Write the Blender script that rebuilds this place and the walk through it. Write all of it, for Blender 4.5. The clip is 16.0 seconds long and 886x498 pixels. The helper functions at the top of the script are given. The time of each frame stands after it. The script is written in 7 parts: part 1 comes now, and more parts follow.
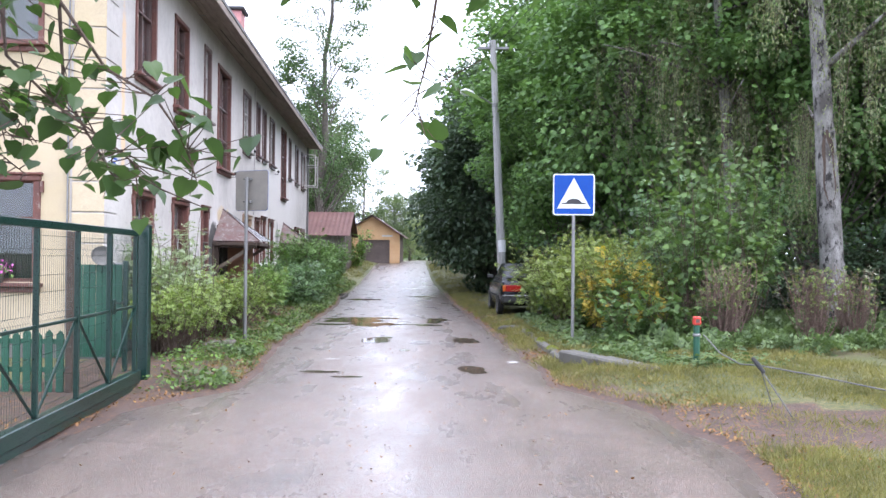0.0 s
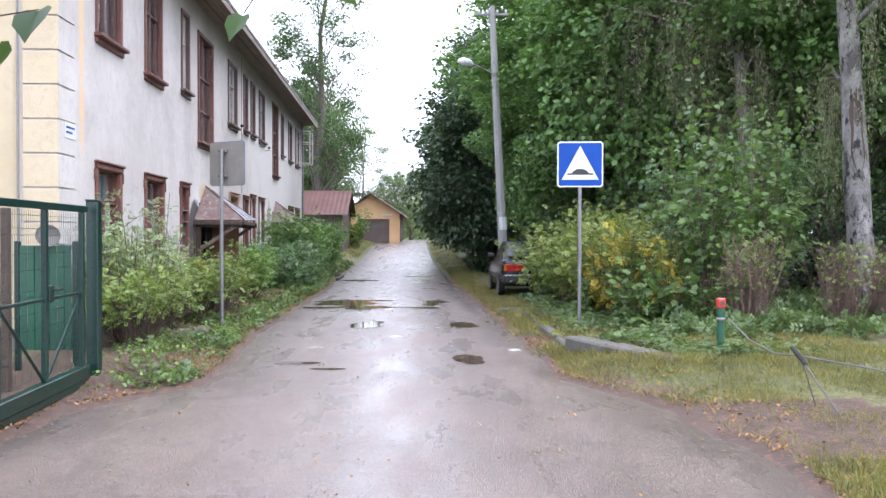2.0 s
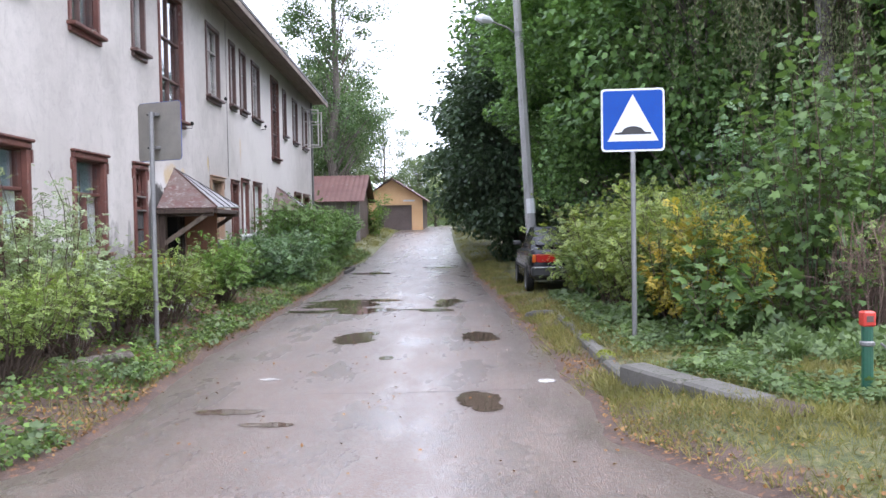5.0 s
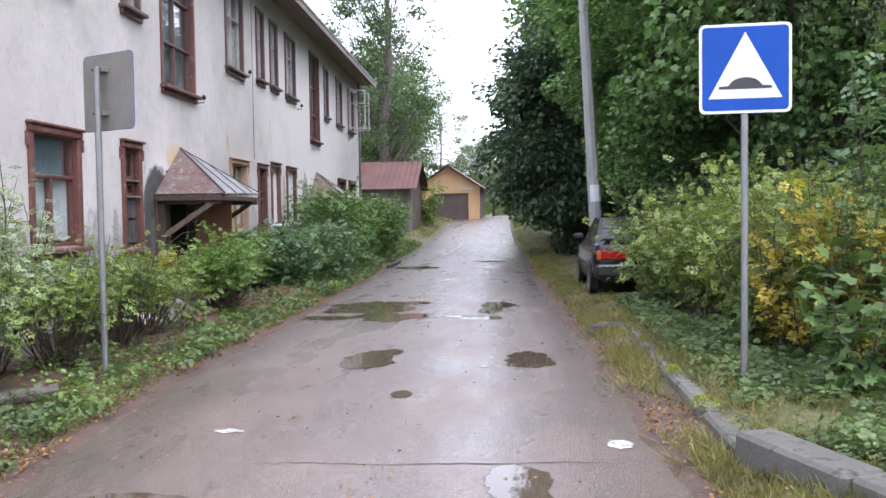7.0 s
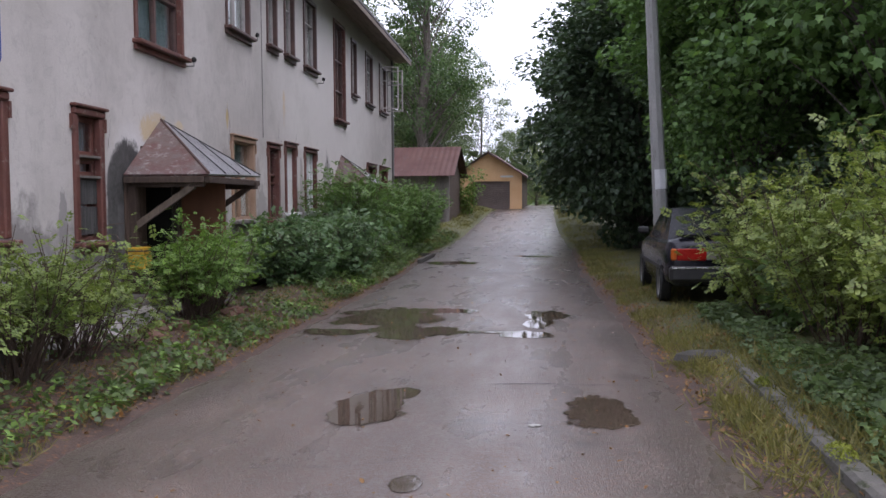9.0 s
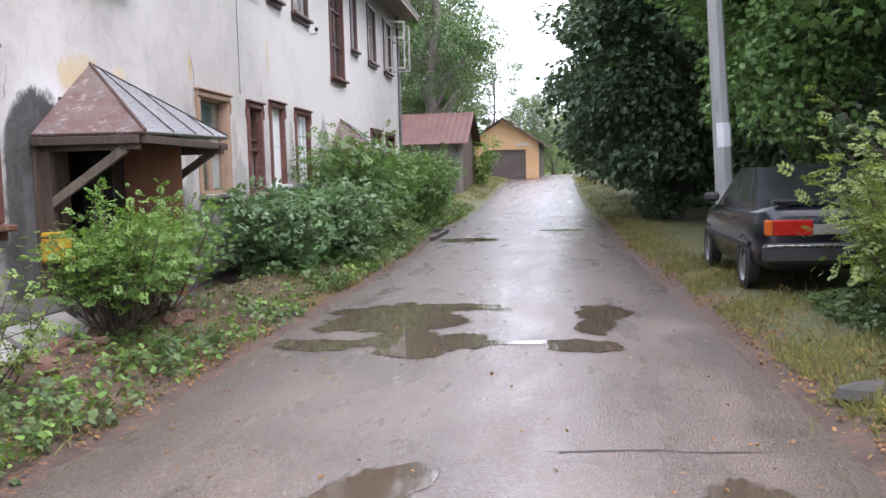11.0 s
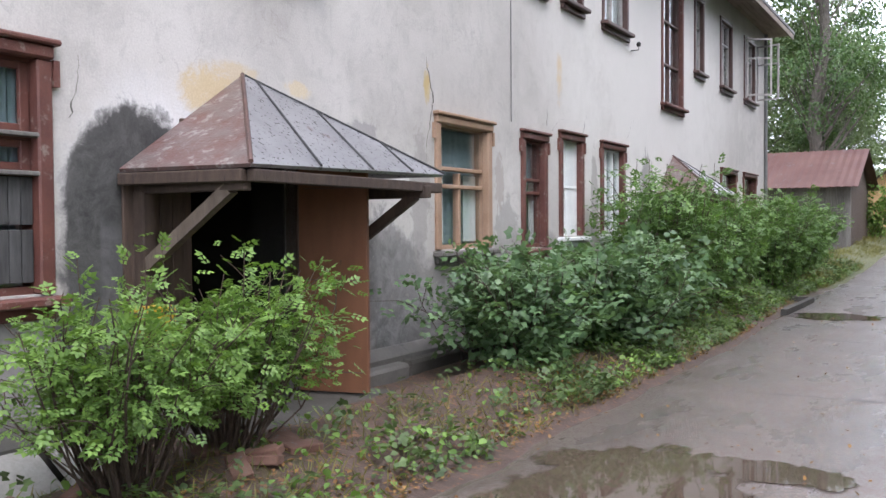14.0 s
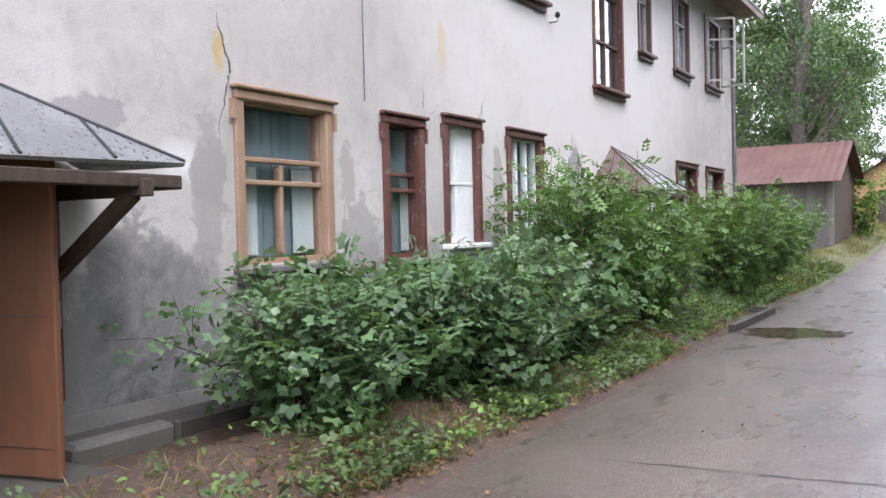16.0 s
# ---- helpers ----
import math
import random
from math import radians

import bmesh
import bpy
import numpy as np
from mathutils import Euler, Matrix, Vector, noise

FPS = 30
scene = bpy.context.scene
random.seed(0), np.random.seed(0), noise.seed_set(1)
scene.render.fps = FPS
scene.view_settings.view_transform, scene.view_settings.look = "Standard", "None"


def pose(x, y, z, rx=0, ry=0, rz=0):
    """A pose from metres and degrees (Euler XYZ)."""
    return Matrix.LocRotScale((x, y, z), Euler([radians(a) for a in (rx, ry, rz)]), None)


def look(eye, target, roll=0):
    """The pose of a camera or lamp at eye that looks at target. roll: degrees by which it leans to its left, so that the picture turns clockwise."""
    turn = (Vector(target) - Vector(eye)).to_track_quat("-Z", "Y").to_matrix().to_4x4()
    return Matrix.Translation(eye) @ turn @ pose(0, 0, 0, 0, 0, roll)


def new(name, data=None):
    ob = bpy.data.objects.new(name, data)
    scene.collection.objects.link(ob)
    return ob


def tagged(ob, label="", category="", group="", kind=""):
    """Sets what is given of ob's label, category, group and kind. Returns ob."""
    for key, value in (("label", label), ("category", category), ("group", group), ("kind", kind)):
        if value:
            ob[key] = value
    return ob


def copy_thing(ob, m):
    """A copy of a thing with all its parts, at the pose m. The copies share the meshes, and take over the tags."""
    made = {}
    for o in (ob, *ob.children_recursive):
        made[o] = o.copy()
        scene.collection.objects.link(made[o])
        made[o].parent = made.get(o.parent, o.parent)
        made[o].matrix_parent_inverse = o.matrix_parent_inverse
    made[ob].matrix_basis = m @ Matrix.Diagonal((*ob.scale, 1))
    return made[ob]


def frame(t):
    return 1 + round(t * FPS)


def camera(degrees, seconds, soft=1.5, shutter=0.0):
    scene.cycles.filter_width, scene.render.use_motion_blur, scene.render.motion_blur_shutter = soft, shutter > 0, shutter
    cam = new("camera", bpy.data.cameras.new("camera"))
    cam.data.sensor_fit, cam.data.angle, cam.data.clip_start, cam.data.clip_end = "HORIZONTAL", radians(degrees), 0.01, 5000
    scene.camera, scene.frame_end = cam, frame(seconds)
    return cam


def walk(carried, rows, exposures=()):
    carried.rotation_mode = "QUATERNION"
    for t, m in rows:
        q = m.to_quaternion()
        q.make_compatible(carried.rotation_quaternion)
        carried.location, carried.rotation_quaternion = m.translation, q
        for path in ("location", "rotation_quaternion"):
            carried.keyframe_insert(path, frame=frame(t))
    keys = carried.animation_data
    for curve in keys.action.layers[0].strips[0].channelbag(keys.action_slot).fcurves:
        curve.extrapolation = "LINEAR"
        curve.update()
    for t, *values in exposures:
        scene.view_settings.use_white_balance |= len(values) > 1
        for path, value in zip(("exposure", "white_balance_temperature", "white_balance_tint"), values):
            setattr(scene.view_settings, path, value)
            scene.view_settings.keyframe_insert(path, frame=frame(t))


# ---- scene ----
cam = camera(52.7, 16.0)
PATH = [
    (0, (0.0, 0.0, 1.65), (0.0, 2.0, 1.667), 0.6),
    (0.5, (-0.027, 0.102, 1.622), (-0.029, 2.102, 1.626), 0.4),
    (1, (0.06, 0.364, 1.611), (0.05, 2.364, 1.601), 0.0),
    (1.5, (0.116, 0.786, 1.594), (0.102, 2.785, 1.567), 0.0),
    (2, (0.139, 1.352, 1.617), (0.133, 3.352, 1.588), 0.1),
    (2.5, (0.193, 1.851, 1.601), (0.191, 3.85, 1.567), 0.0),
    (3, (0.2, 2.491, 1.58), (0.201, 4.491, 1.53), 0.0),
    (3.5, (0.26, 3.086, 1.574), (0.267, 5.085, 1.513), -0.1),
    (4, (0.322, 3.708, 1.605), (0.329, 5.707, 1.546), -0.1),
    (4.5, (0.347, 4.426, 1.614), (0.353, 6.425, 1.557), -0.3),
    (5, (0.43, 5.01, 1.618), (0.356, 7.008, 1.558), -1.0),
    (7.5, (0.564, 8.575, 1.626), (0.337, 10.56, 1.541), -0.4),
    (8, (0.511, 9.341, 1.629), (0.257, 11.323, 1.545), 0.1),
    (8.5, (0.438, 10.017, 1.62), (0.149, 11.994, 1.526), 0.0),
    (11, (-0.242, 13.747, 1.489), (-0.569, 15.713, 1.323), -1.5),
    (11.5, (-0.198, 14.365, 1.556), (-0.698, 16.292, 1.365), -1.7),
    (12, (-0.125, 14.969, 1.666), (-0.86, 16.82, 1.48), -1.8),
    (12.5, (-0.151, 15.6, 1.678), (-1.01, 17.397, 1.494), -0.4),
    (13, (-0.126, 16.253, 1.668), (-1.161, 17.962, 1.58), 0.1),
    (13.5, (-0.227, 16.986, 1.565), (-1.319, 18.661, 1.491), -0.1),
    (14, (-0.283, 17.761, 1.582), (-1.384, 19.43, 1.526), -0.4),
    (14.5, (-0.346, 18.553, 1.578), (-1.46, 20.213, 1.531), -0.4),
    (15, (-0.33, 19.287, 1.616), (-1.395, 20.979, 1.565), -0.2),
    (15.5, (-0.257, 19.962, 1.571), (-1.311, 21.66, 1.515), -0.9),
    (16, (-0.183, 20.654, 1.568), (-1.286, 22.321, 1.522), -1.4),
]
EXPOSURES = [(0.0, 1.40, 5900, 19), (3.0, 1.26, 6000, 19), (5.0, 1.22, 6000, 19), (7.5, 1.20, 6050, 20), (8.0, 0.40, 6100, 23), (8.5, 0.15, 6150, 24), (11.0, 1.40, 6150, 19), (11.5, 0.58, 6150, 21), (12.0, 1.00, 6150, 18), (12.5, 1.45, 6150, 17), (14.0, 1.28, 6150, 17), (15.0, 1.38, 6150, 18), (16.0, 1.50, 6150, 18)]
walk(cam, [(t, look(eye, target, roll)) for t, eye, target, roll in PATH], EXPOSURES)

# ---- daylight: an overcast, wet day ----
world = bpy.data.worlds.new("overcast_sky")
scene.world = world
world.use_nodes = True
wn, wl = world.node_tree.nodes, world.node_tree.links
wn.clear()
sky = wn.new("ShaderNodeTexSky")
sky.sky_type, sky.sun_disc = "NISHITA", False
sky.sun_elevation, sky.sun_rotation = radians(60), radians(121)
sky.dust_density, sky.air_density, sky.ozone_density = 4.0, 1.0, 1.0
grey = wn.new("ShaderNodeHueSaturation")
grey.inputs["Saturation"].default_value = 0.22
cloud = wn.new("ShaderNodeMixRGB")
cloud.inputs[0].default_value = 0.6
cloud.inputs[2].default_value = (12.4, 13.2, 14.4, 1)
wbg = wn.new("ShaderNodeBackground")
wbg.inputs["Strength"].default_value = 0.15
wout = wn.new("ShaderNodeOutputWorld")
wl.new(sky.outputs[0], grey.inputs["Color"])
wl.new(grey.outputs[0], cloud.inputs[1])
wl.new(cloud.outputs[0], wbg.inputs["Color"])
wl.new(wbg.outputs[0], wout.inputs["Surface"])
sun = new("sun", bpy.data.lights.new("sun", "SUN"))
sun.data.energy, sun.data.angle, sun.data.color = 0.8, radians(25), (1.0, 0.96, 0.9)
sun.matrix_world = look((0, 0, 30), (-15, 9, 0))


# ---- materials ----
def nodes_of(name):
    m = bpy.data.materials.new(name)
    m.use_nodes = True
    t = m.node_tree
    b = t.nodes["Principled BSDF"]
    return m, t.nodes, t.links, b


def coords(n, l, scale=(1, 1, 1), space="Object"):
    tc, mp = n.new("ShaderNodeTexCoord"), n.new("ShaderNodeMapping")
    mp.inputs["Scale"].default_value = scale
    l.new(tc.outputs[space], mp.inputs["Vector"])
    return mp.outputs[0]


def noise_node(n, l, vec, scale, detail=6, rough=0.6):
    x = n.new("ShaderNodeTexNoise")
    x.inputs["Scale"].default_value, x.inputs["Detail"].default_value, x.inputs["Roughness"].default_value = scale, detail, rough
    if vec:
        l.new(vec, x.inputs["Vector"])
    return x.outputs[0]


def ramp(n, l, fac, a, b, ca=(0, 0, 0, 1), cb=(1, 1, 1, 1)):
    r = n.new("ShaderNodeValToRGB")
    r.color_ramp.elements[0].position, r.color_ramp.elements[1].position = a, b
    r.color_ramp.elements[0].color, r.color_ramp.elements[1].color = ca, cb
    l.new(fac, r.inputs[0])
    return r.outputs[0]


def mix(n, l, fac, a, b, mode="MIX"):
    m = n.new("ShaderNodeMixRGB")
    m.blend_type = mode
    for v, s in ((fac, m.inputs[0]), (a, m.inputs[1]), (b, m.inputs[2])):
        if isinstance(v, (int, float)):
            s.default_value = v
        elif isinstance(v, tuple):
            s.default_value = (*v[:3], 1)
        else:
            l.new(v, s)
    return m.outputs[0]


def maths(n, l, op, a, b=0.0):
    m = n.new("ShaderNodeMath")
    m.operation = op
    for v, s in ((a, m.inputs[0]), (b, m.inputs[1])):
        if isinstance(v, (int, float)):
            s.default_value = v
        else:
            l.new(v, s)
    return m.outputs[0]


def bump(n, l, bsdf, height, strength=0.3, dist=0.02):
    b = n.new("ShaderNodeBump")
    b.inputs["Strength"].default_value, b.inputs["Distance"].default_value = strength, dist
    l.new(height, b.inputs["Height"])
    l.new(b.outputs[0], bsdf.inputs["Normal"])


def surface(name, c1, c2, c3=None, scale=3.0, fine=40.0, rough=0.7, metal=0.0, bumpy=0.3, dist=0.01, stretch=(1, 1, 1), spots=0.6, vary=0.0):
    """A worn surface: two colours by a broad noise, stains of a third, fine grain and relief."""
    m, n, l, b = nodes_of(name)
    v = coords(n, l, stretch)
    big, small = noise_node(n, l, v, scale), noise_node(n, l, v, fine, 4)
    col = mix(n, l, ramp(n, l, big, 0.35, 0.65), c1, c2)
    if c3:
        col = mix(n, l, ramp(n, l, noise_node(n, l, v, scale * 2.3, 8, 0.7), spots, spots + 0.08), col, c3)
    col = mix(n, l, 0.35, col, mix(n, l, 1.0, col, ramp(n, l, small, 0.25, 0.75, (0.45, 0.45, 0.45, 1), (1.3, 1.3, 1.3, 1)), "MULTIPLY"))
    if vary:
        oi = n.new("ShaderNodeObjectInfo")
        col = mix(n, l, 1.0, col, ramp(n, l, oi.outputs["Random"], 0, 1, (1 - vary,) * 3 + (1,), (1 + vary,) * 3 + (1,)), "MULTIPLY")
    l.new(col, b.inputs["Base Color"])
    b.inputs["Metallic"].default_value = metal
    l.new(ramp(n, l, small, 0.2, 0.8, (max(rough - 0.12, 0.02),) * 3 + (1,), (min(rough + 0.12, 1),) * 3 + (1,)), b.inputs["Roughness"])
    if bumpy:
        bump(n, l, b, maths(n, l, "ADD", small, maths(n, l, "MULTIPLY", big, 2.0)), bumpy, dist)
    return m


def leaf_material(name, c1, c2, c3, gloss=0.35, through_light=0.26, hue_spread=1.0):
    """Leaves: colour differs from leaf to leaf and from clump to clump, with lit and shaded masses painted in; light
    shines through.
    """
    m, n, l, b = nodes_of(name)
    geo = n.new("ShaderNodeNewGeometry")
    lo, hi = (tuple(a + (b_ - a) * k for a, b_ in zip(c1, c2)) for k in (0.2, 0.72))
    pick = ramp(n, l, geo.outputs["Random Per Island"], 0.0, 1.0, (*lo, 1), (*hi, 1))
    v = coords(n, l)
    clump = ramp(n, l, noise_node(n, l, v, 0.9, 3), 0.45, 0.75)
    col = mix(n, l, maths(n, l, "MULTIPLY", clump, 0.6 * hue_spread), pick, c3)
    # broad noise paints lit and shaded leaf masses into the colour
    col = mix(n, l, 1.0, col, ramp(n, l, noise_node(n, l, v, 2.2, 3), 0.35, 0.68, (0.78, 0.8, 0.82, 1), (1.42, 1.38, 1.25, 1)), "MULTIPLY")
    l.new(col, b.inputs["Base Color"])
    b.inputs["Roughness"].default_value = gloss + 0.1
    b.inputs["Specular IOR Level"].default_value = 0.3
    tr = n.new("ShaderNodeBsdfTranslucent")
    l.new(mix(n, l, 1.0, col, (1.5, 1.6, 0.8), "MULTIPLY"), tr.inputs["Color"])
    mx = n.new("ShaderNodeMixShader")
    mx.inputs[0].default_value = through_light
    l.new(b.outputs[0], mx.inputs[1])
    l.new(tr.outputs[0], mx.inputs[2])
    l.new(mx.outputs[0], n["Material Output"].inputs["Surface"])
    return m


def plaster(name, main, pale, damp, bare, low, stains_and_shade=()):
    """Old lime plaster: blotches, rain streaks, damp rising from the ground, patches fallen off, oval marks of dirt and
    painted porch shade.
    """
    m, n, l, b = nodes_of(name)
    v = coords(n, l)
    sep = n.new("ShaderNodeSeparateXYZ")
    l.new(v, sep.inputs[0])
    big, fine = noise_node(n, l, v, 0.55, 5), noise_node(n, l, v, 60, 3)
    mid = noise_node(n, l, v, 2.6, 8, 0.68)
    streak = noise_node(n, l, coords(n, l, (1, 2.2, 0.3)), 1.1, 8, 0.7)
    col = mix(n, l, ramp(n, l, big, 0.38, 0.66), main, pale)
    col = mix(n, l, maths(n, l, "MULTIPLY", ramp(n, l, streak, 0.56, 0.78), 0.28), col, damp)
    warp = n.new("ShaderNodeVectorMath")
    warp.operation = "MULTIPLY_ADD"
    nv = n.new("ShaderNodeTexNoise")
    nv.inputs["Scale"].default_value, nv.inputs["Detail"].default_value = 1.6, 5
    l.new(v, nv.inputs["Vector"])
    l.new(nv.outputs["Color"], warp.inputs[0])
    warp.inputs[1].default_value = (0.7, 0.7, 0.7)
    l.new(v, warp.inputs[2])
    blotch, mottle = noise_node(n, l, warp.outputs[0], 0.9, 10, 0.7), noise_node(n, l, warp.outputs[0], 5.5, 8, 0.72)
    col = mix(n, l, maths(n, l, "MULTIPLY", ramp(n, l, blotch, 0.5, 0.66), 0.42), col, bare)
    col = mix(n, l, maths(n, l, "MULTIPLY", ramp(n, l, mottle, 0.5, 0.75), 0.35), col, damp)
    drips = noise_node(n, l, coords(n, l, (1, 7.0, 0.22)), 1.4, 6, 0.7)
    col = mix(n, l, maths(n, l, "MULTIPLY", ramp(n, l, drips, 0.62, 0.75), 0.4), col, damp)
    crack = maths(n, l, "ABSOLUTE", maths(n, l, "SUBTRACT", noise_node(n, l, warp.outputs[0], 0.8, 6, 0.55), 0.47))
    col = mix(n, l, maths(n, l, "MULTIPLY", ramp(n, l, crack, 0.0012, 0.003, (1, 1, 1, 1), (0, 0, 0, 1)), 0.22), col, (0.16, 0.15, 0.14))
    col = mix(n, l, ramp(n, l, mid, 0.69, 0.72), col, bare)
    # damp: noise lifted near the ground
    height = maths(n, l, "SUBTRACT", maths(n, l, "MULTIPLY", maths(n, l, "ADD", big, mid), 1.6), sep.outputs["Z"])
    col = mix(n, l, ramp(n, l, maths(n, l, "ADD", height, low), 0.0, 0.35), col, damp)
    # oval marks: real dirt, and very dark ones painting shade around the porch
    for s, z, rs, rz, tone in stains_and_shade:
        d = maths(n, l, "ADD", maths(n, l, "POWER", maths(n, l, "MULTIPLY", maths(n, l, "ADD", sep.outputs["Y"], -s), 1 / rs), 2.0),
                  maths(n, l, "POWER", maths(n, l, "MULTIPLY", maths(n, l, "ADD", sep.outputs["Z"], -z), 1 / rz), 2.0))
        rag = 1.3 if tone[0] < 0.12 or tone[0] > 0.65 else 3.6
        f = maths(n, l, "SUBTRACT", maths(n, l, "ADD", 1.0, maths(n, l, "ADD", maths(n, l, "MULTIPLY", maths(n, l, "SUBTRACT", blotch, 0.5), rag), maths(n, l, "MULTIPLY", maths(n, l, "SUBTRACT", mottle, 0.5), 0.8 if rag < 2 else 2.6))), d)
        dirt_and_shade = mix(n, l, ramp(n, l, mottle, 0.36, 0.64), tuple(0.6 * c for c in tone), tuple(min(1.7 * c, c + 0.1) for c in tone)) if tone[0] < 0.2 else tone
        col = mix(n, l, maths(n, l, "MULTIPLY", ramp(n, l, f, 0.1, 0.4 if tone[0] < 0.4 else 0.8), (0.95 if tone[0] < 0.12 else 0.75) if tone[0] < 0.4 else 0.75), col, dirt_and_shade)
    col = mix(n, l, 0.25, col, mix(n, l, 1.0, col, ramp(n, l, fine, 0.2, 0.8, (0.5, 0.5, 0.5, 1), (1.3, 1.3, 1.3, 1)), "MULTIPLY"))
    l.new(col, b.inputs["Base Color"])
    b.inputs["Roughness"].default_value = 0.85
    bump(n, l, b, maths(n, l, "ADD", maths(n, l, "MULTIPLY", fine, 0.25), mid), 0.35, 0.02)
    return m


def wet_asphalt():
    """Old asphalt under a film of rain: broad damp patches, brown silted edges with dark reflections painted in, fine
    stones, a glossy coat where water stands.
    """
    m, n, l, b = nodes_of("wet_asphalt")
    v = coords(n, l)
    big, grit = noise_node(n, l, v, 0.7, 8, 0.65), noise_node(n, l, v, 150, 3)
    chip = noise_node(n, l, v, 46, 5, 0.75)
    vor = n.new("ShaderNodeTexVoronoi")
    vor.inputs["Scale"].default_value = 70
    l.new(v, vor.inputs["Vector"])
    mid = noise_node(n, l, coords(n, l, (1.2, 0.5, 1)), 1.1, 11, 0.66)
    film = noise_node(n, l, coords(n, l, (1.0, 0.3, 1)), 2.6, 8, 0.62)
    tracks = noise_node(n, l, coords(n, l, (1.0, 0.05, 1)), 1.5, 4, 0.5)
    col = mix(n, l, ramp(n, l, big, 0.35, 0.7), (0.108, 0.075, 0.059), (0.152, 0.108, 0.086))
    col = mix(n, l, ramp(n, l, mid, 0.45, 0.85), col, (0.068, 0.047, 0.038))
    col = mix(n, l, maths(n, l, "MULTIPLY", ramp(n, l, film, 0.55, 0.75), 0.45), col, (0.15, 0.115, 0.094))
    col = mix(n, l, 0.6, col, mix(n, l, 1.0, col, ramp(n, l, grit, 0.3, 0.7, (0.4, 0.4, 0.4, 1), (1.6, 1.57, 1.55, 1)), "MULTIPLY"))
    col = mix(n, l, 0.7, col, mix(n, l, 1.0, col, ramp(n, l, chip, 0.36, 0.64, (0.3, 0.3, 0.3, 1), (1.75, 1.72, 1.7, 1)), "MULTIPLY"))
    # darker brown edges also paint in reflections of trees and house
    at = n.new("ShaderNodeAttribute")
    at.attribute_name = "silt_and_reflection"
    edge_dark = maths(n, l, "ADD", at.outputs["Fac"], maths(n, l, "MULTIPLY", maths(n, l, "SUBTRACT", mid, 0.5), 2.2))
    col = mix(n, l, maths(n, l, "MULTIPLY", ramp(n, l, edge_dark, 0.35, 0.85), 0.7), col, (0.068, 0.044, 0.032))
    stone = n.new("ShaderNodeSeparateColor")
    l.new(vor.outputs["Color"], stone.inputs[0])
    col = mix(n, l, maths(n, l, "MULTIPLY", ramp(n, l, stone.outputs[0], 0.93, 0.95), 0.55), col, (0.24, 0.22, 0.2))
    seam = maths(n, l, "ABSOLUTE", maths(n, l, "SUBTRACT", noise_node(n, l, coords(n, l, (0.35, 1.1, 1)), 0.55, 5, 0.5), 0.5))
    col = mix(n, l, maths(n, l, "MULTIPLY", ramp(n, l, seam, 0.0015, 0.004, (1, 1, 1, 1), (0, 0, 0, 1)), 0.6), col, (0.03, 0.025, 0.02))
    l.new(col, b.inputs["Base Color"])
    l.new(ramp(n, l, mid, 0.35, 0.65, (0.55, 0.55, 0.55, 1), (0.38, 0.38, 0.38, 1)), b.inputs["Roughness"])
    b.inputs["Specular IOR Level"].default_value = 0.7
    wet = maths(n, l, "ADD", maths(n, l, "MULTIPLY", mid, 0.35), maths(n, l, "ADD", maths(n, l, "MULTIPLY", film, 0.35), maths(n, l, "MULTIPLY", tracks, 0.3)))
    soaked = ramp(n, l, wet, 0.40, 0.68, (0.36, 0.36, 0.36, 1), (0.18, 0.18, 0.18, 1))
    wet = maths(n, l, "SUBTRACT", wet, maths(n, l, "MULTIPLY", maths(n, l, "SUBTRACT", chip, 0.5), 1.3))
    l.new(ramp(n, l, wet, 0.4, 0.58, (0.3, 0.3, 0.3, 1), (1, 1, 1, 1)), b.inputs["Coat Weight"])
    l.new(soaked, b.inputs["Coat Roughness"])
    b.inputs["Coat IOR"].default_value = 1.56
    relief = maths(n, l, "ADD", vor.outputs["Distance"], maths(n, l, "MULTIPLY", chip, 1.5))
    bump(n, l, b, relief, 0.8, 0.012)
    ripple = n.new("ShaderNodeBump")
    ripple.inputs["Strength"].default_value, ripple.inputs["Distance"].default_value = 0.14, 0.005
    l.new(relief, ripple.inputs["Height"])
    l.new(ripple.outputs[0], b.inputs["Coat Normal"])
    return m


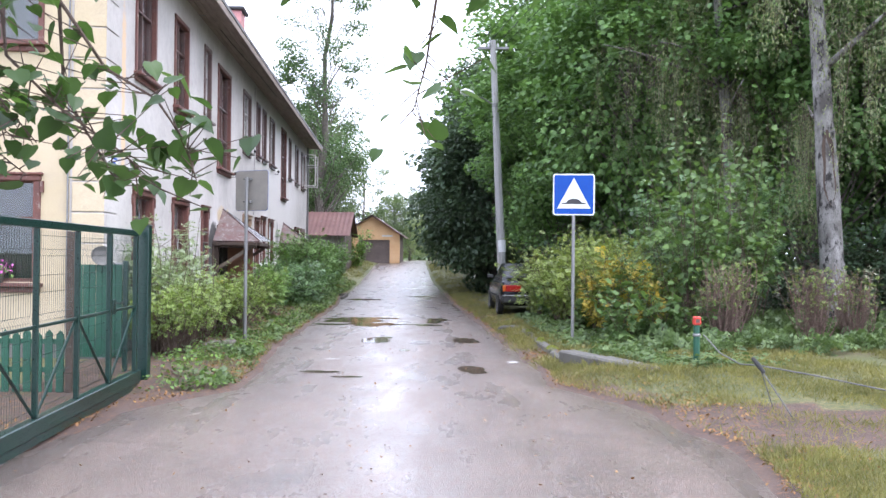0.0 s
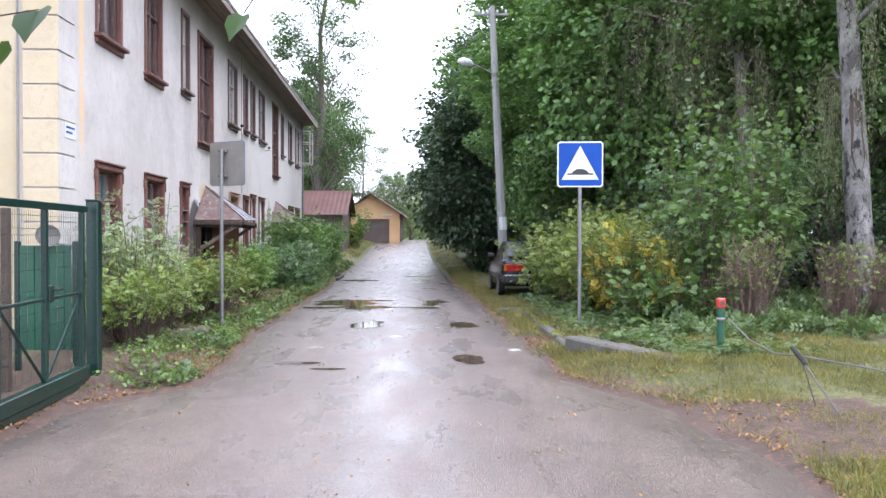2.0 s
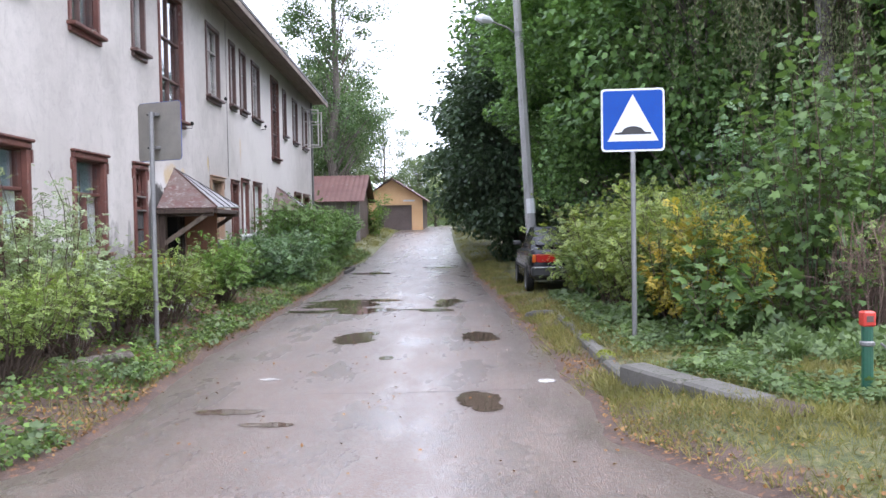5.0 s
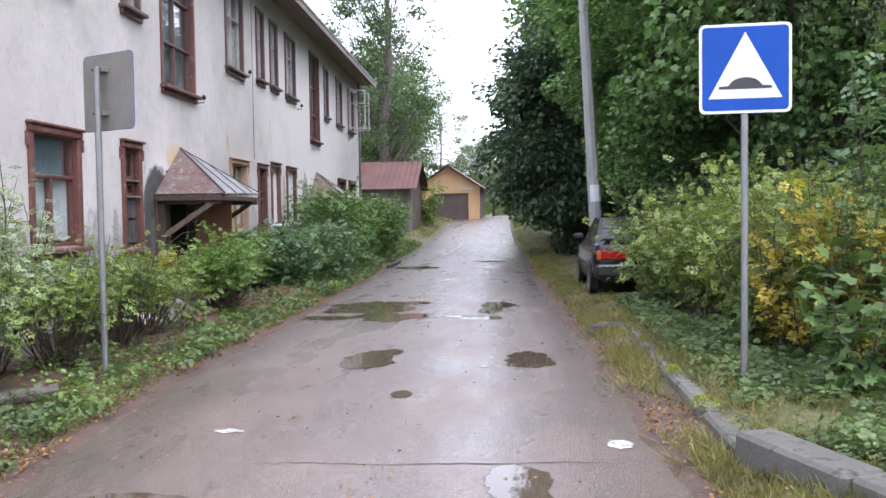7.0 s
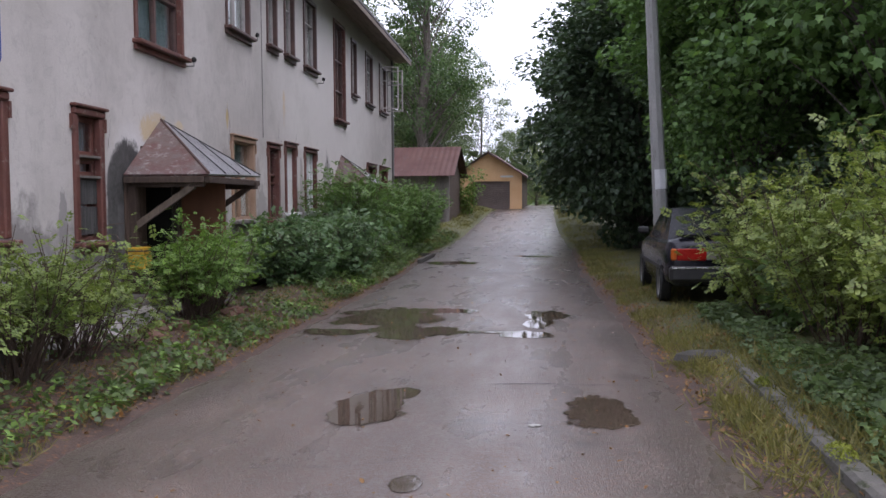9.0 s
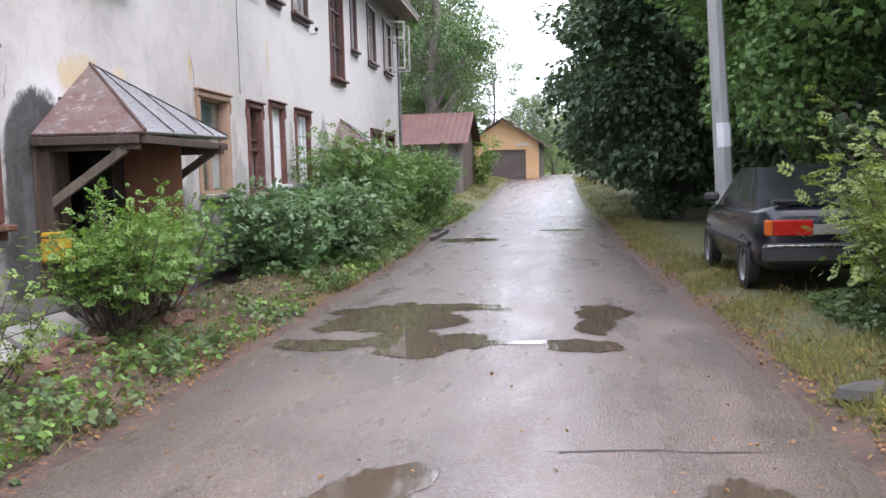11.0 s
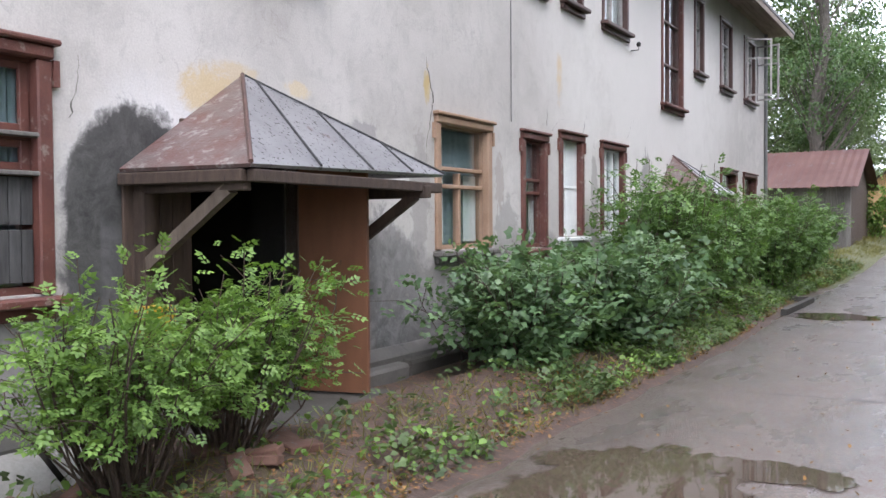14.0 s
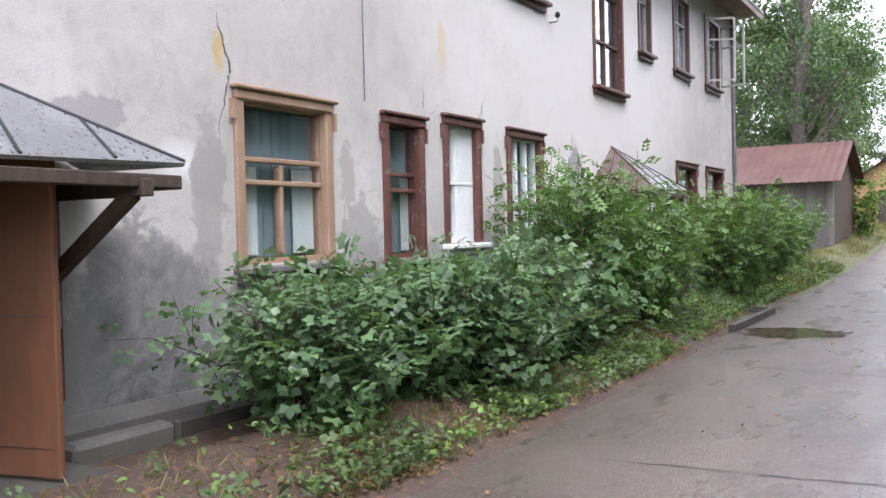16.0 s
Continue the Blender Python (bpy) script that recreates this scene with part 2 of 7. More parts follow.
def ground_material():
    m, n, l, b = nodes_of("soil_and_grass")
    v = coords(n, l)
    big, mid, fine = noise_node(n, l, v, 0.45, 5), noise_node(n, l, v, 3.0, 8, 0.7), noise_node(n, l, v, 45, 4)
    at = n.new("ShaderNodeAttribute")
    at.attribute_name = "bare"
    soil = mix(n, l, ramp(n, l, mid, 0.4, 0.6), (0.05, 0.03, 0.022), (0.084, 0.053, 0.039))
    soil = mix(n, l, ramp(n, l, noise_node(n, l, v, 18, 3), 0.58, 0.62), soil, (0.16, 0.075, 0.035))
    grass = mix(n, l, ramp(n, l, big, 0.35, 0.65), (0.08, 0.092, 0.027), (0.145, 0.128, 0.046))
    tuft = noise_node(n, l, v, 14, 6, 0.7)
    grass = mix(n, l, ramp(n, l, tuft, 0.42, 0.6), grass, (0.045, 0.058, 0.017))
    grass = mix(n, l, ramp(n, l, noise_node(n, l, v, 9, 6, 0.75), 0.55, 0.68), grass, (0.2, 0.16, 0.075))
    fac = ramp(n, l, maths(n, l, "ADD", at.outputs["Fac"], maths(n, l, "MULTIPLY", maths(n, l, "SUBTRACT", mid, 0.5), 1.4)), 0.35, 0.65)
    col = mix(n, l, fac, grass, soil)
    col = mix(n, l, 0.5, col, mix(n, l, 1.0, col, ramp(n, l, fine, 0.3, 0.7, (0.4, 0.4, 0.4, 1), (1.5, 1.5, 1.5, 1)), "MULTIPLY"))
    l.new(col, b.inputs["Base Color"])
    b.inputs["Roughness"].default_value = 0.75
    bump(n, l, b, maths(n, l, "ADD", fine, mid), 0.6, 0.03)
    return m


def glass(name, tint=(0.93, 0.96, 0.96), rough=0.02):
    m, n, l, b = nodes_of(name)
    n.remove(b)
    tr, gl, fr, mx = (n.new(k) for k in ("ShaderNodeBsdfTransparent", "ShaderNodeBsdfGlossy", "ShaderNodeLayerWeight", "ShaderNodeMixShader"))
    tr.inputs["Color"].default_value = (*tint, 1)
    gl.inputs["Roughness"].default_value = rough
    fac = maths(n, l, "ADD", 0.06, maths(n, l, "MULTIPLY", maths(n, l, "POWER", fr.outputs["Facing"], 3.0), 0.8))
    bp = n.new("ShaderNodeBump")
    bp.inputs["Strength"].default_value, bp.inputs["Distance"].default_value = 0.05, 0.01
    l.new(noise_node(n, l, coords(n, l), 3.0, 2), bp.inputs["Height"])
    l.new(bp.outputs[0], gl.inputs["Normal"])
    l.new(fac, mx.inputs[0])
    l.new(tr.outputs[0], mx.inputs[1])
    l.new(gl.outputs[0], mx.inputs[2])
    l.new(mx.outputs[0], n["Material Output"].inputs["Surface"])
    return m


def puddle_water():
    """Muddy water that thins out to nothing at its rim."""
    m, n, l, b = nodes_of("muddy_water")
    v = coords(n, l)
    l.new(mix(n, l, noise_node(n, l, v, 1.5, 3), (0.062, 0.046, 0.034), (0.09, 0.068, 0.05)), b.inputs["Base Color"])
    b.inputs["Roughness"].default_value = 0.03
    b.inputs["IOR"].default_value = 1.36
    bump(n, l, b, noise_node(n, l, v, 9, 2), 0.05, 0.004)
    at = n.new("ShaderNodeAttribute")
    at.attribute_name = "depth"
    shallow = maths(n, l, "ADD", at.outputs["Fac"], maths(n, l, "MULTIPLY", maths(n, l, "SUBTRACT", noise_node(n, l, v, 7, 4), 0.5), 0.25))
    tr, mx = n.new("ShaderNodeBsdfTransparent"), n.new("ShaderNodeMixShader")
    l.new(ramp(n, l, shallow, 0.02, 0.25), mx.inputs[0])
    l.new(tr.outputs[0], mx.inputs[1])
    l.new(b.outputs[0], mx.inputs[2])
    l.new(mx.outputs[0], n["Material Output"].inputs["Surface"])
    return m


def bark(name, c1, c2, c3, stretch, spots=0.6):
    return surface(name, c1, c2, c3, scale=5, fine=30, rough=0.9, bumpy=0.9, dist=0.03, stretch=stretch, spots=spots)


M = {
    "plaster": plaster("old_white_plaster", (0.41, 0.386, 0.358), (0.515, 0.49, 0.462), (0.22, 0.208, 0.197), (0.31, 0.288, 0.264), -0.12, [
        # first entry: a broad paler tone over the far part of the wall
        # the near-black tones at 5 to 7 m paint the canopy's shade
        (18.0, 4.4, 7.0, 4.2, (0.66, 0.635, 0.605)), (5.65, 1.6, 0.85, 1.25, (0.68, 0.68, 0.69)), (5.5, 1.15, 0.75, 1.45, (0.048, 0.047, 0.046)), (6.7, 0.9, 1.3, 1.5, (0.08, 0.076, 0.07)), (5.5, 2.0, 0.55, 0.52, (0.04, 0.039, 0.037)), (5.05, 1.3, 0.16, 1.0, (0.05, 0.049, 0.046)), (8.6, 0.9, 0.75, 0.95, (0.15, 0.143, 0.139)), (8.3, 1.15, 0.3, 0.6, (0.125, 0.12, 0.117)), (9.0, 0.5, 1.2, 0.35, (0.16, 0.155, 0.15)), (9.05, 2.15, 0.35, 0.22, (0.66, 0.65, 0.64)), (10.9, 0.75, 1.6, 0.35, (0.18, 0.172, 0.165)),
        (9.3, 2.05, 0.24, 0.3, (0.25, 0.24, 0.225)), (8.2, 2.45, 0.35, 0.14, (0.27, 0.255, 0.25)), (11.5, 1.45, 0.4, 0.55, (0.3, 0.285, 0.265)), (11.25, 2.1, 0.14, 0.4, (0.34, 0.3, 0.27)), (3.82, 1.25, 0.1, 0.6, (0.22, 0.21, 0.205)), (9.3, 1.9, 0.22, 0.7, (0.3, 0.28, 0.26)),
        (14.6, 1.7, 0.18, 1.0, (0.3, 0.28, 0.26)), (12.9, 0.9, 0.9, 0.45, (0.25, 0.24, 0.22)), (17.3, 2.1, 0.5, 0.8, (0.2, 0.19, 0.18)),
        (6.2, 2.66, 0.36, 0.22, (0.50, 0.38, 0.2)), (6.5, 2.82, 0.3, 0.1, (0.5, 0.4, 0.26)), (7.3, 2.78, 0.2, 0.08, (0.54, 0.44, 0.28)), (13.2, 3.6, 0.14, 0.5, (0.55, 0.42, 0.25)), (9.5, 3.1, 0.08, 0.3, (0.45, 0.32, 0.1)), (-1.85, 4.6, 0.13, 2.2, (0.62, 0.42, 0.22)), (3.0, 0.7, 1.2, 0.4, (0.17, 0.165, 0.16))]),
    "yellow": plaster("old_yellow_plaster", (0.43, 0.355, 0.23), (0.48, 0.405, 0.285), (0.34, 0.275, 0.19), (0.37, 0.315, 0.245), -1.6),
    "plinth": surface("grey_cement_render", (0.092, 0.087, 0.08), (0.145, 0.136, 0.123), (0.059, 0.059, 0.052), 1.4, 30, 0.9),
    "maroon": surface("maroon_paint", (0.09, 0.032, 0.025), (0.135, 0.05, 0.036), (0.19, 0.145, 0.12), 4, 60, 0.6, bumpy=0.45, spots=0.57),
    "ochre": surface("ochre_paint", (0.277, 0.171, 0.109), (0.343, 0.229, 0.155), (0.204, 0.163, 0.144), 4, 60, 0.6, spots=0.62),
    "white_paint": surface("white_sash_paint", (0.70, 0.72, 0.72), (0.78, 0.79, 0.78), (0.5, 0.5, 0.48), 5, 60, 0.4, bumpy=0.1, spots=0.68),
    "grey_sash": surface("weathered_sash_paint", (0.33, 0.31, 0.30), (0.45, 0.42, 0.40), (0.2, 0.17, 0.15), 5, 60, 0.6, spots=0.6),
    "dark_sash": surface("dark_brown_paint", (0.07, 0.04, 0.035), (0.11, 0.06, 0.05), (0.2, 0.15, 0.12), 5, 60, 0.5, spots=0.65),
    "grey_wood": surface("grey_weathered_wood", (0.128, 0.116, 0.105), (0.195, 0.180, 0.165), (0.068, 0.060, 0.053), 4, 50, 0.85, stretch=(6, 6, 0.8), bumpy=0.5, vary=0.2),
    "old_boards": surface("dark_weathered_boards", (0.034, 0.034, 0.034), (0.066, 0.065, 0.063), (0.025, 0.024, 0.022), 4, 50, 0.85, stretch=(6, 6, 0.8), bumpy=0.5, vary=0.2),
    "brown_wood": surface("brown_stained_timber", (0.044, 0.028, 0.020), (0.075, 0.049, 0.035), (0.022, 0.016, 0.015), 4, 50, 0.8, stretch=(5, 5, 1), bumpy=0.5, vary=0.15),
    "old_timber": surface("weathered_brown_timber", (0.105, 0.08, 0.06), (0.16, 0.125, 0.095), (0.06, 0.045, 0.035), 4, 50, 0.85, stretch=(5, 5, 1), bumpy=0.5),
    "door": surface("red_brown_door_paint", (0.14, 0.058, 0.027), (0.18, 0.076, 0.036), (0.10, 0.05, 0.03), 2, 40, 0.7, stretch=(3, 3, 1), bumpy=0.15, spots=0.66),
    # near-black colour stands in for the shade inside the doorways
    "black": surface("painted_interior_shade", (0.008, 0.008, 0.007), (0.014, 0.013, 0.012), None, 2, 20, 0.9),
    "room": surface("dim_room_wallpaper", (0.25, 0.24, 0.21), (0.32, 0.3, 0.27), None, 2, 20, 0.9),
    "curtain": surface("pale_curtain_cloth", (0.72, 0.76, 0.74), (0.8, 0.82, 0.8), None, 2, 80, 0.9, stretch=(8, 8, 0.4), bumpy=0.6, dist=0.02),
    # colour of the sky's reflection, for the sheets added behind the panes
    "reflection_sheet": surface("painted_pane_reflection", (0.210, 0.275, 0.300), (0.275, 0.336, 0.360), None, 1.2, 80, 0.9, stretch=(8, 8, 0.4), bumpy=0.4, dist=0.02),
    "tin": surface("wet_tin_sheet", (0.27, 0.265, 0.275), (0.40, 0.395, 0.41), (0.16, 0.11, 0.1), 1.6, 30, 0.32, metal=0.65, bumpy=0.1, spots=0.63),
    "rust_roof": surface("red_rusted_roofing", (0.085, 0.035, 0.030), (0.120, 0.060, 0.050), (0.130, 0.110, 0.105), 1.2, 30, 0.5, metal=0.15, bumpy=0.2, spots=0.6),
    "rust_face": surface("flaking_red_tin", (0.125, 0.058, 0.05), (0.15, 0.12, 0.112), (0.26, 0.24, 0.225), 4.5, 45, 0.45, metal=0.1, bumpy=0.5, spots=0.55),
    "dark_stone": surface("dark_mossy_stone", (0.05, 0.047, 0.04), (0.085, 0.078, 0.068), (0.05, 0.055, 0.03), 3, 40, 0.85),
    "slate": surface("asbestos_slate_roof", (0.14, 0.14, 0.14), (0.22, 0.215, 0.21), (0.08, 0.085, 0.07), 1.2, 25, 0.85),
    "soffit": surface("weathered_soffit_boards", (0.19, 0.15, 0.125), (0.28, 0.225, 0.19), (0.12, 0.09, 0.075), 2, 30, 0.85, stretch=(4, 0.6, 1)),
    "pink": surface("faded_pink_chimney", (0.42, 0.17, 0.17), (0.5, 0.24, 0.23), (0.3, 0.15, 0.14), 3, 40, 0.7),
    "green": surface("dark_green_gloss_paint", (0.003, 0.018, 0.014), (0.004, 0.025, 0.018), (0.007, 0.015, 0.013), 3, 60, 0.32, bumpy=0.06, spots=0.7),
    "green_fence": surface("green_fence_paint", (0.007, 0.06, 0.033), (0.011, 0.082, 0.044), (0.018, 0.045, 0.03), 3, 50, 0.5, spots=0.66, vary=0.15),
    "galv": surface("galvanised_steel", (0.165, 0.165, 0.165), (0.220, 0.220, 0.215), (0.125, 0.100, 0.080), 4, 60, 0.45, metal=0.5, bumpy=0.08, spots=0.68),
    "sign_grey": surface("grey_sign_back", (0.190, 0.178, 0.161), (0.237, 0.223, 0.198), (0.158, 0.144, 0.124), 4, 60, 0.5, metal=0.3, bumpy=0.05, spots=0.66),
    "sign_blue": surface("blue_sign_film", (0.000, 0.045, 0.264), (0.000, 0.053, 0.295), None, 3, 80, 0.85, bumpy=0.0),
    "sign_white": surface("white_sign_film", (0.513, 0.530, 0.546), (0.580, 0.588, 0.596), None, 3, 80, 0.4, bumpy=0.0),
    "sign_black": surface("black_sign_film", (0.012, 0.012, 0.014), (0.02, 0.02, 0.02), None, 3, 80, 0.4, bumpy=0.0),
    "concrete": surface("weathered_concrete", (0.088, 0.083, 0.072), (0.128, 0.12, 0.106), (0.045, 0.05, 0.026), 3, 45, 0.88, bumpy=0.6, spots=0.54, vary=0.16),
    "pole": surface("grey_concrete_pole", (0.245, 0.245, 0.238), (0.313, 0.309, 0.299), (0.184, 0.177, 0.170), 2, 40, 0.85, stretch=(2, 2, 0.5)),
    "red": surface("red_enamel", (0.400, 0.024, 0.016), (0.464, 0.040, 0.024), (0.240, 0.024, 0.016), 5, 60, 0.4, bumpy=0.1, spots=0.7),
    "rubber": surface("black_rubber", (0.014, 0.014, 0.014), (0.025, 0.025, 0.024), None, 8, 60, 0.8),
    "cable": surface("grey_cable", (0.080, 0.080, 0.076), (0.120, 0.116, 0.112), None, 8, 60, 0.6),
    "car": surface("dark_grey_car_paint", (0.011, 0.011, 0.016), (0.015, 0.015, 0.022), None, 2, 90, 0.22, metal=0.1, bumpy=0.0),
    "car_trim": surface("black_car_plastic", (0.018, 0.018, 0.02), (0.03, 0.03, 0.03), None, 5, 70, 0.55, bumpy=0.05),
    "chrome": surface("bright_trim_metal", (0.6, 0.6, 0.6), (0.7, 0.7, 0.7), None, 5, 70, 0.25, metal=1.0, bumpy=0.0),
    "lamp_red": surface("red_lamp_lens", (0.275, 0.009, 0.007), (0.330, 0.018, 0.012), None, 30, 90, 0.2, bumpy=0.1),
    "lamp_amber": surface("amber_lamp_lens", (0.420, 0.085, 0.010), (0.450, 0.100, 0.015), None, 30, 90, 0.2, bumpy=0.1),
    "garage": surface("orange_garage_plaster", (0.60, 0.37, 0.19), (0.66, 0.43, 0.24), (0.55, 0.35, 0.2), 1.2, 30, 0.85, spots=0.66),
    "shutter": surface("brown_roller_shutter", (0.10, 0.075, 0.07), (0.13, 0.1, 0.09), None, 2, 40, 0.5),
    "leaf_litter": leaf_material("fallen_leaf", (0.131, 0.053, 0.020), (0.297, 0.189, 0.069), (0.178, 0.084, 0.029), 0.5, 0.1),
    "brick": surface("red_brick_rubble", (0.120, 0.057, 0.041), (0.147, 0.082, 0.059), (0.138, 0.139, 0.130), 6, 50, 0.9, vary=0.2),
    "slab": surface("pale_concrete_slab", (0.24, 0.228, 0.206), (0.315, 0.302, 0.28), (0.15, 0.138, 0.118), 3, 40, 0.85, spots=0.62, vary=0.1),
    "yellow_box": surface("yellow_enamel", (0.440, 0.264, 0.016), (0.496, 0.320, 0.024), (0.240, 0.160, 0.040), 5, 60, 0.5, spots=0.66),
    "flower": surface("pink_petals", (0.5, 0.06, 0.35), (0.62, 0.15, 0.45), None, 20, 60, 0.6),
    "road_paint": surface("worn_white_paint", (0.385, 0.371, 0.350), (0.455, 0.441, 0.420), (0.140, 0.133, 0.126), 8, 60, 0.6, spots=0.5),
    "crack": surface("wet_tar_seam", (0.022, 0.018, 0.016), (0.036, 0.029, 0.025), None, 6, 60, 0.5, bumpy=0.2),
    "asphalt": wet_asphalt(), "ground": ground_material(), "glass": glass("window_glass"), "car_glass": surface("dark_tinted_car_glass", (0.010, 0.012, 0.013), (0.014, 0.016, 0.017), None, 2, 60, 0.14, bumpy=0.0), "water": puddle_water(),
    "bark": bark("grey_brown_bark", (0.10, 0.085, 0.07), (0.16, 0.14, 0.12), (0.06, 0.055, 0.045), (3, 3, 0.6)),
    "birch": surface("birch_bark", (0.30, 0.29, 0.275), (0.085, 0.078, 0.07), (0.02, 0.018, 0.016), 2.2, 26, 0.9, bumpy=0.9, dist=0.04, stretch=(1.5, 1.5, 0.75), spots=0.52),
    "stem": bark("thin_brown_stems", (0.065, 0.043, 0.031), (0.105, 0.07, 0.05), None, (4, 4, 1)),
    "stem_brown": bark("brown_hedge_stems", (0.13, 0.085, 0.066), (0.2, 0.135, 0.105), None, (4, 4, 1)),
    "l_maple": leaf_material("maple_leaf", (0.042, 0.085, 0.030), (0.190, 0.318, 0.108), (0.085, 0.168, 0.055)),
    "l_dark": leaf_material("dark_leaf", (0.030, 0.055, 0.034), (0.092, 0.138, 0.080), (0.05, 0.082, 0.052), 0.3, 0.2),
    "l_mid": leaf_material("mid_green_leaf", (0.027, 0.055, 0.023), (0.116, 0.192, 0.077), (0.059, 0.093, 0.041)),
    "l_yellow": leaf_material("yellowing_leaf", (0.06, 0.10, 0.03), (0.27, 0.315, 0.088), (0.115, 0.175, 0.05)),
    "l_hedge": leaf_material("hedge_leaf", (0.055, 0.095, 0.026), (0.248, 0.325, 0.09), (0.13, 0.15, 0.044)),
    "l_blue": leaf_material("blue_green_leaf", (0.038, 0.078, 0.04), (0.17, 0.262, 0.13), (0.08, 0.155, 0.06), 0.2),
    "l_fresh": leaf_material("fresh_green_leaf", (0.05, 0.10, 0.026), (0.205, 0.33, 0.078), (0.10, 0.175, 0.048)),
    "l_pale": leaf_material("pale_shrub_leaf", (0.109, 0.151, 0.089), (0.358, 0.434, 0.269), (0.197, 0.235, 0.139)),
    "l_birch": leaf_material("birch_leaf", (0.11, 0.14, 0.075), (0.25, 0.275, 0.155), (0.165, 0.19, 0.11), 0.4),
    "l_linden": leaf_material("linden_leaf", (0.024, 0.049, 0.018), (0.062, 0.112, 0.034), (0.037, 0.059, 0.026), 0.28, 0.4),
    "l_far": leaf_material("far_tree_leaf", (0.072, 0.108, 0.054), (0.150, 0.200, 0.102), (0.105, 0.15, 0.07)),
    "l_weed": leaf_material("dull_weed_leaf", (0.036, 0.062, 0.025), (0.142, 0.205, 0.08), (0.066, 0.10, 0.04)),
    "l_autumn": leaf_material("autumn_yellow_leaf", (0.16, 0.15, 0.03), (0.42, 0.33, 0.05), (0.28, 0.14, 0.04)),
    "l_moss": leaf_material("moss_leaf", (0.10, 0.12, 0.018), (0.22, 0.25, 0.04), (0.13, 0.16, 0.025), 0.6, 0.1),
    "l_ash": leaf_material("ash_leaf", (0.045, 0.092, 0.03), (0.175, 0.29, 0.088), (0.09, 0.155, 0.052)),
    "l_sapling": leaf_material("sapling_leaf", (0.034, 0.066, 0.022), (0.135, 0.215, 0.07), (0.075, 0.115, 0.036)),
    "l_willow": leaf_material("willow_leaf", (0.146, 0.194, 0.090), (0.245, 0.293, 0.141), (0.176, 0.232, 0.096)),
    "grass": leaf_material("grass_blade", (0.082, 0.098, 0.029), (0.25, 0.21, 0.088), (0.13, 0.142, 0.042), 0.5),
}


# ---- mesh building ----
import collections


class Geo:
    """Gathers the faces of one mesh."""

    def __init__(self):
        self.v, self.f = [], []

    def add(self, verts, faces):
        k = len(self.v)
        self.v += [tuple(p) for p in verts]
        self.f += [tuple(i + k for i in q) for q in faces]
        return self

    def box(self, x0, x1, y0, y1, z0, z1, c=0.0, m=None):
        X, Y, Z = (min(x0, x1), max(x0, x1)), (min(y0, y1), max(y0, y1)), (min(z0, z1), max(z0, z1))
        c = min(c, 0.45 * (X[1] - X[0]), 0.45 * (Y[1] - Y[0]), 0.45 * (Z[1] - Z[0]))
        if c <= 0:
            vs = [(X[i], Y[j], Z[k]) for i in (0, 1) for j in (0, 1) for k in (0, 1)]
            fs = [(0, 1, 3, 2), (4, 6, 7, 5), (0, 4, 5, 1), (2, 3, 7, 6), (0, 2, 6, 4), (1, 5, 7, 3)]
        else:
            vs, ix = [], {}
            for i in (0, 1):
                for j in (0, 1):
                    for k in (0, 1):
                        p, s = (X[i], Y[j], Z[k]), (c if i == 0 else -c, c if j == 0 else -c, c if k == 0 else -c)
                        for a in range(3):
                            ix[i, j, k, a] = len(vs)
                            vs.append(tuple(p[b] + (s[b] if b != a else 0) for b in range(3)))
            fs = []
            for a in range(3):
                b, d = (a + 1) % 3, (a + 2) % 3
                for e in (0, 1):
                    q = []
                    for u, w in ((0, 0), (1, 0), (1, 1), (0, 1)):
                        t = [0, 0, 0]
                        t[a], t[b], t[d] = e, u, w
                        q.append(ix[(*t, a)])
                    fs.append(tuple(q) if e else tuple(reversed(q)))
                for u in (0, 1):
                    for w in (0, 1):
                        q = []
                        for e in (0, 1):
                            t = [0, 0, 0]
                            t[a], t[b], t[d] = e, u, w
                            q += [ix[(*t, b)], ix[(*t, d)]] if e == 0 else [ix[(*t, d)], ix[(*t, b)]]
                        fs.append(tuple(q) if u != w else tuple(reversed(q)))
            for i in (0, 1):
                for j in (0, 1):
                    for k in (0, 1):
                        q = tuple(ix[i, j, k, a] for a in range(3))
                        fs.append(q if (i + j + k) % 2 else tuple(reversed(q)))
        if m:
            vs = [m @ Vector(p) for p in vs]
        return self.add(vs, fs)

    def tube(self, pts, radii, seg=8, caps=True):
        pts = [Vector(p) for p in pts]
        if isinstance(radii, (int, float)):
            radii = [radii] * len(pts)
        vs, fs, side = [], [], None
        for i, p in enumerate(pts):
            d = (pts[min(i + 1, len(pts) - 1)] - pts[max(i - 1, 0)]).normalized()
            if side is None:
                side = d.orthogonal().normalized()
            side = (side - d * side.dot(d)).normalized()
            up = d.cross(side)
            for k in range(seg):
                a = 2 * math.pi * k / seg
                vs.append(p + (side * math.cos(a) + up * math.sin(a)) * radii[i])
        for i in range(len(pts) - 1):
            for k in range(seg):
                fs.append((i * seg + k, i * seg + (k + 1) % seg, (i + 1) * seg + (k + 1) % seg, (i + 1) * seg + k))
        if caps:
            fs += [tuple(reversed(range(seg))), tuple((len(pts) - 1) * seg + k for k in range(seg))]
        return self.add(vs, fs)

    def prism(self, profile, x0, x1, axis="x"):
        """A closed outline of (a, b) drawn out along an axis."""
        n = len(profile)
        order = {"x": lambda a, b, t: (t, a, b), "y": lambda a, b, t: (a, t, b), "z": lambda a, b, t: (a, b, t)}[axis]
        vs = [order(a, b, x0) for a, b in profile] + [order(a, b, x1) for a, b in profile]
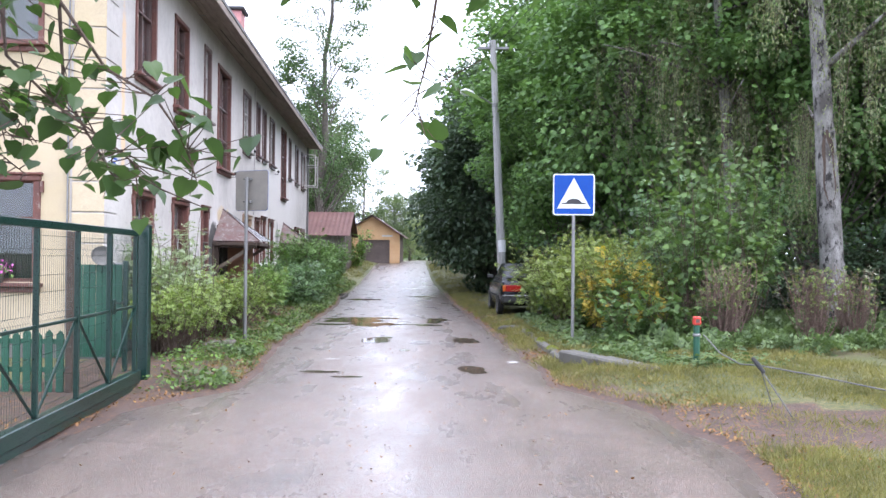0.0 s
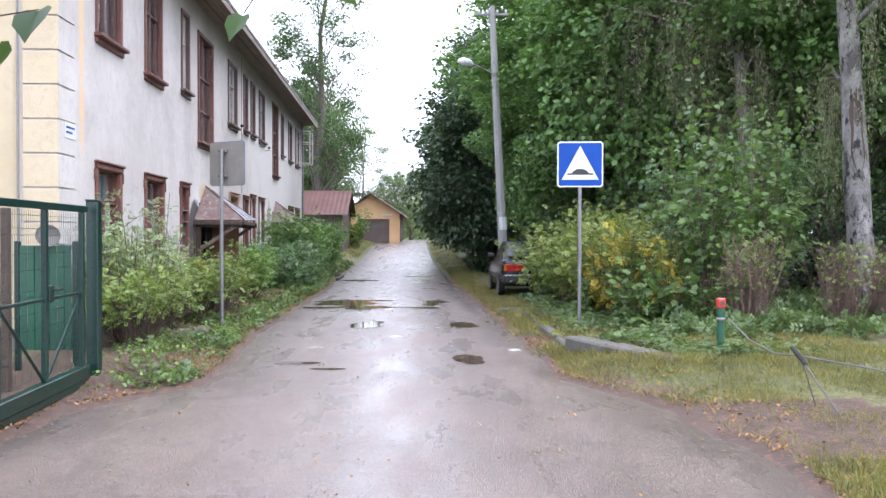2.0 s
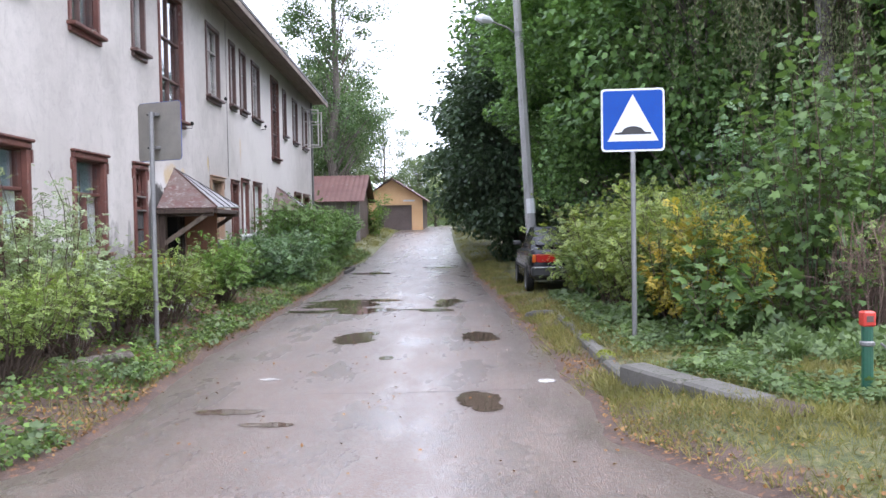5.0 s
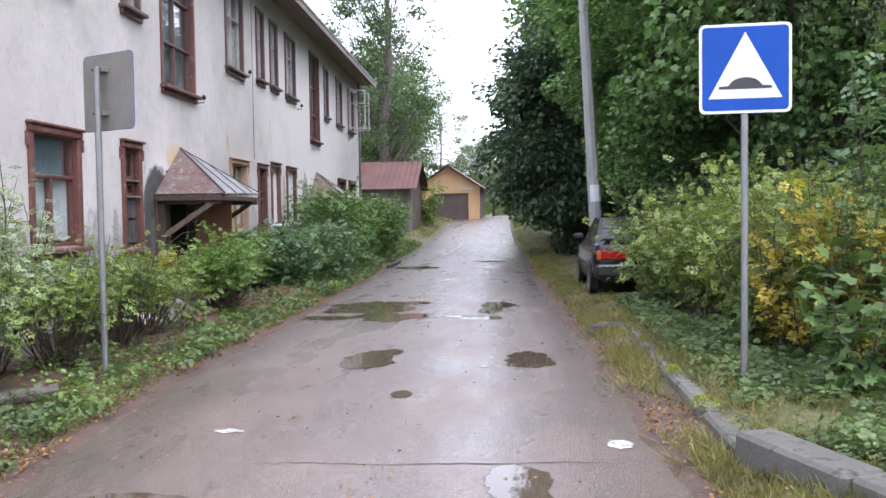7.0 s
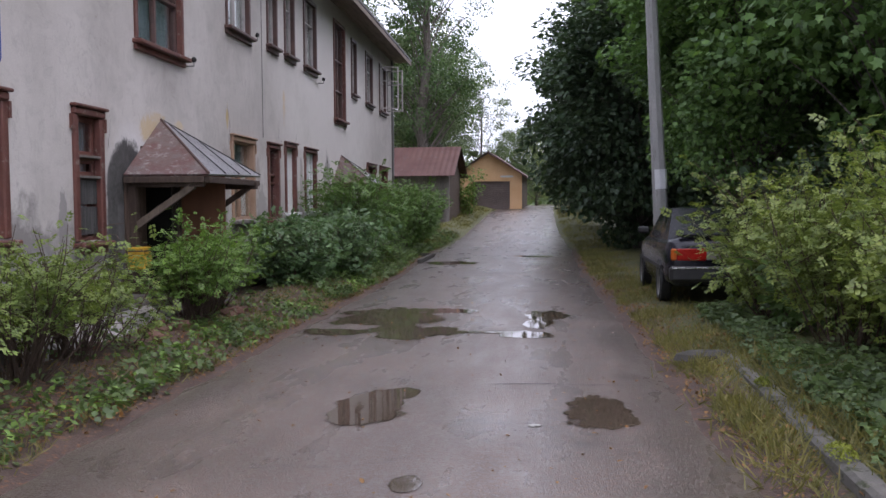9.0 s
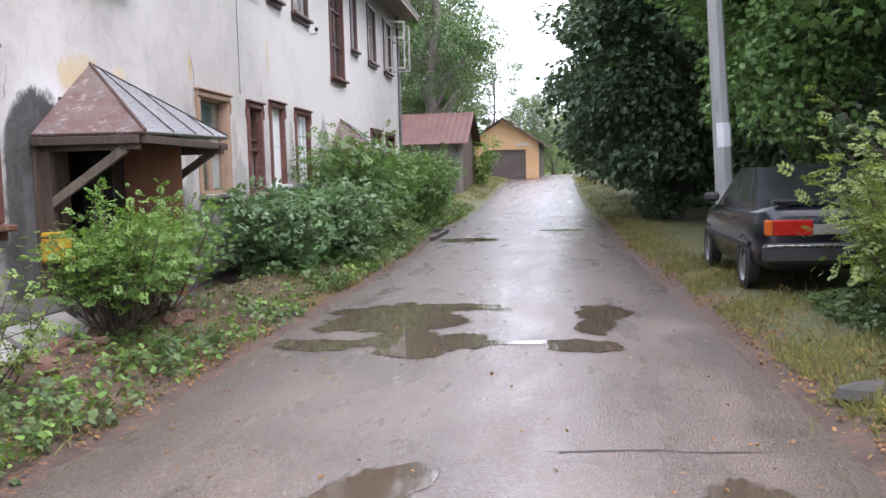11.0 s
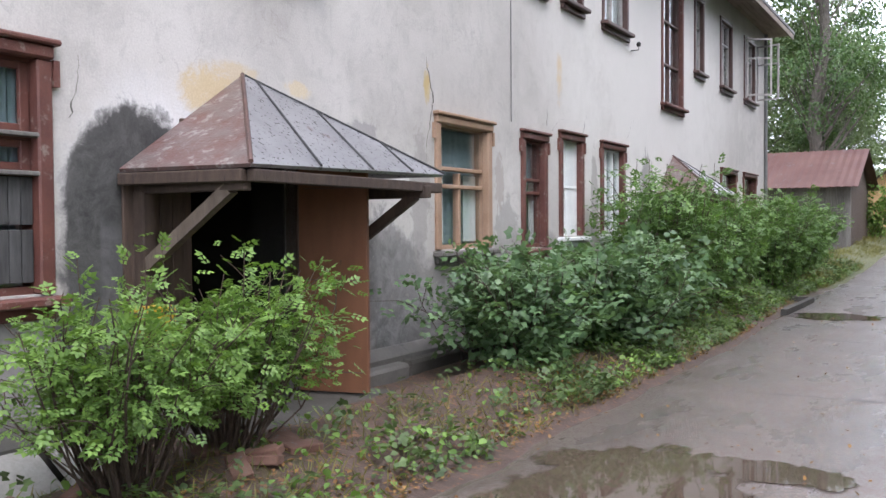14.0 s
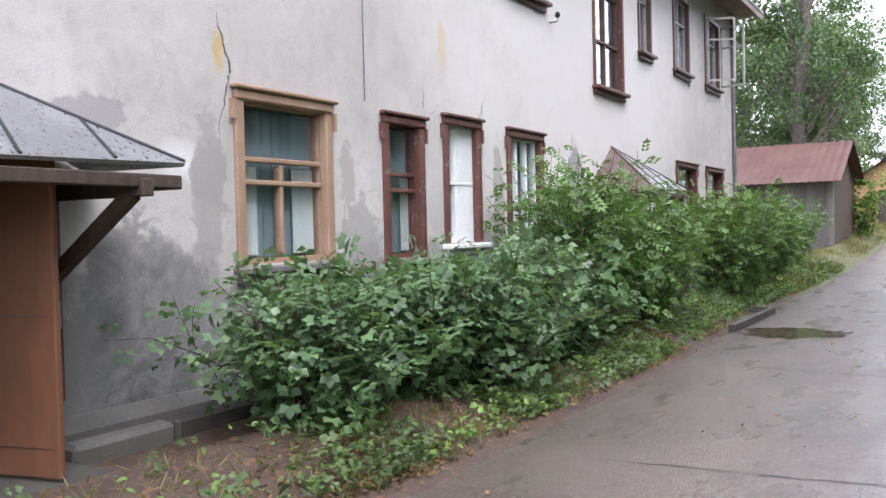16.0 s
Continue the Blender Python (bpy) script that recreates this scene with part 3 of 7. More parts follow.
        fs = [(i, (i + 1) % n, n + (i + 1) % n, n + i) for i in range(n)] + [tuple(reversed(range(n))), tuple(range(n, 2 * n))]
        return self.add(vs, fs)

    def mesh(self, name, material, smooth=False):
        me = bpy.data.meshes.new(name)
        me.from_pydata(self.v, [], self.f)
        bm = bmesh.new()
        bm.from_mesh(me)
        bmesh.ops.remove_doubles(bm, verts=bm.verts, dist=1e-5)
        bmesh.ops.recalc_face_normals(bm, faces=bm.faces)
        bm.to_mesh(me)
        bm.free()
        me.materials.append(material)
        if smooth:
            me.shade_smooth()
        return me


def part(name, geo, material, parent=None, label="", m=None, smooth=False):
    """One mesh object, under a thing or under a part."""
    ob = new(name, geo.mesh(name, material, smooth) if isinstance(geo, Geo) else geo)
    ob.parent = parent
    if m is not None:
        ob.matrix_basis = m
    return tagged(ob, label)


def thing(name, m, label, category, group="", kind=""):
    return tagged(_placed(new(name), m), label, category, group, kind)


def _placed(ob, m):
    ob.matrix_basis = m
    return ob


def raw_mesh(name, verts, faces, material, smooth=False):
    """A mesh from arrays: verts (n, 3), faces (k, 3 or 4)."""
    me = bpy.data.meshes.new(name)
    faces = np.asarray(faces)
    k, w = faces.shape
    me.vertices.add(len(verts))
    me.vertices.foreach_set("co", np.asarray(verts, dtype=np.float32).ravel())
    me.loops.add(k * w)
    me.loops.foreach_set("vertex_index", faces.astype(np.int32).ravel())
    me.polygons.add(k)
    me.polygons.foreach_set("loop_start", np.arange(0, k * w, w, dtype=np.int32))
    me.update(calc_edges=True)
    me.materials.append(material)
    if smooth:
        me.shade_smooth()
    return me


# ---- the lie of the land ----
def ease(a, b, y):
    t = min(max((y - a) / (b - a), 0), 1)
    return t * t * (3 - 2 * t)


def base_height(y):
    return 1.0 * ease(42, 66, y) + 0.25 * ease(64, 74, y)


LEFT_EDGE = [(-60, -3.5), (6, -3.6), (9.5, -3.4), (11, -2.6), (12, -2.55), (15.7, -3.0), (19, -3.1), (25, -3.35), (29, -3.5), (36, -4.1), (45, -4.5), (60, -4.8), (75, -5.2)]
RIGHT_EDGE = [(-60, 2.4), (0, 2.3), (6.2, 2.45), (8, 2.6), (10.2, 2.15), (11.5, 1.5), (14, 1.42), (18, 1.2), (22, 0.95), (30, 0.45), (40, 0.15), (50, -0.5), (60, -1.0), (75, -1.4)]


def along(table, y):
    return float(np.interp(y, [r[0] for r in table], [r[1] for r in table]))


def edges(y):
    w = 0.09 * noise.noise((y * 1.3, 0.3, 0)) + 0.05 * noise.noise((y * 4.1, 5.3, 0))
    w2 = 0.09 * noise.noise((y * 1.1, 9.3, 0)) + 0.05 * noise.noise((y * 4.7, 15.3, 0))
    return along(LEFT_EDGE, y) + w, along(RIGHT_EDGE, y) + w2


def road_height(x, y):
    return base_height(y) + 0.001 * noise.noise((x * 0.5, y * 0.35, 2.0))


def land_height(x, y):
    """Verges rise from the road's edge to a low bank."""
    xl, xr = edges(y)
    h = base_height(y)
    if xl <= x <= xr:
        d = min(x - xl, xr - x)
        return h - 0.05 * ease(0, 0.3, d)
    d = xl - x if x < xl else x - xr
    bank = (0.22 * (1 - 0.65 * ease(20, 22.5, y)) if y > 11 else 0.22 * ease(9, 12, y) + 0.02) if x > 0 else 0.2 * ease(10.2, 12, y) * (1 - 0.75 * ease(1.1, 1.9, d))
    return h + 0.012 + bank * ease(0.0, 1.0, d) + 0.03 * ease(0.2, 1.0, d) * noise.noise((x * 1.2, y * 1.2, 7))


def graded(lo, hi, near_lo, near_hi, fine, grow=1.35):
    vals = list(np.arange(near_lo, near_hi + 1e-6, fine))
    s, v = fine, near_hi
    while v < hi:
        s *= grow
        v = min(v + s, hi)
        vals.append(v)
    s, v = fine, near_lo
    while v > lo:
        s *= grow
        v = max(v - s, lo)
        vals.insert(0, v)
    return vals


def build_ground():
    xs, ys = graded(-900, 900, -9, 10, 0.2), graded(-900, 1500, 2, 46, 0.25)
    vs, bare = [], []
    for y in ys:
        xl, xr = edges(y)
        for x in xs:
            vs.append((x, y, land_height(x, y)))
            d = xl - x if x < xl else (x - xr if x > xr else -1)
            b = 0.9 - 0.9 * min(max((d - 0.1) / 0.6, 0), 1)
            if d >= 0 and x < 0:
                b = max(b, 0.7 if d < 2.6 else 0.3)
            if x > 2.2 and abs(y - 8.2 - 0.5 * math.sin(x * 0.5)) < 1.1:
                b = max(b, 0.85 * (1 - ease(6, 11, x)))
            if x > 3 and y > 13:
                b = max(b, 0.42)
            if y > 33:
                b *= 0.75 - 0.6 * ease(38, 44, y)
            if x < -3.2 and 23.2 < y < 24.6:
                b = 0.95
            if y < 9 and x < 0:
                b = max(b * ease(-4, 4, y), 0.25)
            bare.append(b)
    n = len(xs)
    fs = [(j * n + i, j * n + i + 1, (j + 1) * n + i + 1, (j + 1) * n + i) for j in range(len(ys) - 1) for i in range(n - 1)]
    me = raw_mesh("ground", vs, fs, M["ground"], True)
    me.attributes.new("bare", "FLOAT", "POINT").data.foreach_set("value", np.array(bare, dtype=np.float32))
    tagged(new("ground", me), "damp earth and patchy grass verges with fallen leaves", "ground", kind="structure")


def build_road():
    ys = graded(-60, 76, 0, 46, 0.2, 1.2)
    n, vs, silt_and_reflection = 25, [], []
    for y in ys:
        xl, xr = edges(y)
        for i in range(n):
            d = min(i, n - 1 - i) / (n - 1) * (xr - xl)
            # strongest at the road's edge, for the painted dark reflection
            silt_and_reflection.append(1 - ease(0.1, 1.5 if i < n / 2 else 1.0, d))
            x = xl + (xr - xl) * i / (n - 1)
            drop = 0.03 * (1 - ease(0, 0.06, min(i, n - 1 - i) / (n - 1)))
            vs.append((x, y, road_height(x, y) + 0.01 - drop))
    fs = [(j * n + i, j * n + i + 1, (j + 1) * n + i + 1, (j + 1) * n + i) for j in range(len(ys) - 1) for i in range(n - 1)]
    me = raw_mesh("road", vs, fs, M["asphalt"], True)
    me.attributes.new("silt_and_reflection", "FLOAT", "POINT").data.foreach_set("value", np.array(silt_and_reflection, dtype=np.float32))
    tagged(new("road", me), "wet cracked grey asphalt lane with worn patches", "road", kind="structure")


def puddle(blobs, label, seed):
    """Standing water: several overlapping rounds with one frayed outline, cut from a fine grid."""
    rnd = random.Random(seed)
    x0, x1 = min(b[0] - b[2] for b in blobs) - 0.1, max(b[0] + b[2] for b in blobs) + 0.1
    y0, y1 = min(b[1] - b[3] for b in blobs) - 0.1, max(b[1] + b[3] for b in blobs) + 0.1
    step = 0.03
    nx, ny = int((x1 - x0) / step) + 1, int((y1 - y0) / step) + 1
    off = rnd.random() * 50

    def field(x, y):
        f = max(1 - ((x - bx) / rx) ** 2 - ((y - by) / ry) ** 2 for bx, by, rx, ry in blobs)
        return f + 0.6 * noise.noise((x * 2.2, y * 1.6, off)) + 0.45 * noise.noise((x * 7, y * 4, off)) + 0.34 * noise.noise((x * 19, y * 9, off)) - 0.02

    vs, fs, ix = [], [], {}

    def vert(i, j):
        if (i, j) not in ix:
            ix[i, j] = len(vs)
            x, y = x0 + i * step, y0 + j * step
            vs.append((x, y, 0.0))
        return ix[i, j]

    for j in range(ny):
        for i in range(nx):
            if field(x0 + (i + 0.5) * step, y0 + (j + 0.5) * step) > 0:
                fs.append((vert(i, j), vert(i + 1, j), vert(i + 1, j + 1), vert(i, j + 1)))
    if not fs:
        return
    arr = np.array(vs)
    # round the outline off
    count = collections.Counter(tuple(sorted((f[k], f[(k + 1) % 4]))) for f in fs for k in range(4))
    near = collections.defaultdict(list)
    for (a, b), c in count.items():
        if c == 1:
            near[a].append(b)
            near[b].append(a)
    rim = np.array(list(near))
    for _ in range(3):
        arr[rim] = 0.5 * arr[rim] + 0.5 * np.array([arr[near[k]].mean(axis=0) for k in rim])
    depth = np.array([field(x, y) for x, y, _ in arr], dtype=np.float32)
    depth[rim] = 0
    z = max(road_height(x, y) for x, y in arr[:, :2][:: max(1, len(arr) // 200)]) + 0.0145
    arr[:, 2] = z
    me = raw_mesh("puddle", arr, fs, M["water"])
    me.attributes.new("depth", "FLOAT", "POINT").data.foreach_set("value", depth)
    tagged(new("puddle", me), label, "puddle", "puddles on the lane", "structure")


build_ground()
build_road()
for i, blobs in enumerate((
    [(-2.25, 22.8, 0.85, 1.0), (-1.75, 21.4, 0.65, 0.6), (-2.6, 21.3, 0.5, 0.3), (-1.7, 23.5, 0.6, 0.3), (-1.25, 21.45, 0.4, 0.12)],
    [(-0.15, 23.2, 0.3, 0.6), (-0.2, 22.3, 0.2, 0.5), (-0.3, 21.3, 0.32, 0.32), (-0.8, 21.45, 0.45, 0.09)],
    [(-1.3, 17.35, 0.28, 0.62), (-1.15, 17.9, 0.2, 0.25)],
    [(0.42, 17.5, 0.26, 0.55), (0.55, 17.2, 0.2, 0.3)],
    [(-0.66, 15.6, 0.12, 0.16)],
    [(0.42, 13.1, 0.2, 0.36), (0.52, 12.7, 0.14, 0.2)],
    [(-1.75, 12.6, 0.34, 0.12), (-1.3, 12.1, 0.3, 0.1)],
    [(-3.0, 33.5, 0.75, 0.6)],
    [(-0.9, 36.5, 0.7, 0.4)],
)):
    puddle(blobs, "shallow muddy puddle lying on the wet asphalt", i)



def road_crack(x0, y0, x1, y1, width, seed):
    """A ragged open seam in the asphalt, a few millimetres above its rolled surface."""
    n, vs = max(int(math.hypot(x1 - x0, y1 - y0) / 0.06), 4), []
    dx, dy = (x1 - x0), (y1 - y0)
    ln = math.hypot(dx, dy)
    nx, ny = -dy / ln, dx / ln
    for i in range(n + 1):
        u = i / n
        off = 0.05 * noise.noise((u * ln * 1.7, seed, 0)) + 0.02 * noise.noise((u * ln * 9, seed, 3))
        w = width * (0.35 + abs(noise.noise((u * ln * 5, seed, 8))) * 1.8) * min(1, 6 * u, 6 * (1 - u)) + 0.002
        x, y = x0 + dx * u + nx * off, y0 + dy * u + ny * off
        for e in (-w, w):
            vs.append((x + nx * e, y + ny * e, road_height(x, y) + 0.0135))
    me = raw_mesh("road_crack", vs, [(2 * i, 2 * i + 2, 2 * i + 3, 2 * i + 1) for i in range(n)], M["crack"])
    tagged(new("road_crack", me), "dark ragged crack across the wet asphalt", "crack", "cracks in the lane", "structure")


for i, (x0, y0, x1, y1, w) in enumerate(((-1.3, 13.35, 1.1, 13.5, 0.011), (-0.5, 18.4, 0.7, 18.5, 0.01), (-2.6, 26.1, 0.3, 26.5, 0.012), (-3.3, 30.4, 0.2, 30.2, 0.014), (-3.2, 35.2, -0.2, 35.6, 0.02), (-3.6, 39.5, -0.6, 39.2, 0.022))):
    road_crack(x0, y0, x1, y1, w, i * 3.7)

# ---- the house ----
HOUSE = pose(-5.33, 16.4, 0, 0, 0, 3.063)
S0, S1, DEEP, TOP = -2.8, 28.5, -10.5, 7.25
# along the wall, from, to, sill, head, kind
UPPER = [(-1.25, 0.05, 4.62, 6.5, "tall2"), (1.42, 2.63, 4.5, 6.45, "tall2"), (4.2, 4.95, 4.65, 6.5, "slim"), (5.8, 7.5, 3.7, 6.4, "stair"), (9.5, 10.85, 4.6, 6.45, "grey2"),
         (11.97, 12.7, 4.7, 6.5, "slim"), (13.27, 14.1, 4.72, 6.5, "slim"), (14.95, 16.2, 4.72, 6.5, "grey2"), (18.2, 19.7, 3.78, 6.6, "stair"), (20.6, 21.4, 4.73, 6.5, "slim"),
         (22.95, 24.2, 4.72, 6.5, "grey2"), (25.6, 27.0, 4.72, 6.5, "opened")]
LOWER = [(-1.3, 0.0, 1.12, 2.8, "teal"), (1.38, 2.75, 1.12, 2.8, "teal"), (4.06, 4.82, 1.02, 2.8, "boarded"), (9.64, 11.0, 1.16, 2.86, "ochre"), (11.87, 12.72, 1.12, 2.86, "red"),
         (13.15, 14.1, 1.26, 2.96, "pvc_door"), (14.85, 16.03, 1.28, 2.94, "pvc"), (23.0, 24.7, 1.3, 2.92, "red"), (25.5, 27.2, 1.3, 2.92, "red")]
UPPER = [(a + 0.04, b - 0.04, c + 0.14, d - 0.04, k) for a, b, c, d, k in UPPER]
LOWER = [(a + 0.06, b - 0.06, c + 0.13, d - 0.12, k) for a, b, c, d, k in LOWER]
DOORS = [(6.0, 7.25, 0.12, 2.3, "door"), (18.4, 19.6, 0.2, 2.35, "door")]


def wall_with_openings(s0, s1, z0, z1, back, front, holes):
    """A thick wall along y with real openings, as upright strips."""
    g = Geo()
    cuts = sorted({s0, s1, *(h[0] for h in holes), *(h[1] for h in holes)})
    for a, b in zip(cuts, cuts[1:]):
        spans, z = sorted((h[2], h[3]) for h in holes if h[0] < (a + b) / 2 < h[1]), z0
        for lo, hi in spans:
            g.box(back, front, a, b, z, lo)
            z = hi
        g.box(back, front, a, b, z, z1)
    return g


def window(parent, s0, s1, z0, z1, kind, x=0.0, reflection_sheet=True):
    """A wooden window: proud casing with an eared head, sill, sashes, panes, curtains, and an added sheet coloured like
    reflected sky.
    """
    w, h = s1 - s0, z1 - z0
    lower = kind in ("teal", "boarded", "ochre", "red", "pvc_door", "pvc")
    case = {"ochre": "ochre", "grey2": "dark_sash", "opened": "dark_sash", "slim": "dark_sash", "stair": "maroon"}.get(kind, "maroon")
    sash = {"teal": "maroon", "boarded": "maroon", "ochre": "ochre", "red": "maroon", "pvc_door": "white_paint", "pvc": "white_paint", "tall2": "dark_sash", "stair": "dark_sash", "grey2": "grey_sash", "opened": "grey_sash"}.get(kind, "grey_sash")
    win = part("window", Geo().box(-0.17, -0.06, 0, w, 0, 0.05).box(-0.17, -0.06, 0, w, h - 0.05, h).box(-0.17, -0.06, 0, 0.05, 0.05, h - 0.05).box(-0.17, -0.06, w - 0.05, w, 0.05, h - 0.05),
               M[sash], parent, m=pose(x, s0, z0))
    cw = 0.11 if lower else 0.085
    top = h - (0.03 if lower else 0.045)
    for e in (-cw * 0.5, w - cw * 0.5):
        part("jamb", Geo().box(-0.06, 0.035, e, e + cw, 0, top, 0.012), M[case], win, "peeling painted wooden casing")
    if lower:
        part("head", Geo().box(-0.06, 0.055, -0.06, w + 0.06, h - 0.03, h + 0.06, 0.015), M[case], win)
        part("cornice", Geo().box(0, 0.085, -0.095, w + 0.095, h + 0.06, h + 0.1, 0.012), M[case], win)
        for e in (-0.1, w + 0.056):
            part("ear", Geo().prism([(0, e), (0.045, e), (0.045, e + 0.044), (0, e + 0.044)], h - 0.2, h - 0.03, "z"), M[case], win)
    else:
        part("head", Geo().box(-0.06, 0.035, -0.045, w + 0.045, h - 0.045, h + 0.05, 0.012), M[case], win)
    pale_sill = kind in ("pvc", "pvc_door", "ochre")
    part("sill", Geo().box(-0.06, 0.13, -0.1, w + 0.1, -0.075, -0.015, 0.012).box(-0.02, 0.05, -0.06, w + 0.06, -0.16, -0.075, 0.01), M["white_paint" if kind.startswith("pvc") else ("grey_wood" if pale_sill else case)], win)
    # bars: (y0, y1, z0, z1) in shares of the light
    bars, t = [], 0.045
    up, across = [], []
    if kind in ("ochre", "teal"):
        across, up = [0.62], [(0.5, 0, 0.62)]
        if kind == "ochre":
            across = [0.64, 0.5]
    elif kind == "boarded":
        across = [0.66, 0.5]
    elif kind == "red":
        across = [0.62, 0.5] if w < 1.2 else [0.62]
    elif kind == "stair":
        up, across = [(0.5, 0, 1)], [0.3, 0.62]
    elif kind in ("tall2", "grey2", "opened"):
        up, across = [(0.5, 0, 1)], [0.66]
    elif kind == "slim":
        across = [0.62]
    elif kind == "pvc":
        up = [(0.36, 0, 1), (0.66, 0, 1)]
    elif kind == "pvc_door":
        up, across = [(0.42, 0, 1)], [0.5]
    for f in across:
        part("glazing_bar", Geo().box(-0.15, -0.05, 0.05, w - 0.05, f * h - t / 2, f * h + t / 2, 0.008), M[sash], win)
    for f, lo, hi in up:
        a, b = 0.05 + lo * (h - 0.1), 0.05 + hi * (h - 0.1)
        zs = [a] + sorted(q * h for q in across if a < q * h < b) + [b]
        for c, d in zip(zs, zs[1:]):
            part("glazing_bar", Geo().box(-0.145, -0.055, f * w - t / 2, f * w + t / 2, c + (t / 2 if c > a else 0), d - (t / 2 if d < b else 0), 0.008), M[sash], win)
    rows = [0.05] + sorted(f * h for f in across) + [h - 0.05]
    for c, d in zip(rows, rows[1:]):
        cols = [0.05] + sorted(f * w for f, lo, hi in up if 0.05 + lo * (h - 0.1) < (c + d) / 2 < 0.05 + hi * (h - 0.1)) + [w - 0.05]
        for a, b in zip(cols, cols[1:]):
            pane = part("pane", Geo().box(-0.105, -0.099, a + 0.004, b - 0.004, c + 0.004, d - 0.004), M["glass"], win)
            pane.visible_shadow = False
    if reflection_sheet and kind in ("teal", "ochre", "red", "grey2"):
        g, n = Geo(), 24
        spans = [(0.06, 0.30), (0.7, 0.94)] if kind != "teal" else [(0.05, 0.95)]
        for a, b in spans:
            pts = [(a * w + (b - a) * w * i / n, -0.155 + 0.012 * math.sin(i * 1.9)) for i in range(n + 1)]
            vs = [(x_, y_, z_) for y_, x_ in pts for z_ in (0.08, h * (0.9 if kind == "pvc" else 0.6))]
            g.add(vs, [(2 * i, 2 * i + 2, 2 * i + 3, 2 * i + 1) for i in range(n)])
        part("curtain", g, M["curtain"], win, "pale drawn curtain")
    # added pleated sheet: its colour paints the sky's reflection into the glass
    g, n = Geo(), 24 if reflection_sheet else 0
    pts = [] if not reflection_sheet else [(0.04 + (w - 0.08) * i / n, -0.19 + 0.012 * math.sin(i * 2.3)) for i in range(n + 1)]
    g.add([(x_, y_, z_) for y_, x_ in pts for z_ in (0.06, h - 0.06)], [(2 * i, 2 * i + 2, 2 * i + 3, 2 * i + 1) for i in range(n)])
    if reflection_sheet:
        part("pane_reflection", g, M["reflection_sheet"], win, "added grey-green sheet coloured like sky reflected in the panes")
    if kind == "boarded":
        for lo, hi in ((0.5, 0.66), (0.66, 1.0)):
            a, b = lo * h + 0.025, hi * h - (0.05 if hi == 1.0 else 0.025)
            part("sash_frame", Geo().box(-0.098, -0.06, 0.05, 0.12, a, b, 0.006).box(-0.098, -0.06, w - 0.12, w - 0.05, a, b, 0.006).box(-0.098, -0.06, 0.12, w - 0.12, a, a + 0.05, 0.006).box(-0.098, -0.06, 0.12, w - 0.12, b - 0.05, b, 0.006), M["maroon"], win)
            part("ledge", Geo().box(-0.06, 0.03, 0.02, w - 0.02, a - 0.035, a - 0.005, 0.006), M["grey_wood"], win, "weathered grey ledge")
        for lo, hi in ((0.05, 0.27), (0.29, 0.49)):
            n = 6
            for i in range(n):
                y0, y1 = 0.06 + (w - 0.12) * i / n, 0.06 + (w - 0.12) * (i + 1) / n
                part("board", Geo().box(-0.05, -0.028, y0 + 0.003, y1 - 0.003, lo * h, hi * h, 0.004), M["old_boards"], win)
    if kind == "pvc_door":
        part("panel", Geo().box(-0.095, -0.06, 0.47 * w, w - 0.05, 0.05, h - 0.05, 0.006), M["white_paint"], win, "plain white plastic panel")
    if kind == "opened":
        for y_, a in ((0.0, -62), (w, 70)):
            g = Geo().box(0, 0.04, 0, 0.045, 0, h - 0.1).box(0, 0.04, w / 2 - 0.045, w / 2, 0, h - 0.1)
            g.box(0, 0.04, 0.045, w / 2 - 0.045, 0, 0.045).box(0, 0.04, 0.045, w / 2 - 0.045, h - 0.145, h - 0.1).box(0, 0.04, 0.045, w / 2 - 0.045, 0.6 * h, 0.6 * h + 0.04)
            mm = pose(0.06, y_, 0.05, 0, 0, a) if y_ == 0 else pose(0.06, y_, 0.05, 0, 0, a) @ Matrix.Diagonal((1, -1, 1, 1))
            part("open_casement", g, M["grey_sash"], win, "casement swung open", m=mm)
    return win


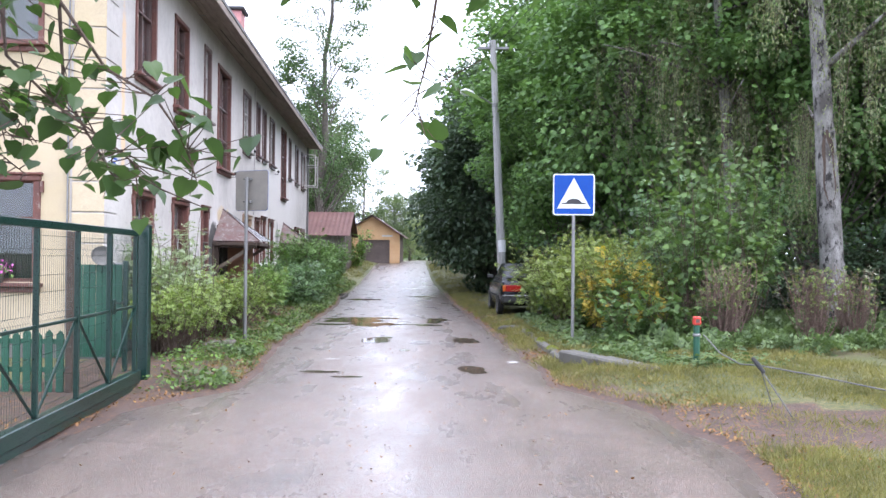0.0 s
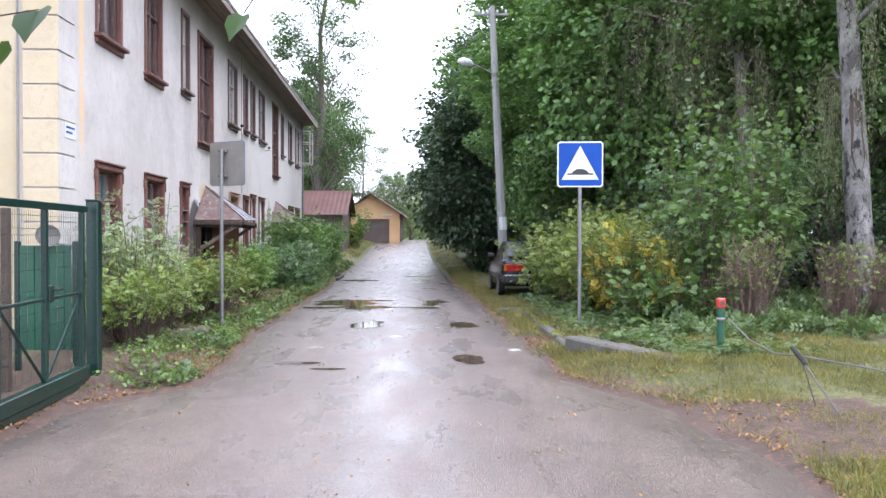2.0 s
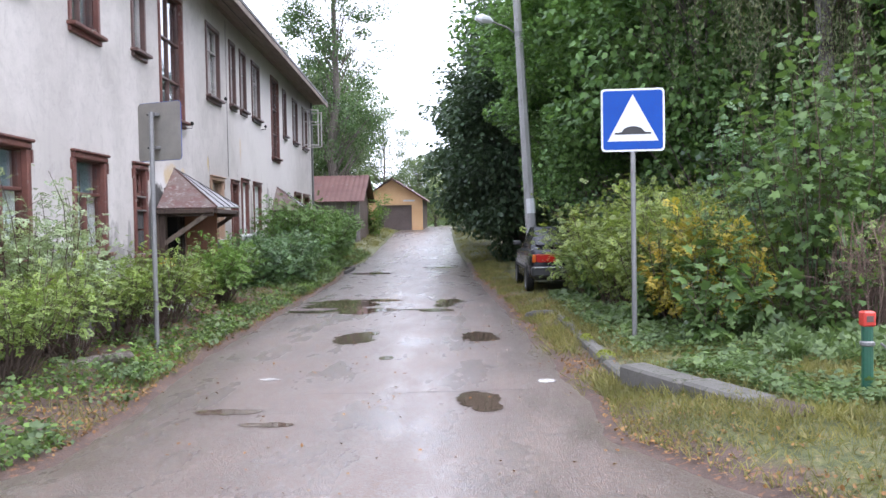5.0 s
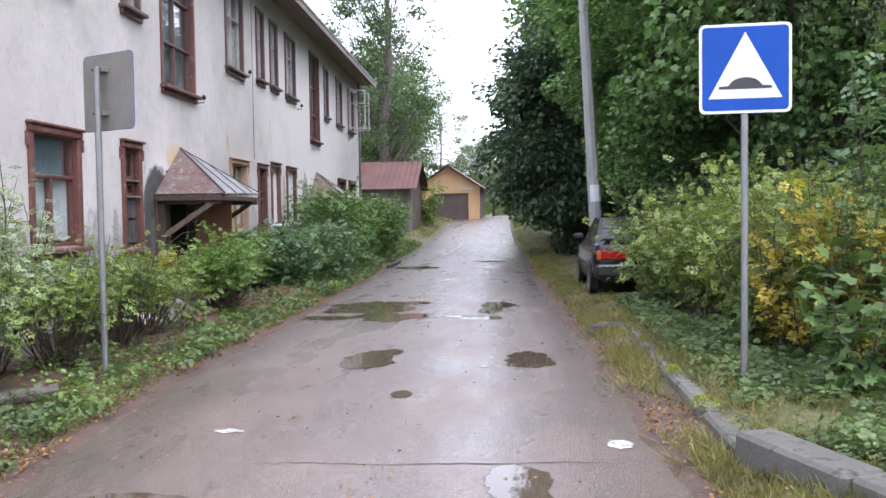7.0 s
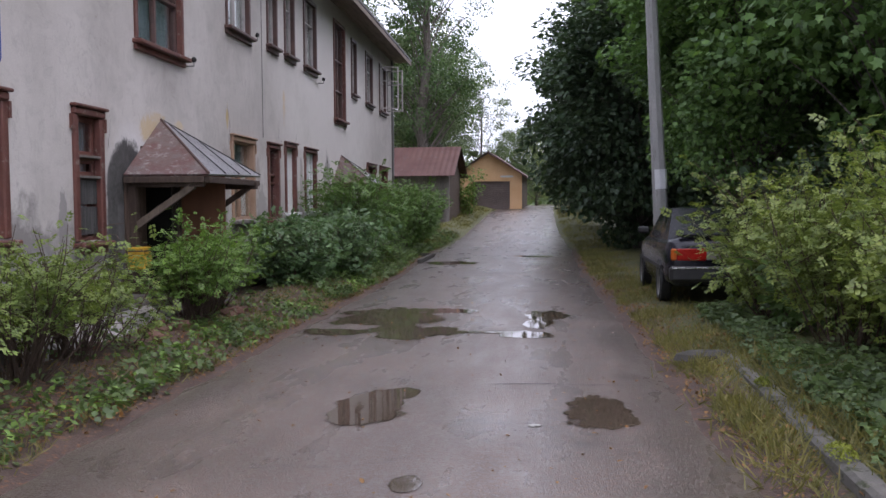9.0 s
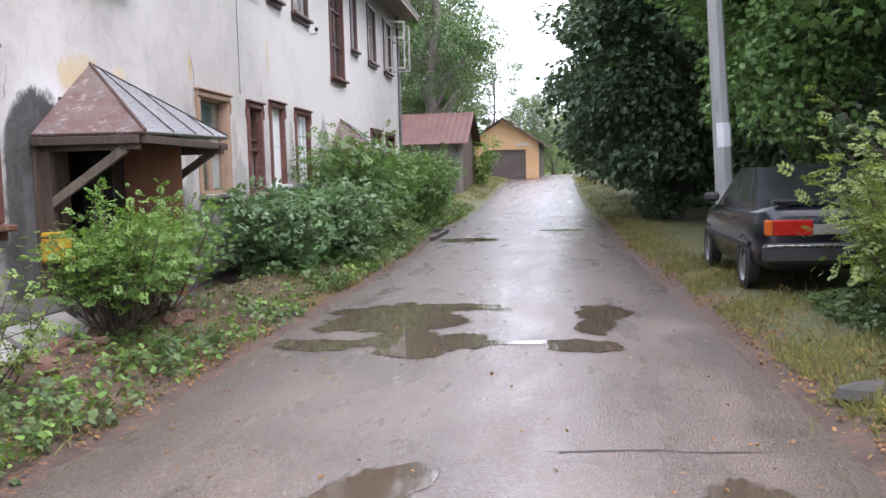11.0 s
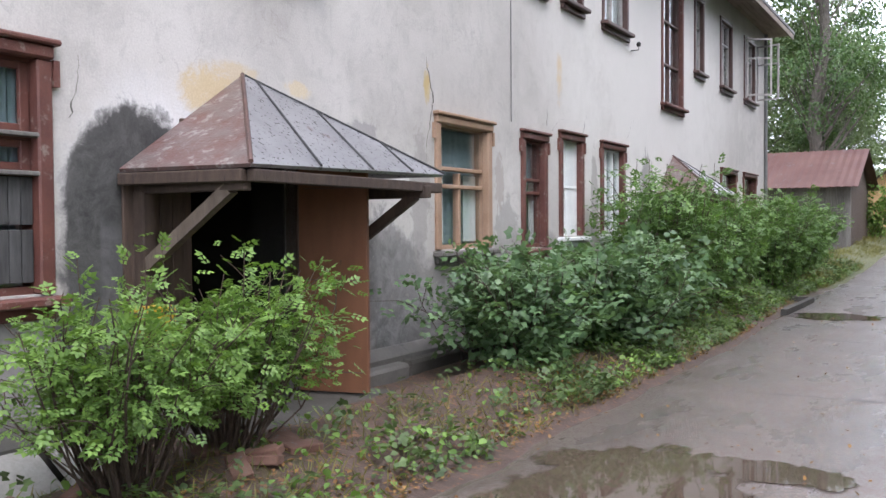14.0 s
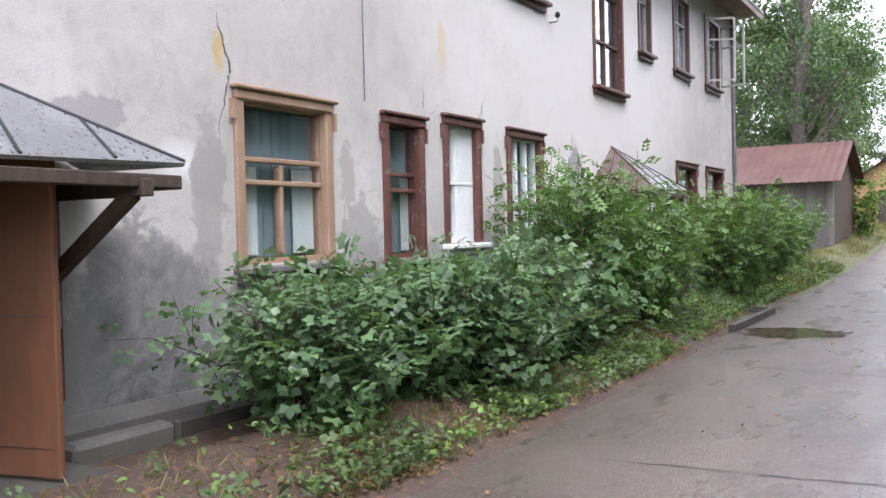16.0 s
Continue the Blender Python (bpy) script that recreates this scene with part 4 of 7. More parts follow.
def build_house():
    house = thing("apartment_house", HOUSE, "old two-storey plastered house with stained walls and maroon windows", "house")
    holes = UPPER + LOWER + DOORS
    part("front_wall", wall_with_openings(S0, S1, 0.32, TOP, -0.5, 0, holes), M["plaster"], house, "stained off-white plaster with damp patches and shade painted in by the porch")
    # gable end towards the gate, yellow, its own windows
    end_holes = [(-2.25, -0.98, 1.2, 2.76, "red"), (-2.2, -0.95, 4.85, 6.5, "tall2"), (-5.9, -4.65, 1.2, 2.76, "red")]
    e = wall_with_openings(DEEP, -0.5, 0.32, TOP, 0.0, 0.5, end_holes)
    end = part("end_wall", e, M["yellow"], house, "faded yellow plaster end wall", m=pose(0, S0, 0, 0, 0, 0) @ Matrix(((0, 1, 0, 0), (1, 0, 0, 0), (0, 0, 1, 0), (0, 0, 0, 1))))
    for a, b, z0, z1, k in end_holes:
        # the end wall's outside looks down the lane: turn the window with it
        win = window(house, 0, b - a, z0, z1, k, reflection_sheet=False)
        win.matrix_basis = pose(a, S0, z0, 0, 0, -90)
    part("back_wall", Geo().box(DEEP - 0.5, DEEP, S0, S1, 0, TOP), M["plaster"], house)
    part("far_wall", Geo().box(DEEP, -0.5, S1 - 0.5, S1, 0.32, TOP), M["plaster"], house)
    part("floor_slab", Geo().box(DEEP, -0.5, S0 + 0.5, S1 - 0.5, 0.3, 0.45).box(DEEP, -0.5, S0 + 0.5, S1 - 0.5, 3.3, 3.5).box(DEEP, -0.5, S0 + 0.5, S1 - 0.5, 7.0, 7.2), M["room"], house)
    part("partition", Geo().box(-3.0, -2.8, S0 + 0.5, S1 - 0.5, 0.45, 3.3).box(-3.0, -2.8, S0 + 0.5, S1 - 0.5, 3.5, 7.0), M["room"], house)
    g = Geo()
    for a, b in ((S0 - 0.06, DOORS[0][0] - 0.1), (DOORS[0][1] + 0.1, DOORS[1][0] - 0.1), (DOORS[1][1] + 0.1, S1 + 0.03)):
        g.prism([(-0.5, -0.6), (0.14, -0.6), (0.14, 0.24), (0.02, 0.33), (-0.5, 0.33)], a, b, "y")
    g.box(DEEP, -0.5, S0 - 0.06, S0 + 0.3, -0.6, 0.33)
    part("plinth", g, M["plinth"], house, "grey cracked cement plinth")
    # quoin blocks on the corner by the gate
    z, k = 0.4, 0
    while z < TOP - 0.2:
        h = 0.47
        part("quoin", Geo().box(-0.46, 0.022, S0 - 0.025, S0 + 0.0, z, z + h - 0.025, 0.006), M["yellow"], house)
        part("quoin", Geo().box(0.0, 0.022, S0, S0 + 0.62, z, z + h - 0.025, 0.006), M["plaster"], house)
        z, k = z + h, k + 1
    # roof with a wide eave and a boarded soffit
    eave, ridge_x, ridge_z = 0.72, (DEEP) / 2, TOP + 3.2
    out = [(eave, TOP - 0.12), (ridge_x, ridge_z), (DEEP - 0.5 - eave, TOP - 0.12), (DEEP - 0.5 - eave, TOP - 0.2), (ridge_x, ridge_z - 0.1), (eave, TOP - 0.2)]
    part("roof", Geo().prism(out, S0 - 0.5, S1 + 0.6, "y"), M["slate"], house, "weathered dark grey roof sheets")
    for i in range(5):
        x0 = eave - 0.06 - (i + 1) * 0.135
        part("soffit_board", Geo().box(x0, x0 + 0.128, S0 - 0.4, S1 + 0.5, TOP - 0.24, TOP - 0.215, 0.004), M["soffit"], house)
    part("fascia", Geo().box(eave - 0.05, eave - 0.015, S0 - 0.45, S1 + 0.55, TOP - 0.36, TOP - 0.205, 0.006), M["soffit"], house, "weathered brown fascia board")
    for e in (S0 + 0.02, S1 - 0.2):
        part("gable", Geo().prism([(0, TOP), (DEEP, TOP), (ridge_x, ridge_z - 0.15)], e, e + 0.18, "y"), M["yellow"], house)
    for i in range(5):
        part("wall_board", Geo().box(0.004, 0.03, 5.36 + i * 0.112, 5.468 + i * 0.112, 0.12, 1.95, 0.004), M["brown_wood"], house)
    for s in (7.0, 11.0):
        ch = part("chimney", Geo().box(-1.1, -0.35, s, s + 0.75, 7.2, 9.15, 0.02), M["pink"], house, "faded pink chimney stack")
        part("cap", Geo().box(-1.2, -0.25, s - 0.1, s + 0.85, 9.15, 9.25, 0.02), M["car_trim"], ch)
    for h in UPPER + LOWER:
        window(house, *h)
    # drain pipes and cables down the wall
    part("cable", Geo().tube([(0.02, 11.56, 2.9 + 0.5 * i) for i in range(9)], 0.007, 6), M["galv"], house)
    part("drain_pipe", Geo().tube([(-0.52, S0 - 0.03, 0.5), (-0.52, S0 - 0.03, 7.0)], 0.016, 8), M["galv"], house)
    part("drain_pipe", Geo().tube([(0.05, S1 - 0.12, 0.5), (0.05, S1 - 0.12, 7.0)], 0.05, 8), M["galv"], house)
    part("address_plate", Geo().box(0.023, 0.032, -2.62, -2.18, 2.98, 3.2, 0.004), M["sign_white"], house, "small white street name plate")
    for i in range(2):
        part("plate_line", Geo().box(0.032, 0.034, -2.56, -2.24 - 0.08 * i, 3.12 - 0.07 * i, 3.15 - 0.07 * i), M["sign_blue"], house)
    for s, z in ((3.6, 7.0), (10.9, 4.7), (16.4, 4.6), (7.6, 3.72)):
        br = part("insulator", Geo().tube([(0.0, s, z), (0.14, s, z), (0.14, s, z + 0.1)], 0.012, 6), M["galv"], house)
        part("porcelain", Geo().tube([(0.14, s, z + 0.06), (0.14, s, z + 0.1), (0.14, s, z + 0.14)], [0.03, 0.045, 0.02], 8), M["rubber"], br)
    part("eave_wire", Geo().tube([(0.14, 3.6, 7.1), (0.3, 6.0, 6.93), (0.45, 9.0, 6.86), (0.5, 13.0, 6.85)], 0.009, 5), M["rubber"], house)
    # cracks running up from the corners of the window heads
    rnd = random.Random(17)
    for s, z, ds, dz, w in ((9.62, 2.92, -0.2, 0.5, 0.014), (9.6, 2.9, -0.08, -0.6, 0.01), (12.75, 2.95, 0.06, 0.3, 0.008), (14.15, 3.02, 0.05, 0.24, 0.014), (14.1, 3.0, 0.12, -0.9, 0.008), (16.1, 3.0, 0.35, 0.4, 0.007), (12.85, 2.9, 0.5, 0.22, 0.006), (4.95, 2.3, 0.1, 0.42, 0.007)):
        n, vs, a = 12, [], 0.0
        for i in range(n + 1):
            u = i / n
            a += rnd.uniform(-0.022, 0.022)
            ww = w * (1 - 0.85 * u) * rnd.uniform(0.5, 1.2)
            vs += [(0.003, s + ds * u + a * (1 if abs(dz) > abs(ds) else 0) - ww, z + dz * u + (a if abs(dz) <= abs(ds) else 0) - ww * 0.5), (0.003, s + ds * u + a * (1 if abs(dz) > abs(ds) else 0) + ww, z + dz * u + (a if abs(dz) <= abs(ds) else 0) + ww * 0.5)]
        part("plaster_crack", Geo().add(vs, [(2 * i, 2 * i + 1, 2 * i + 3, 2 * i + 2) for i in range(n)]), M["dark_stone"], house, "dark crack in the plaster")
    # broken ledge along the foot of the wall past the porch
    for k, (a, b) in enumerate(((7.75, 8.62), (8.66, 9.7), (9.74, 10.9))):
        part("foot_ledge", Geo().box(0.14, 0.31 - 0.03 * k, a, b, -0.15, 0.22, 0.03), M["dark_stone" if k else "plinth"], house, "broken cement ledge", m=pose(0, 0, 0.01 * k, 0, 5 + k, 0))
    # entrances: lobby behind each door with its shade painted near-black, one leaf open
    for s0, s1, z0, z1, k in DOORS:
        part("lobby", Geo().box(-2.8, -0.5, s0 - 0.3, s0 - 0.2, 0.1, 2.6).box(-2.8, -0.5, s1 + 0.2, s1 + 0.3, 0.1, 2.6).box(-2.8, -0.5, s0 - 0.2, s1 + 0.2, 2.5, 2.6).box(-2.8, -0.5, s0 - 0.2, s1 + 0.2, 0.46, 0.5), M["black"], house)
        part("door_frame", Geo().box(-0.12, 0.03, s0 - 0.09, s0, 0.1, z1 + 0.09, 0.01).box(-0.12, 0.03, s1, s1 + 0.09, 0.1, z1 + 0.09, 0.01).box(-0.12, 0.03, s0, s1, z1, z1 + 0.09, 0.01), M["brown_wood"], house)
        # added sheets cover the reveals with painted shade
        for e in (s0, s1 - 0.025):
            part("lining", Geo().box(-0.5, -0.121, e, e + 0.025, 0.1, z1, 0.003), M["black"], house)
        part("doorstep", Geo().box(-0.5, 0.9, s0 - 0.35, s1 + 0.5, -0.2, 0.1, 0.02), M["dark_stone"], house)
    return house


def canopy(s, z_apex, z_eave, out, half_l, half_r, corner, door=True):
    """A hipped tin porch roof on brackets, set against the wall."""
    c = thing("porch_canopy", HOUSE @ pose(0, s, 0), "rusty tin hipped porch canopy on wooden brackets", "canopy", "porch canopies")
    A = Vector((0.02, 0, z_apex))
    L, R = Vector((0.02, -half_l, z_eave)), Vector((0.02, half_r, z_eave + 0.06))
    CL, CR = Vector((out, -corner, z_eave)), Vector((out * 0.88, half_r, z_eave + 0.05))

    def sheet(name, pts, mat, label=""):
        n = (pts[1] - pts[0]).cross(pts[2] - pts[0]).normalized() * 0.014
        if n.z < 0:
            n = -n
        k = len(pts)
        g = Geo().add([p + n for p in pts] + [p - n for p in pts], [tuple(range(k)), tuple(reversed(range(k, 2 * k)))] + [(i, (i + 1) % k, k + (i + 1) % k, k + i) for i in range(k)])
        return part(name, g, M[mat], c, label)

    sheet("side_sheet", [A, L, CL], "rust_face", "flaking red painted tin")
    cuts = [CL.lerp(CR, f) for f in (0, 0.29, 0.55, 0.79, 1.0)]
    tops = [A, A.lerp(CR, 0.06), A.lerp(CR, 0.34), A.lerp(CR, 0.66), CR]
    for i in range(4):
        pts = [tops[i], cuts[i], cuts[i + 1]] + ([tops[i + 1]] if i < 3 else [])
        sheet("tin_sheet", pts, "tin")
        part("seam", Geo().tube([tops[i + 1] + Vector((0, 0, 0.02)), cuts[i + 1] + Vector((0, 0, 0.025))], 0.011, 6), M["car_trim"], c)
    sheet("side_sheet", [A, CR, R], "tin")
    part("seam", Geo().tube([A + Vector((0, 0, 0.02)), CR + Vector((0, 0, 0.025))], 0.012, 6), M["car_trim"], c)
    part("seam", Geo().tube([A + Vector((0, 0, 0.02)), CL + Vector((0, 0, 0.025))], 0.018, 6), M["dark_sash"], c)
    for a, b in ((L, CL), (CL, CR), (CR, R)):
        d = (b - a).normalized()
        mid = (a + b) / 2
        ang = math.degrees(math.atan2(d.y, d.x))
        ln = (b - a).length
        part("edge_beam", Geo().box(-ln / 2 + 0.03, ln / 2 - 0.03, -0.035, 0.035, -0.105, -0.02, 0.008), M["brown_wood"], c, m=pose(mid.x - 0.03, mid.y, z_eave, 0, 0, ang))
    for y in (-half_l + 0.16, half_r - 0.35):
        part("wall_post", Geo().box(0.02, 0.13, y - 0.055, y + 0.055, z_eave - 1.5, z_eave - 0.14, 0.01), M["brown_wood"], c)
        g = Geo().tube([(0.06, y, z_eave - 0.7), (out * 0.8, y, z_eave - 0.14)], 0.06, 4)
        part("brace", g, M["old_timber" if y < 0 else "brown_wood"], c, "diagonal timber brace")
        part("arm", Geo().box(0.02, out - 0.08, y - 0.045, y + 0.045, z_eave - 0.16, z_eave - 0.05, 0.008), M["brown_wood"], c)
    if door:
        d = tagged(part("open_door", Geo().box(0, 0.66, -0.025, 0.025, 0.12, 2.12, 0.006), M["door"], None, m=HOUSE @ pose(0.02, s + 0.70, 0, 0, 0, 11)), "red-brown painted entrance door standing open", "door")
        for z in (0.3, 1.1, 1.9):
            part("board_joint", Geo().box(0.05, 0.61, -0.029, -0.0252, z - 0.004, z + 0.004), M["dark_sash"], d)
        part("door_pull", Geo().tube([(0.6, 0.03, 1.0), (0.6, 0.08, 1.02), (0.6, 0.08, 1.18), (0.6, 0.03, 1.2)], 0.01, 6), M["galv"], d, "steel door pull")
    return c


house = build_house()
canopy(6.58, 2.79, 1.97, 1.13, 1.24, 1.56, 1.13)
canopy(18.95, 2.9, 2.1, 1.1, 1.15, 1.3, 1.05, False)


# ---- plants ----
T_SIMPLE = (np.array([(0, 0, 0), (0.36, 0.45, 0.1), (0, 1, -0.06), (-0.36, 0.45, 0.1)]), np.array([(0, 1, 2), (0, 2, 3)]))
T_OVAL = (np.array([(0, 0, 0), (0.33, 0.28, 0.09), (0.3, 0.66, 0.05), (0, 1, -0.12), (-0.3, 0.66, 0.05), (-0.33, 0.28, 0.09)]), np.array([(0, 1, 2), (0, 2, 3), (0, 3, 4), (0, 4, 5)]))
T_NARROW = (np.array([(0, 0, 0), (0.16, 0.4, 0.05), (0, 1, -0.12), (-0.16, 0.4, 0.05)]), np.array([(0, 1, 2), (0, 2, 3)]))
T_LOBED = (np.array([(0, 0, 0), (0.42, 0.1, 0.05), (0.28, 0.36, 0.03), (0.52, 0.62, 0.0), (0.2, 0.62, 0.02), (0, 1, -0.1), (-0.2, 0.62, 0.02), (-0.52, 0.62, 0.0), (-0.28, 0.36, 0.03), (-0.42, 0.1, 0.05)]),
           np.array([(0, 1, 2), (0, 2, 4), (2, 3, 4), (0, 4, 5), (0, 5, 6), (0, 6, 8), (6, 7, 8), (0, 8, 9)]))
T_HEART = (np.array([(0, 0.06, 0), (0.26, 0, 0.05), (0.46, 0.22, 0.1), (0.4, 0.55, 0.07), (0.14, 0.86, -0.02), (0, 1.06, -0.1), (-0.14, 0.86, -0.02), (-0.4, 0.55, 0.07), (-0.46, 0.22, 0.1), (-0.26, 0, 0.05)]),
           np.array([(0, 1, 2), (0, 2, 3), (0, 3, 4), (0, 4, 5), (0, 5, 6), (0, 6, 7), (0, 7, 8), (0, 8, 9)]))


def spray(pairs=3, width=0.23):
    """A feathered leaf: pairs of small leaflets along one stalk and one at its tip."""
    vs, fs = [], []
    spots = [(0.0, 0.62, 0.0, 0.4)]
    for i in range(pairs):
        y = 0.12 + 0.5 * i / max(pairs - 1, 1)
        spots += [(0.02, y, -60, 0.36), (-0.02, y, 60, 0.36)]
    for x, y, a, ln in spots:
        d = (math.sin(radians(-a)), math.cos(radians(a)))
        n = (d[1], -d[0])
        k = len(vs)
        for u, w, z in ((0, 0, 0), (0.45, 0.5, 0.03), (1, 0, -0.04), (0.45, -0.5, 0.03)):
            vs.append((x + d[0] * u * ln + n[0] * w * width, y + d[1] * u * ln + n[1] * w * width, z - 0.1 * y * y))
        fs += [(k, k + 1, k + 2), (k, k + 2, k + 3)]
    return np.array(vs), np.array(fs)


T_SPRAY = spray()
T_SPRAY_WIDE = spray(2, width=0.34)


def foliage(name, pos, size, template, material, rng, droop=0.25, flat=0.6, away=None):
    """Leaves at pos: each with its own turn; droop lets tips hang, flat lets faces look up, away turns tips outward."""
    pos = np.asarray(pos, dtype=np.float64)
    n = len(pos)
    d = rng.normal(size=(n, 3))
    if away is not None:
        w = pos - np.asarray(away)
        d += 1.2 * w / np.maximum(np.linalg.norm(w, axis=1, keepdims=True), 1e-6)
    d[:, 2] = d[:, 2] * 0.6 - droop * 2
    d /= np.linalg.norm(d, axis=1, keepdims=True)
    up = rng.normal(size=(n, 3)) * (1 - flat)
    up[:, 2] += flat * 1.6
    side = np.cross(d, up)
    side /= np.maximum(np.linalg.norm(side, axis=1, keepdims=True), 1e-6)
    nor = np.cross(side, d)
    s = (size * rng.uniform(0.6, 1.25, n))[:, None, None]
    tv, tf = template
    v = pos[:, None, :] + s * (tv[None, :, 0:1] * side[:, None, :] + tv[None, :, 1:2] * d[:, None, :] + tv[None, :, 2:3] * nor[:, None, :])
    k = len(tv)
    f = tf[None] + (np.arange(n) * k)[:, None, None]
    return raw_mesh(name, v.reshape(-1, 3), f.reshape(-1, 3), material)


def bent(a, b, rng, sag=0.12, n=4):
    a, b = np.array(a, float), np.array(b, float)
    ln = np.linalg.norm(b - a)
    off = rng.normal(size=3) * sag * ln
    return [tuple(a + (b - a) * t + off * math.sin(math.pi * t) * 0.5 + np.array((0, 0, 0.1 * ln * t * (1 - t)))) for t in np.linspace(0, 1, n)]


def make_tree(name, label, height, crown_r, crown_low, trunk_r, clumps, per_clump, leaf, material, seed, template=T_SIMPLE, barkmat="bark", lean=(0, 0), squash=1.0, clump_r=0.17, limbs_n=9):
    """A tapered trunk, limbs to the leaf clumps, a crown of single leaves with gaps between the clumps."""
    rng = np.random.default_rng(seed)
    tree = thing(name, Matrix(), label, "tree")
    top = np.array((lean[0], lean[1], height * 0.9))
    tp, tr = [], []
    for i in range(9):
        t = i / 8
        w = rng.normal(size=2) * 0.03 * height * t * (1 - t)
        tp.append((top[0] * t + w[0], top[1] * t + w[1], -0.25 + (top[2] + 0.25) * t))
        tr.append(trunk_r * (1.25 if i == 0 else 1) * (1 - 0.88 * t))
    part("trunk", Geo().tube(tp, tr, 10), M[barkmat], tree, smooth=True)
    mid, half = (crown_low + height) / 2, (height - crown_low) / 2
    cents = []
    while len(cents) < clumps:
        p = rng.normal(size=3)
        p /= np.linalg.norm(p)
        r = rng.uniform(0.25, 1.0) ** 0.45
        z = p[2] * r
        shape = 1.0 - 0.35 * max(z, 0) ** 2
        q = np.array((p[0] * r * crown_r * shape * squash, p[1] * r * crown_r * shape, mid + z * half))
        q[:2] += top[:2] * max(q[2], 0) / max(top[2], 1)
        q *= np.array((1, 1, 1)) * rng.uniform(0.92, 1.12)
        if q[2] > 0.25:
            cents.append(q)
    cents = np.array(cents)
    order = np.argsort(-np.linalg.norm(cents - np.array((0, 0, mid)), axis=1))
    twigs = Geo()
    for j, i in enumerate(order):
        c = cents[i]
        t = min(max(c[2] / height - min(0.22, 0.75 * crown_r / height), 0.1), 0.88)
        k = t * 8
        a = np.array(tp[int(k)]) * (1 - k % 1) + np.array(tp[min(int(k) + 1, 8)]) * (k % 1)
        r = trunk_r * (1 - 0.85 * t) * 0.42
        if j < limbs_n:
            part("limb", Geo().tube(bent(a, c, rng, 0.1, 6), [r, r * 0.8, r * 0.62, r * 0.45, r * 0.3, 0.01], 6), M[barkmat], tree, smooth=True)
        else:
            twigs.tube(bent(a + (c - a) * 0.15, c, rng, 0.1, 4), [r * 0.5, r * 0.35, r * 0.2, 0.006], 4, False)
    if twigs.v:
        tagged(part("branchwork", twigs, M[barkmat], tree), kind="stuff")
    rc = clump_r * crown_r
    cnt = np.maximum((per_clump * rng.uniform(0.5, 1.5, len(cents))).astype(int), 5)
    pos = np.repeat(cents, cnt, axis=0)
    spread = rng.normal(size=pos.shape)
    spread *= np.minimum(1, 1.7 / np.maximum(np.linalg.norm(spread, axis=1, keepdims=True), 1e-6))
    spread *= np.repeat(rng.uniform(0.6, 1.4, len(cents)), cnt)[:, None]
    pos = pos + spread * rc * np.array((1, 1, 0.62))
    pos[:, 2] = np.maximum(pos[:, 2], 0.12)
    part("crown", foliage("crown", pos, leaf, template, M[material], rng, away=(0, 0, mid)), None, tree)
    return tree


def make_shrub(name, label, height, radius, stems, leaves, leaf, material, seed, template=T_SIMPLE, bare=0.35, category="shrub", group="", shoots=0, stem="stem"):
    """Many thin stems from one root, leafy from a share of the height upward."""
    rng = np.random.default_rng(seed)
    sh = thing(name, Matrix(), label, category, group)
    g, tips = Geo(), []
    for i in range(stems):
        a = rng.uniform(0, 2 * math.pi)
        r0, r1 = radius * 0.28 * rng.random(), radius * (0.35 + 0.65 * rng.random())
        lump = 1 + 0.4 * math.sin(2 * a + seed) * math.sin(3 * a + 2.1 * seed)
        r1 *= lump
        h = height * rng.uniform(0.5, 1.04) * (0.85 + 0.15 * lump)
        p0, p1 = (r0 * math.cos(a), r0 * math.sin(a), -0.1), (r1 * math.cos(a + rng.normal() * 0.4), r1 * math.sin(a + rng.normal() * 0.4), h)
        pts = bent(p0, p1, rng, 0.14, 5)
        g.tube(pts, [0.011, 0.009, 0.007, 0.005, 0.003], 4, False)
        tips.append(pts)
        for k in range(2):
            q = np.array(pts[2 + k])
            e = q + rng.normal(size=3) * np.array((0.22, 0.22, 0.12)) * radius * 1.4 + np.array((0, 0, 0.12))
            tw = bent(q, e, rng, 0.1, 3)
            g.tube(tw, [0.005, 0.004, 0.002], 3, False)
            tips.append([pts[0], pts[1]] + tw)
    pos = []
    for k in range(shoots):
        a, r = rng.uniform(0, 6.28), radius * rng.uniform(0.1, 0.7)
        z = np.linspace(height * 0.7, height * rng.uniform(1.12, 1.35), 16)
        x, y = r * math.cos(a), r * math.sin(a)
        g.tube([(x * 0.3, y * 0.3, 0.1), (x * 0.8, y * 0.8, height * 0.6), (x, y, z[-1])], [0.008, 0.006, 0.003], 4, False)
        pos.append(np.stack([x + rng.normal(size=16) * 0.03, y + rng.normal(size=16) * 0.03, z], 1))
    tagged(part("brushwood", g, M[stem], sh), kind="stuff")
    per = max(leaves // len(tips), 3)
    for pts in tips:
        P = np.array(pts)
        t = rng.uniform(0, 1, per) ** 0.7 * (len(P) - 1)
        i = np.minimum(t.astype(int), len(P) - 2)
        q = P[i] + (P[i + 1] - P[i]) * (t - i)[:, None] + rng.normal(size=(per, 3)) * np.array((0.13, 0.13, 0.1)) * min(radius, 0.9)
        keep = q[:, 2] > bare * height * rng.uniform(0.5, 1.15, per)
        pos.append(q[keep])
    pos = np.concatenate(pos)
    part("leaves", foliage("leaves", pos, leaf, template, M[material], rng, droop=0.15, away=(0, 0, height * 0.4)), None, sh)
    return sh


def ground_at(x, y):
    xl, xr = edges(y)
    return road_height(x, y) if xl < x < xr else land_height(x, y)


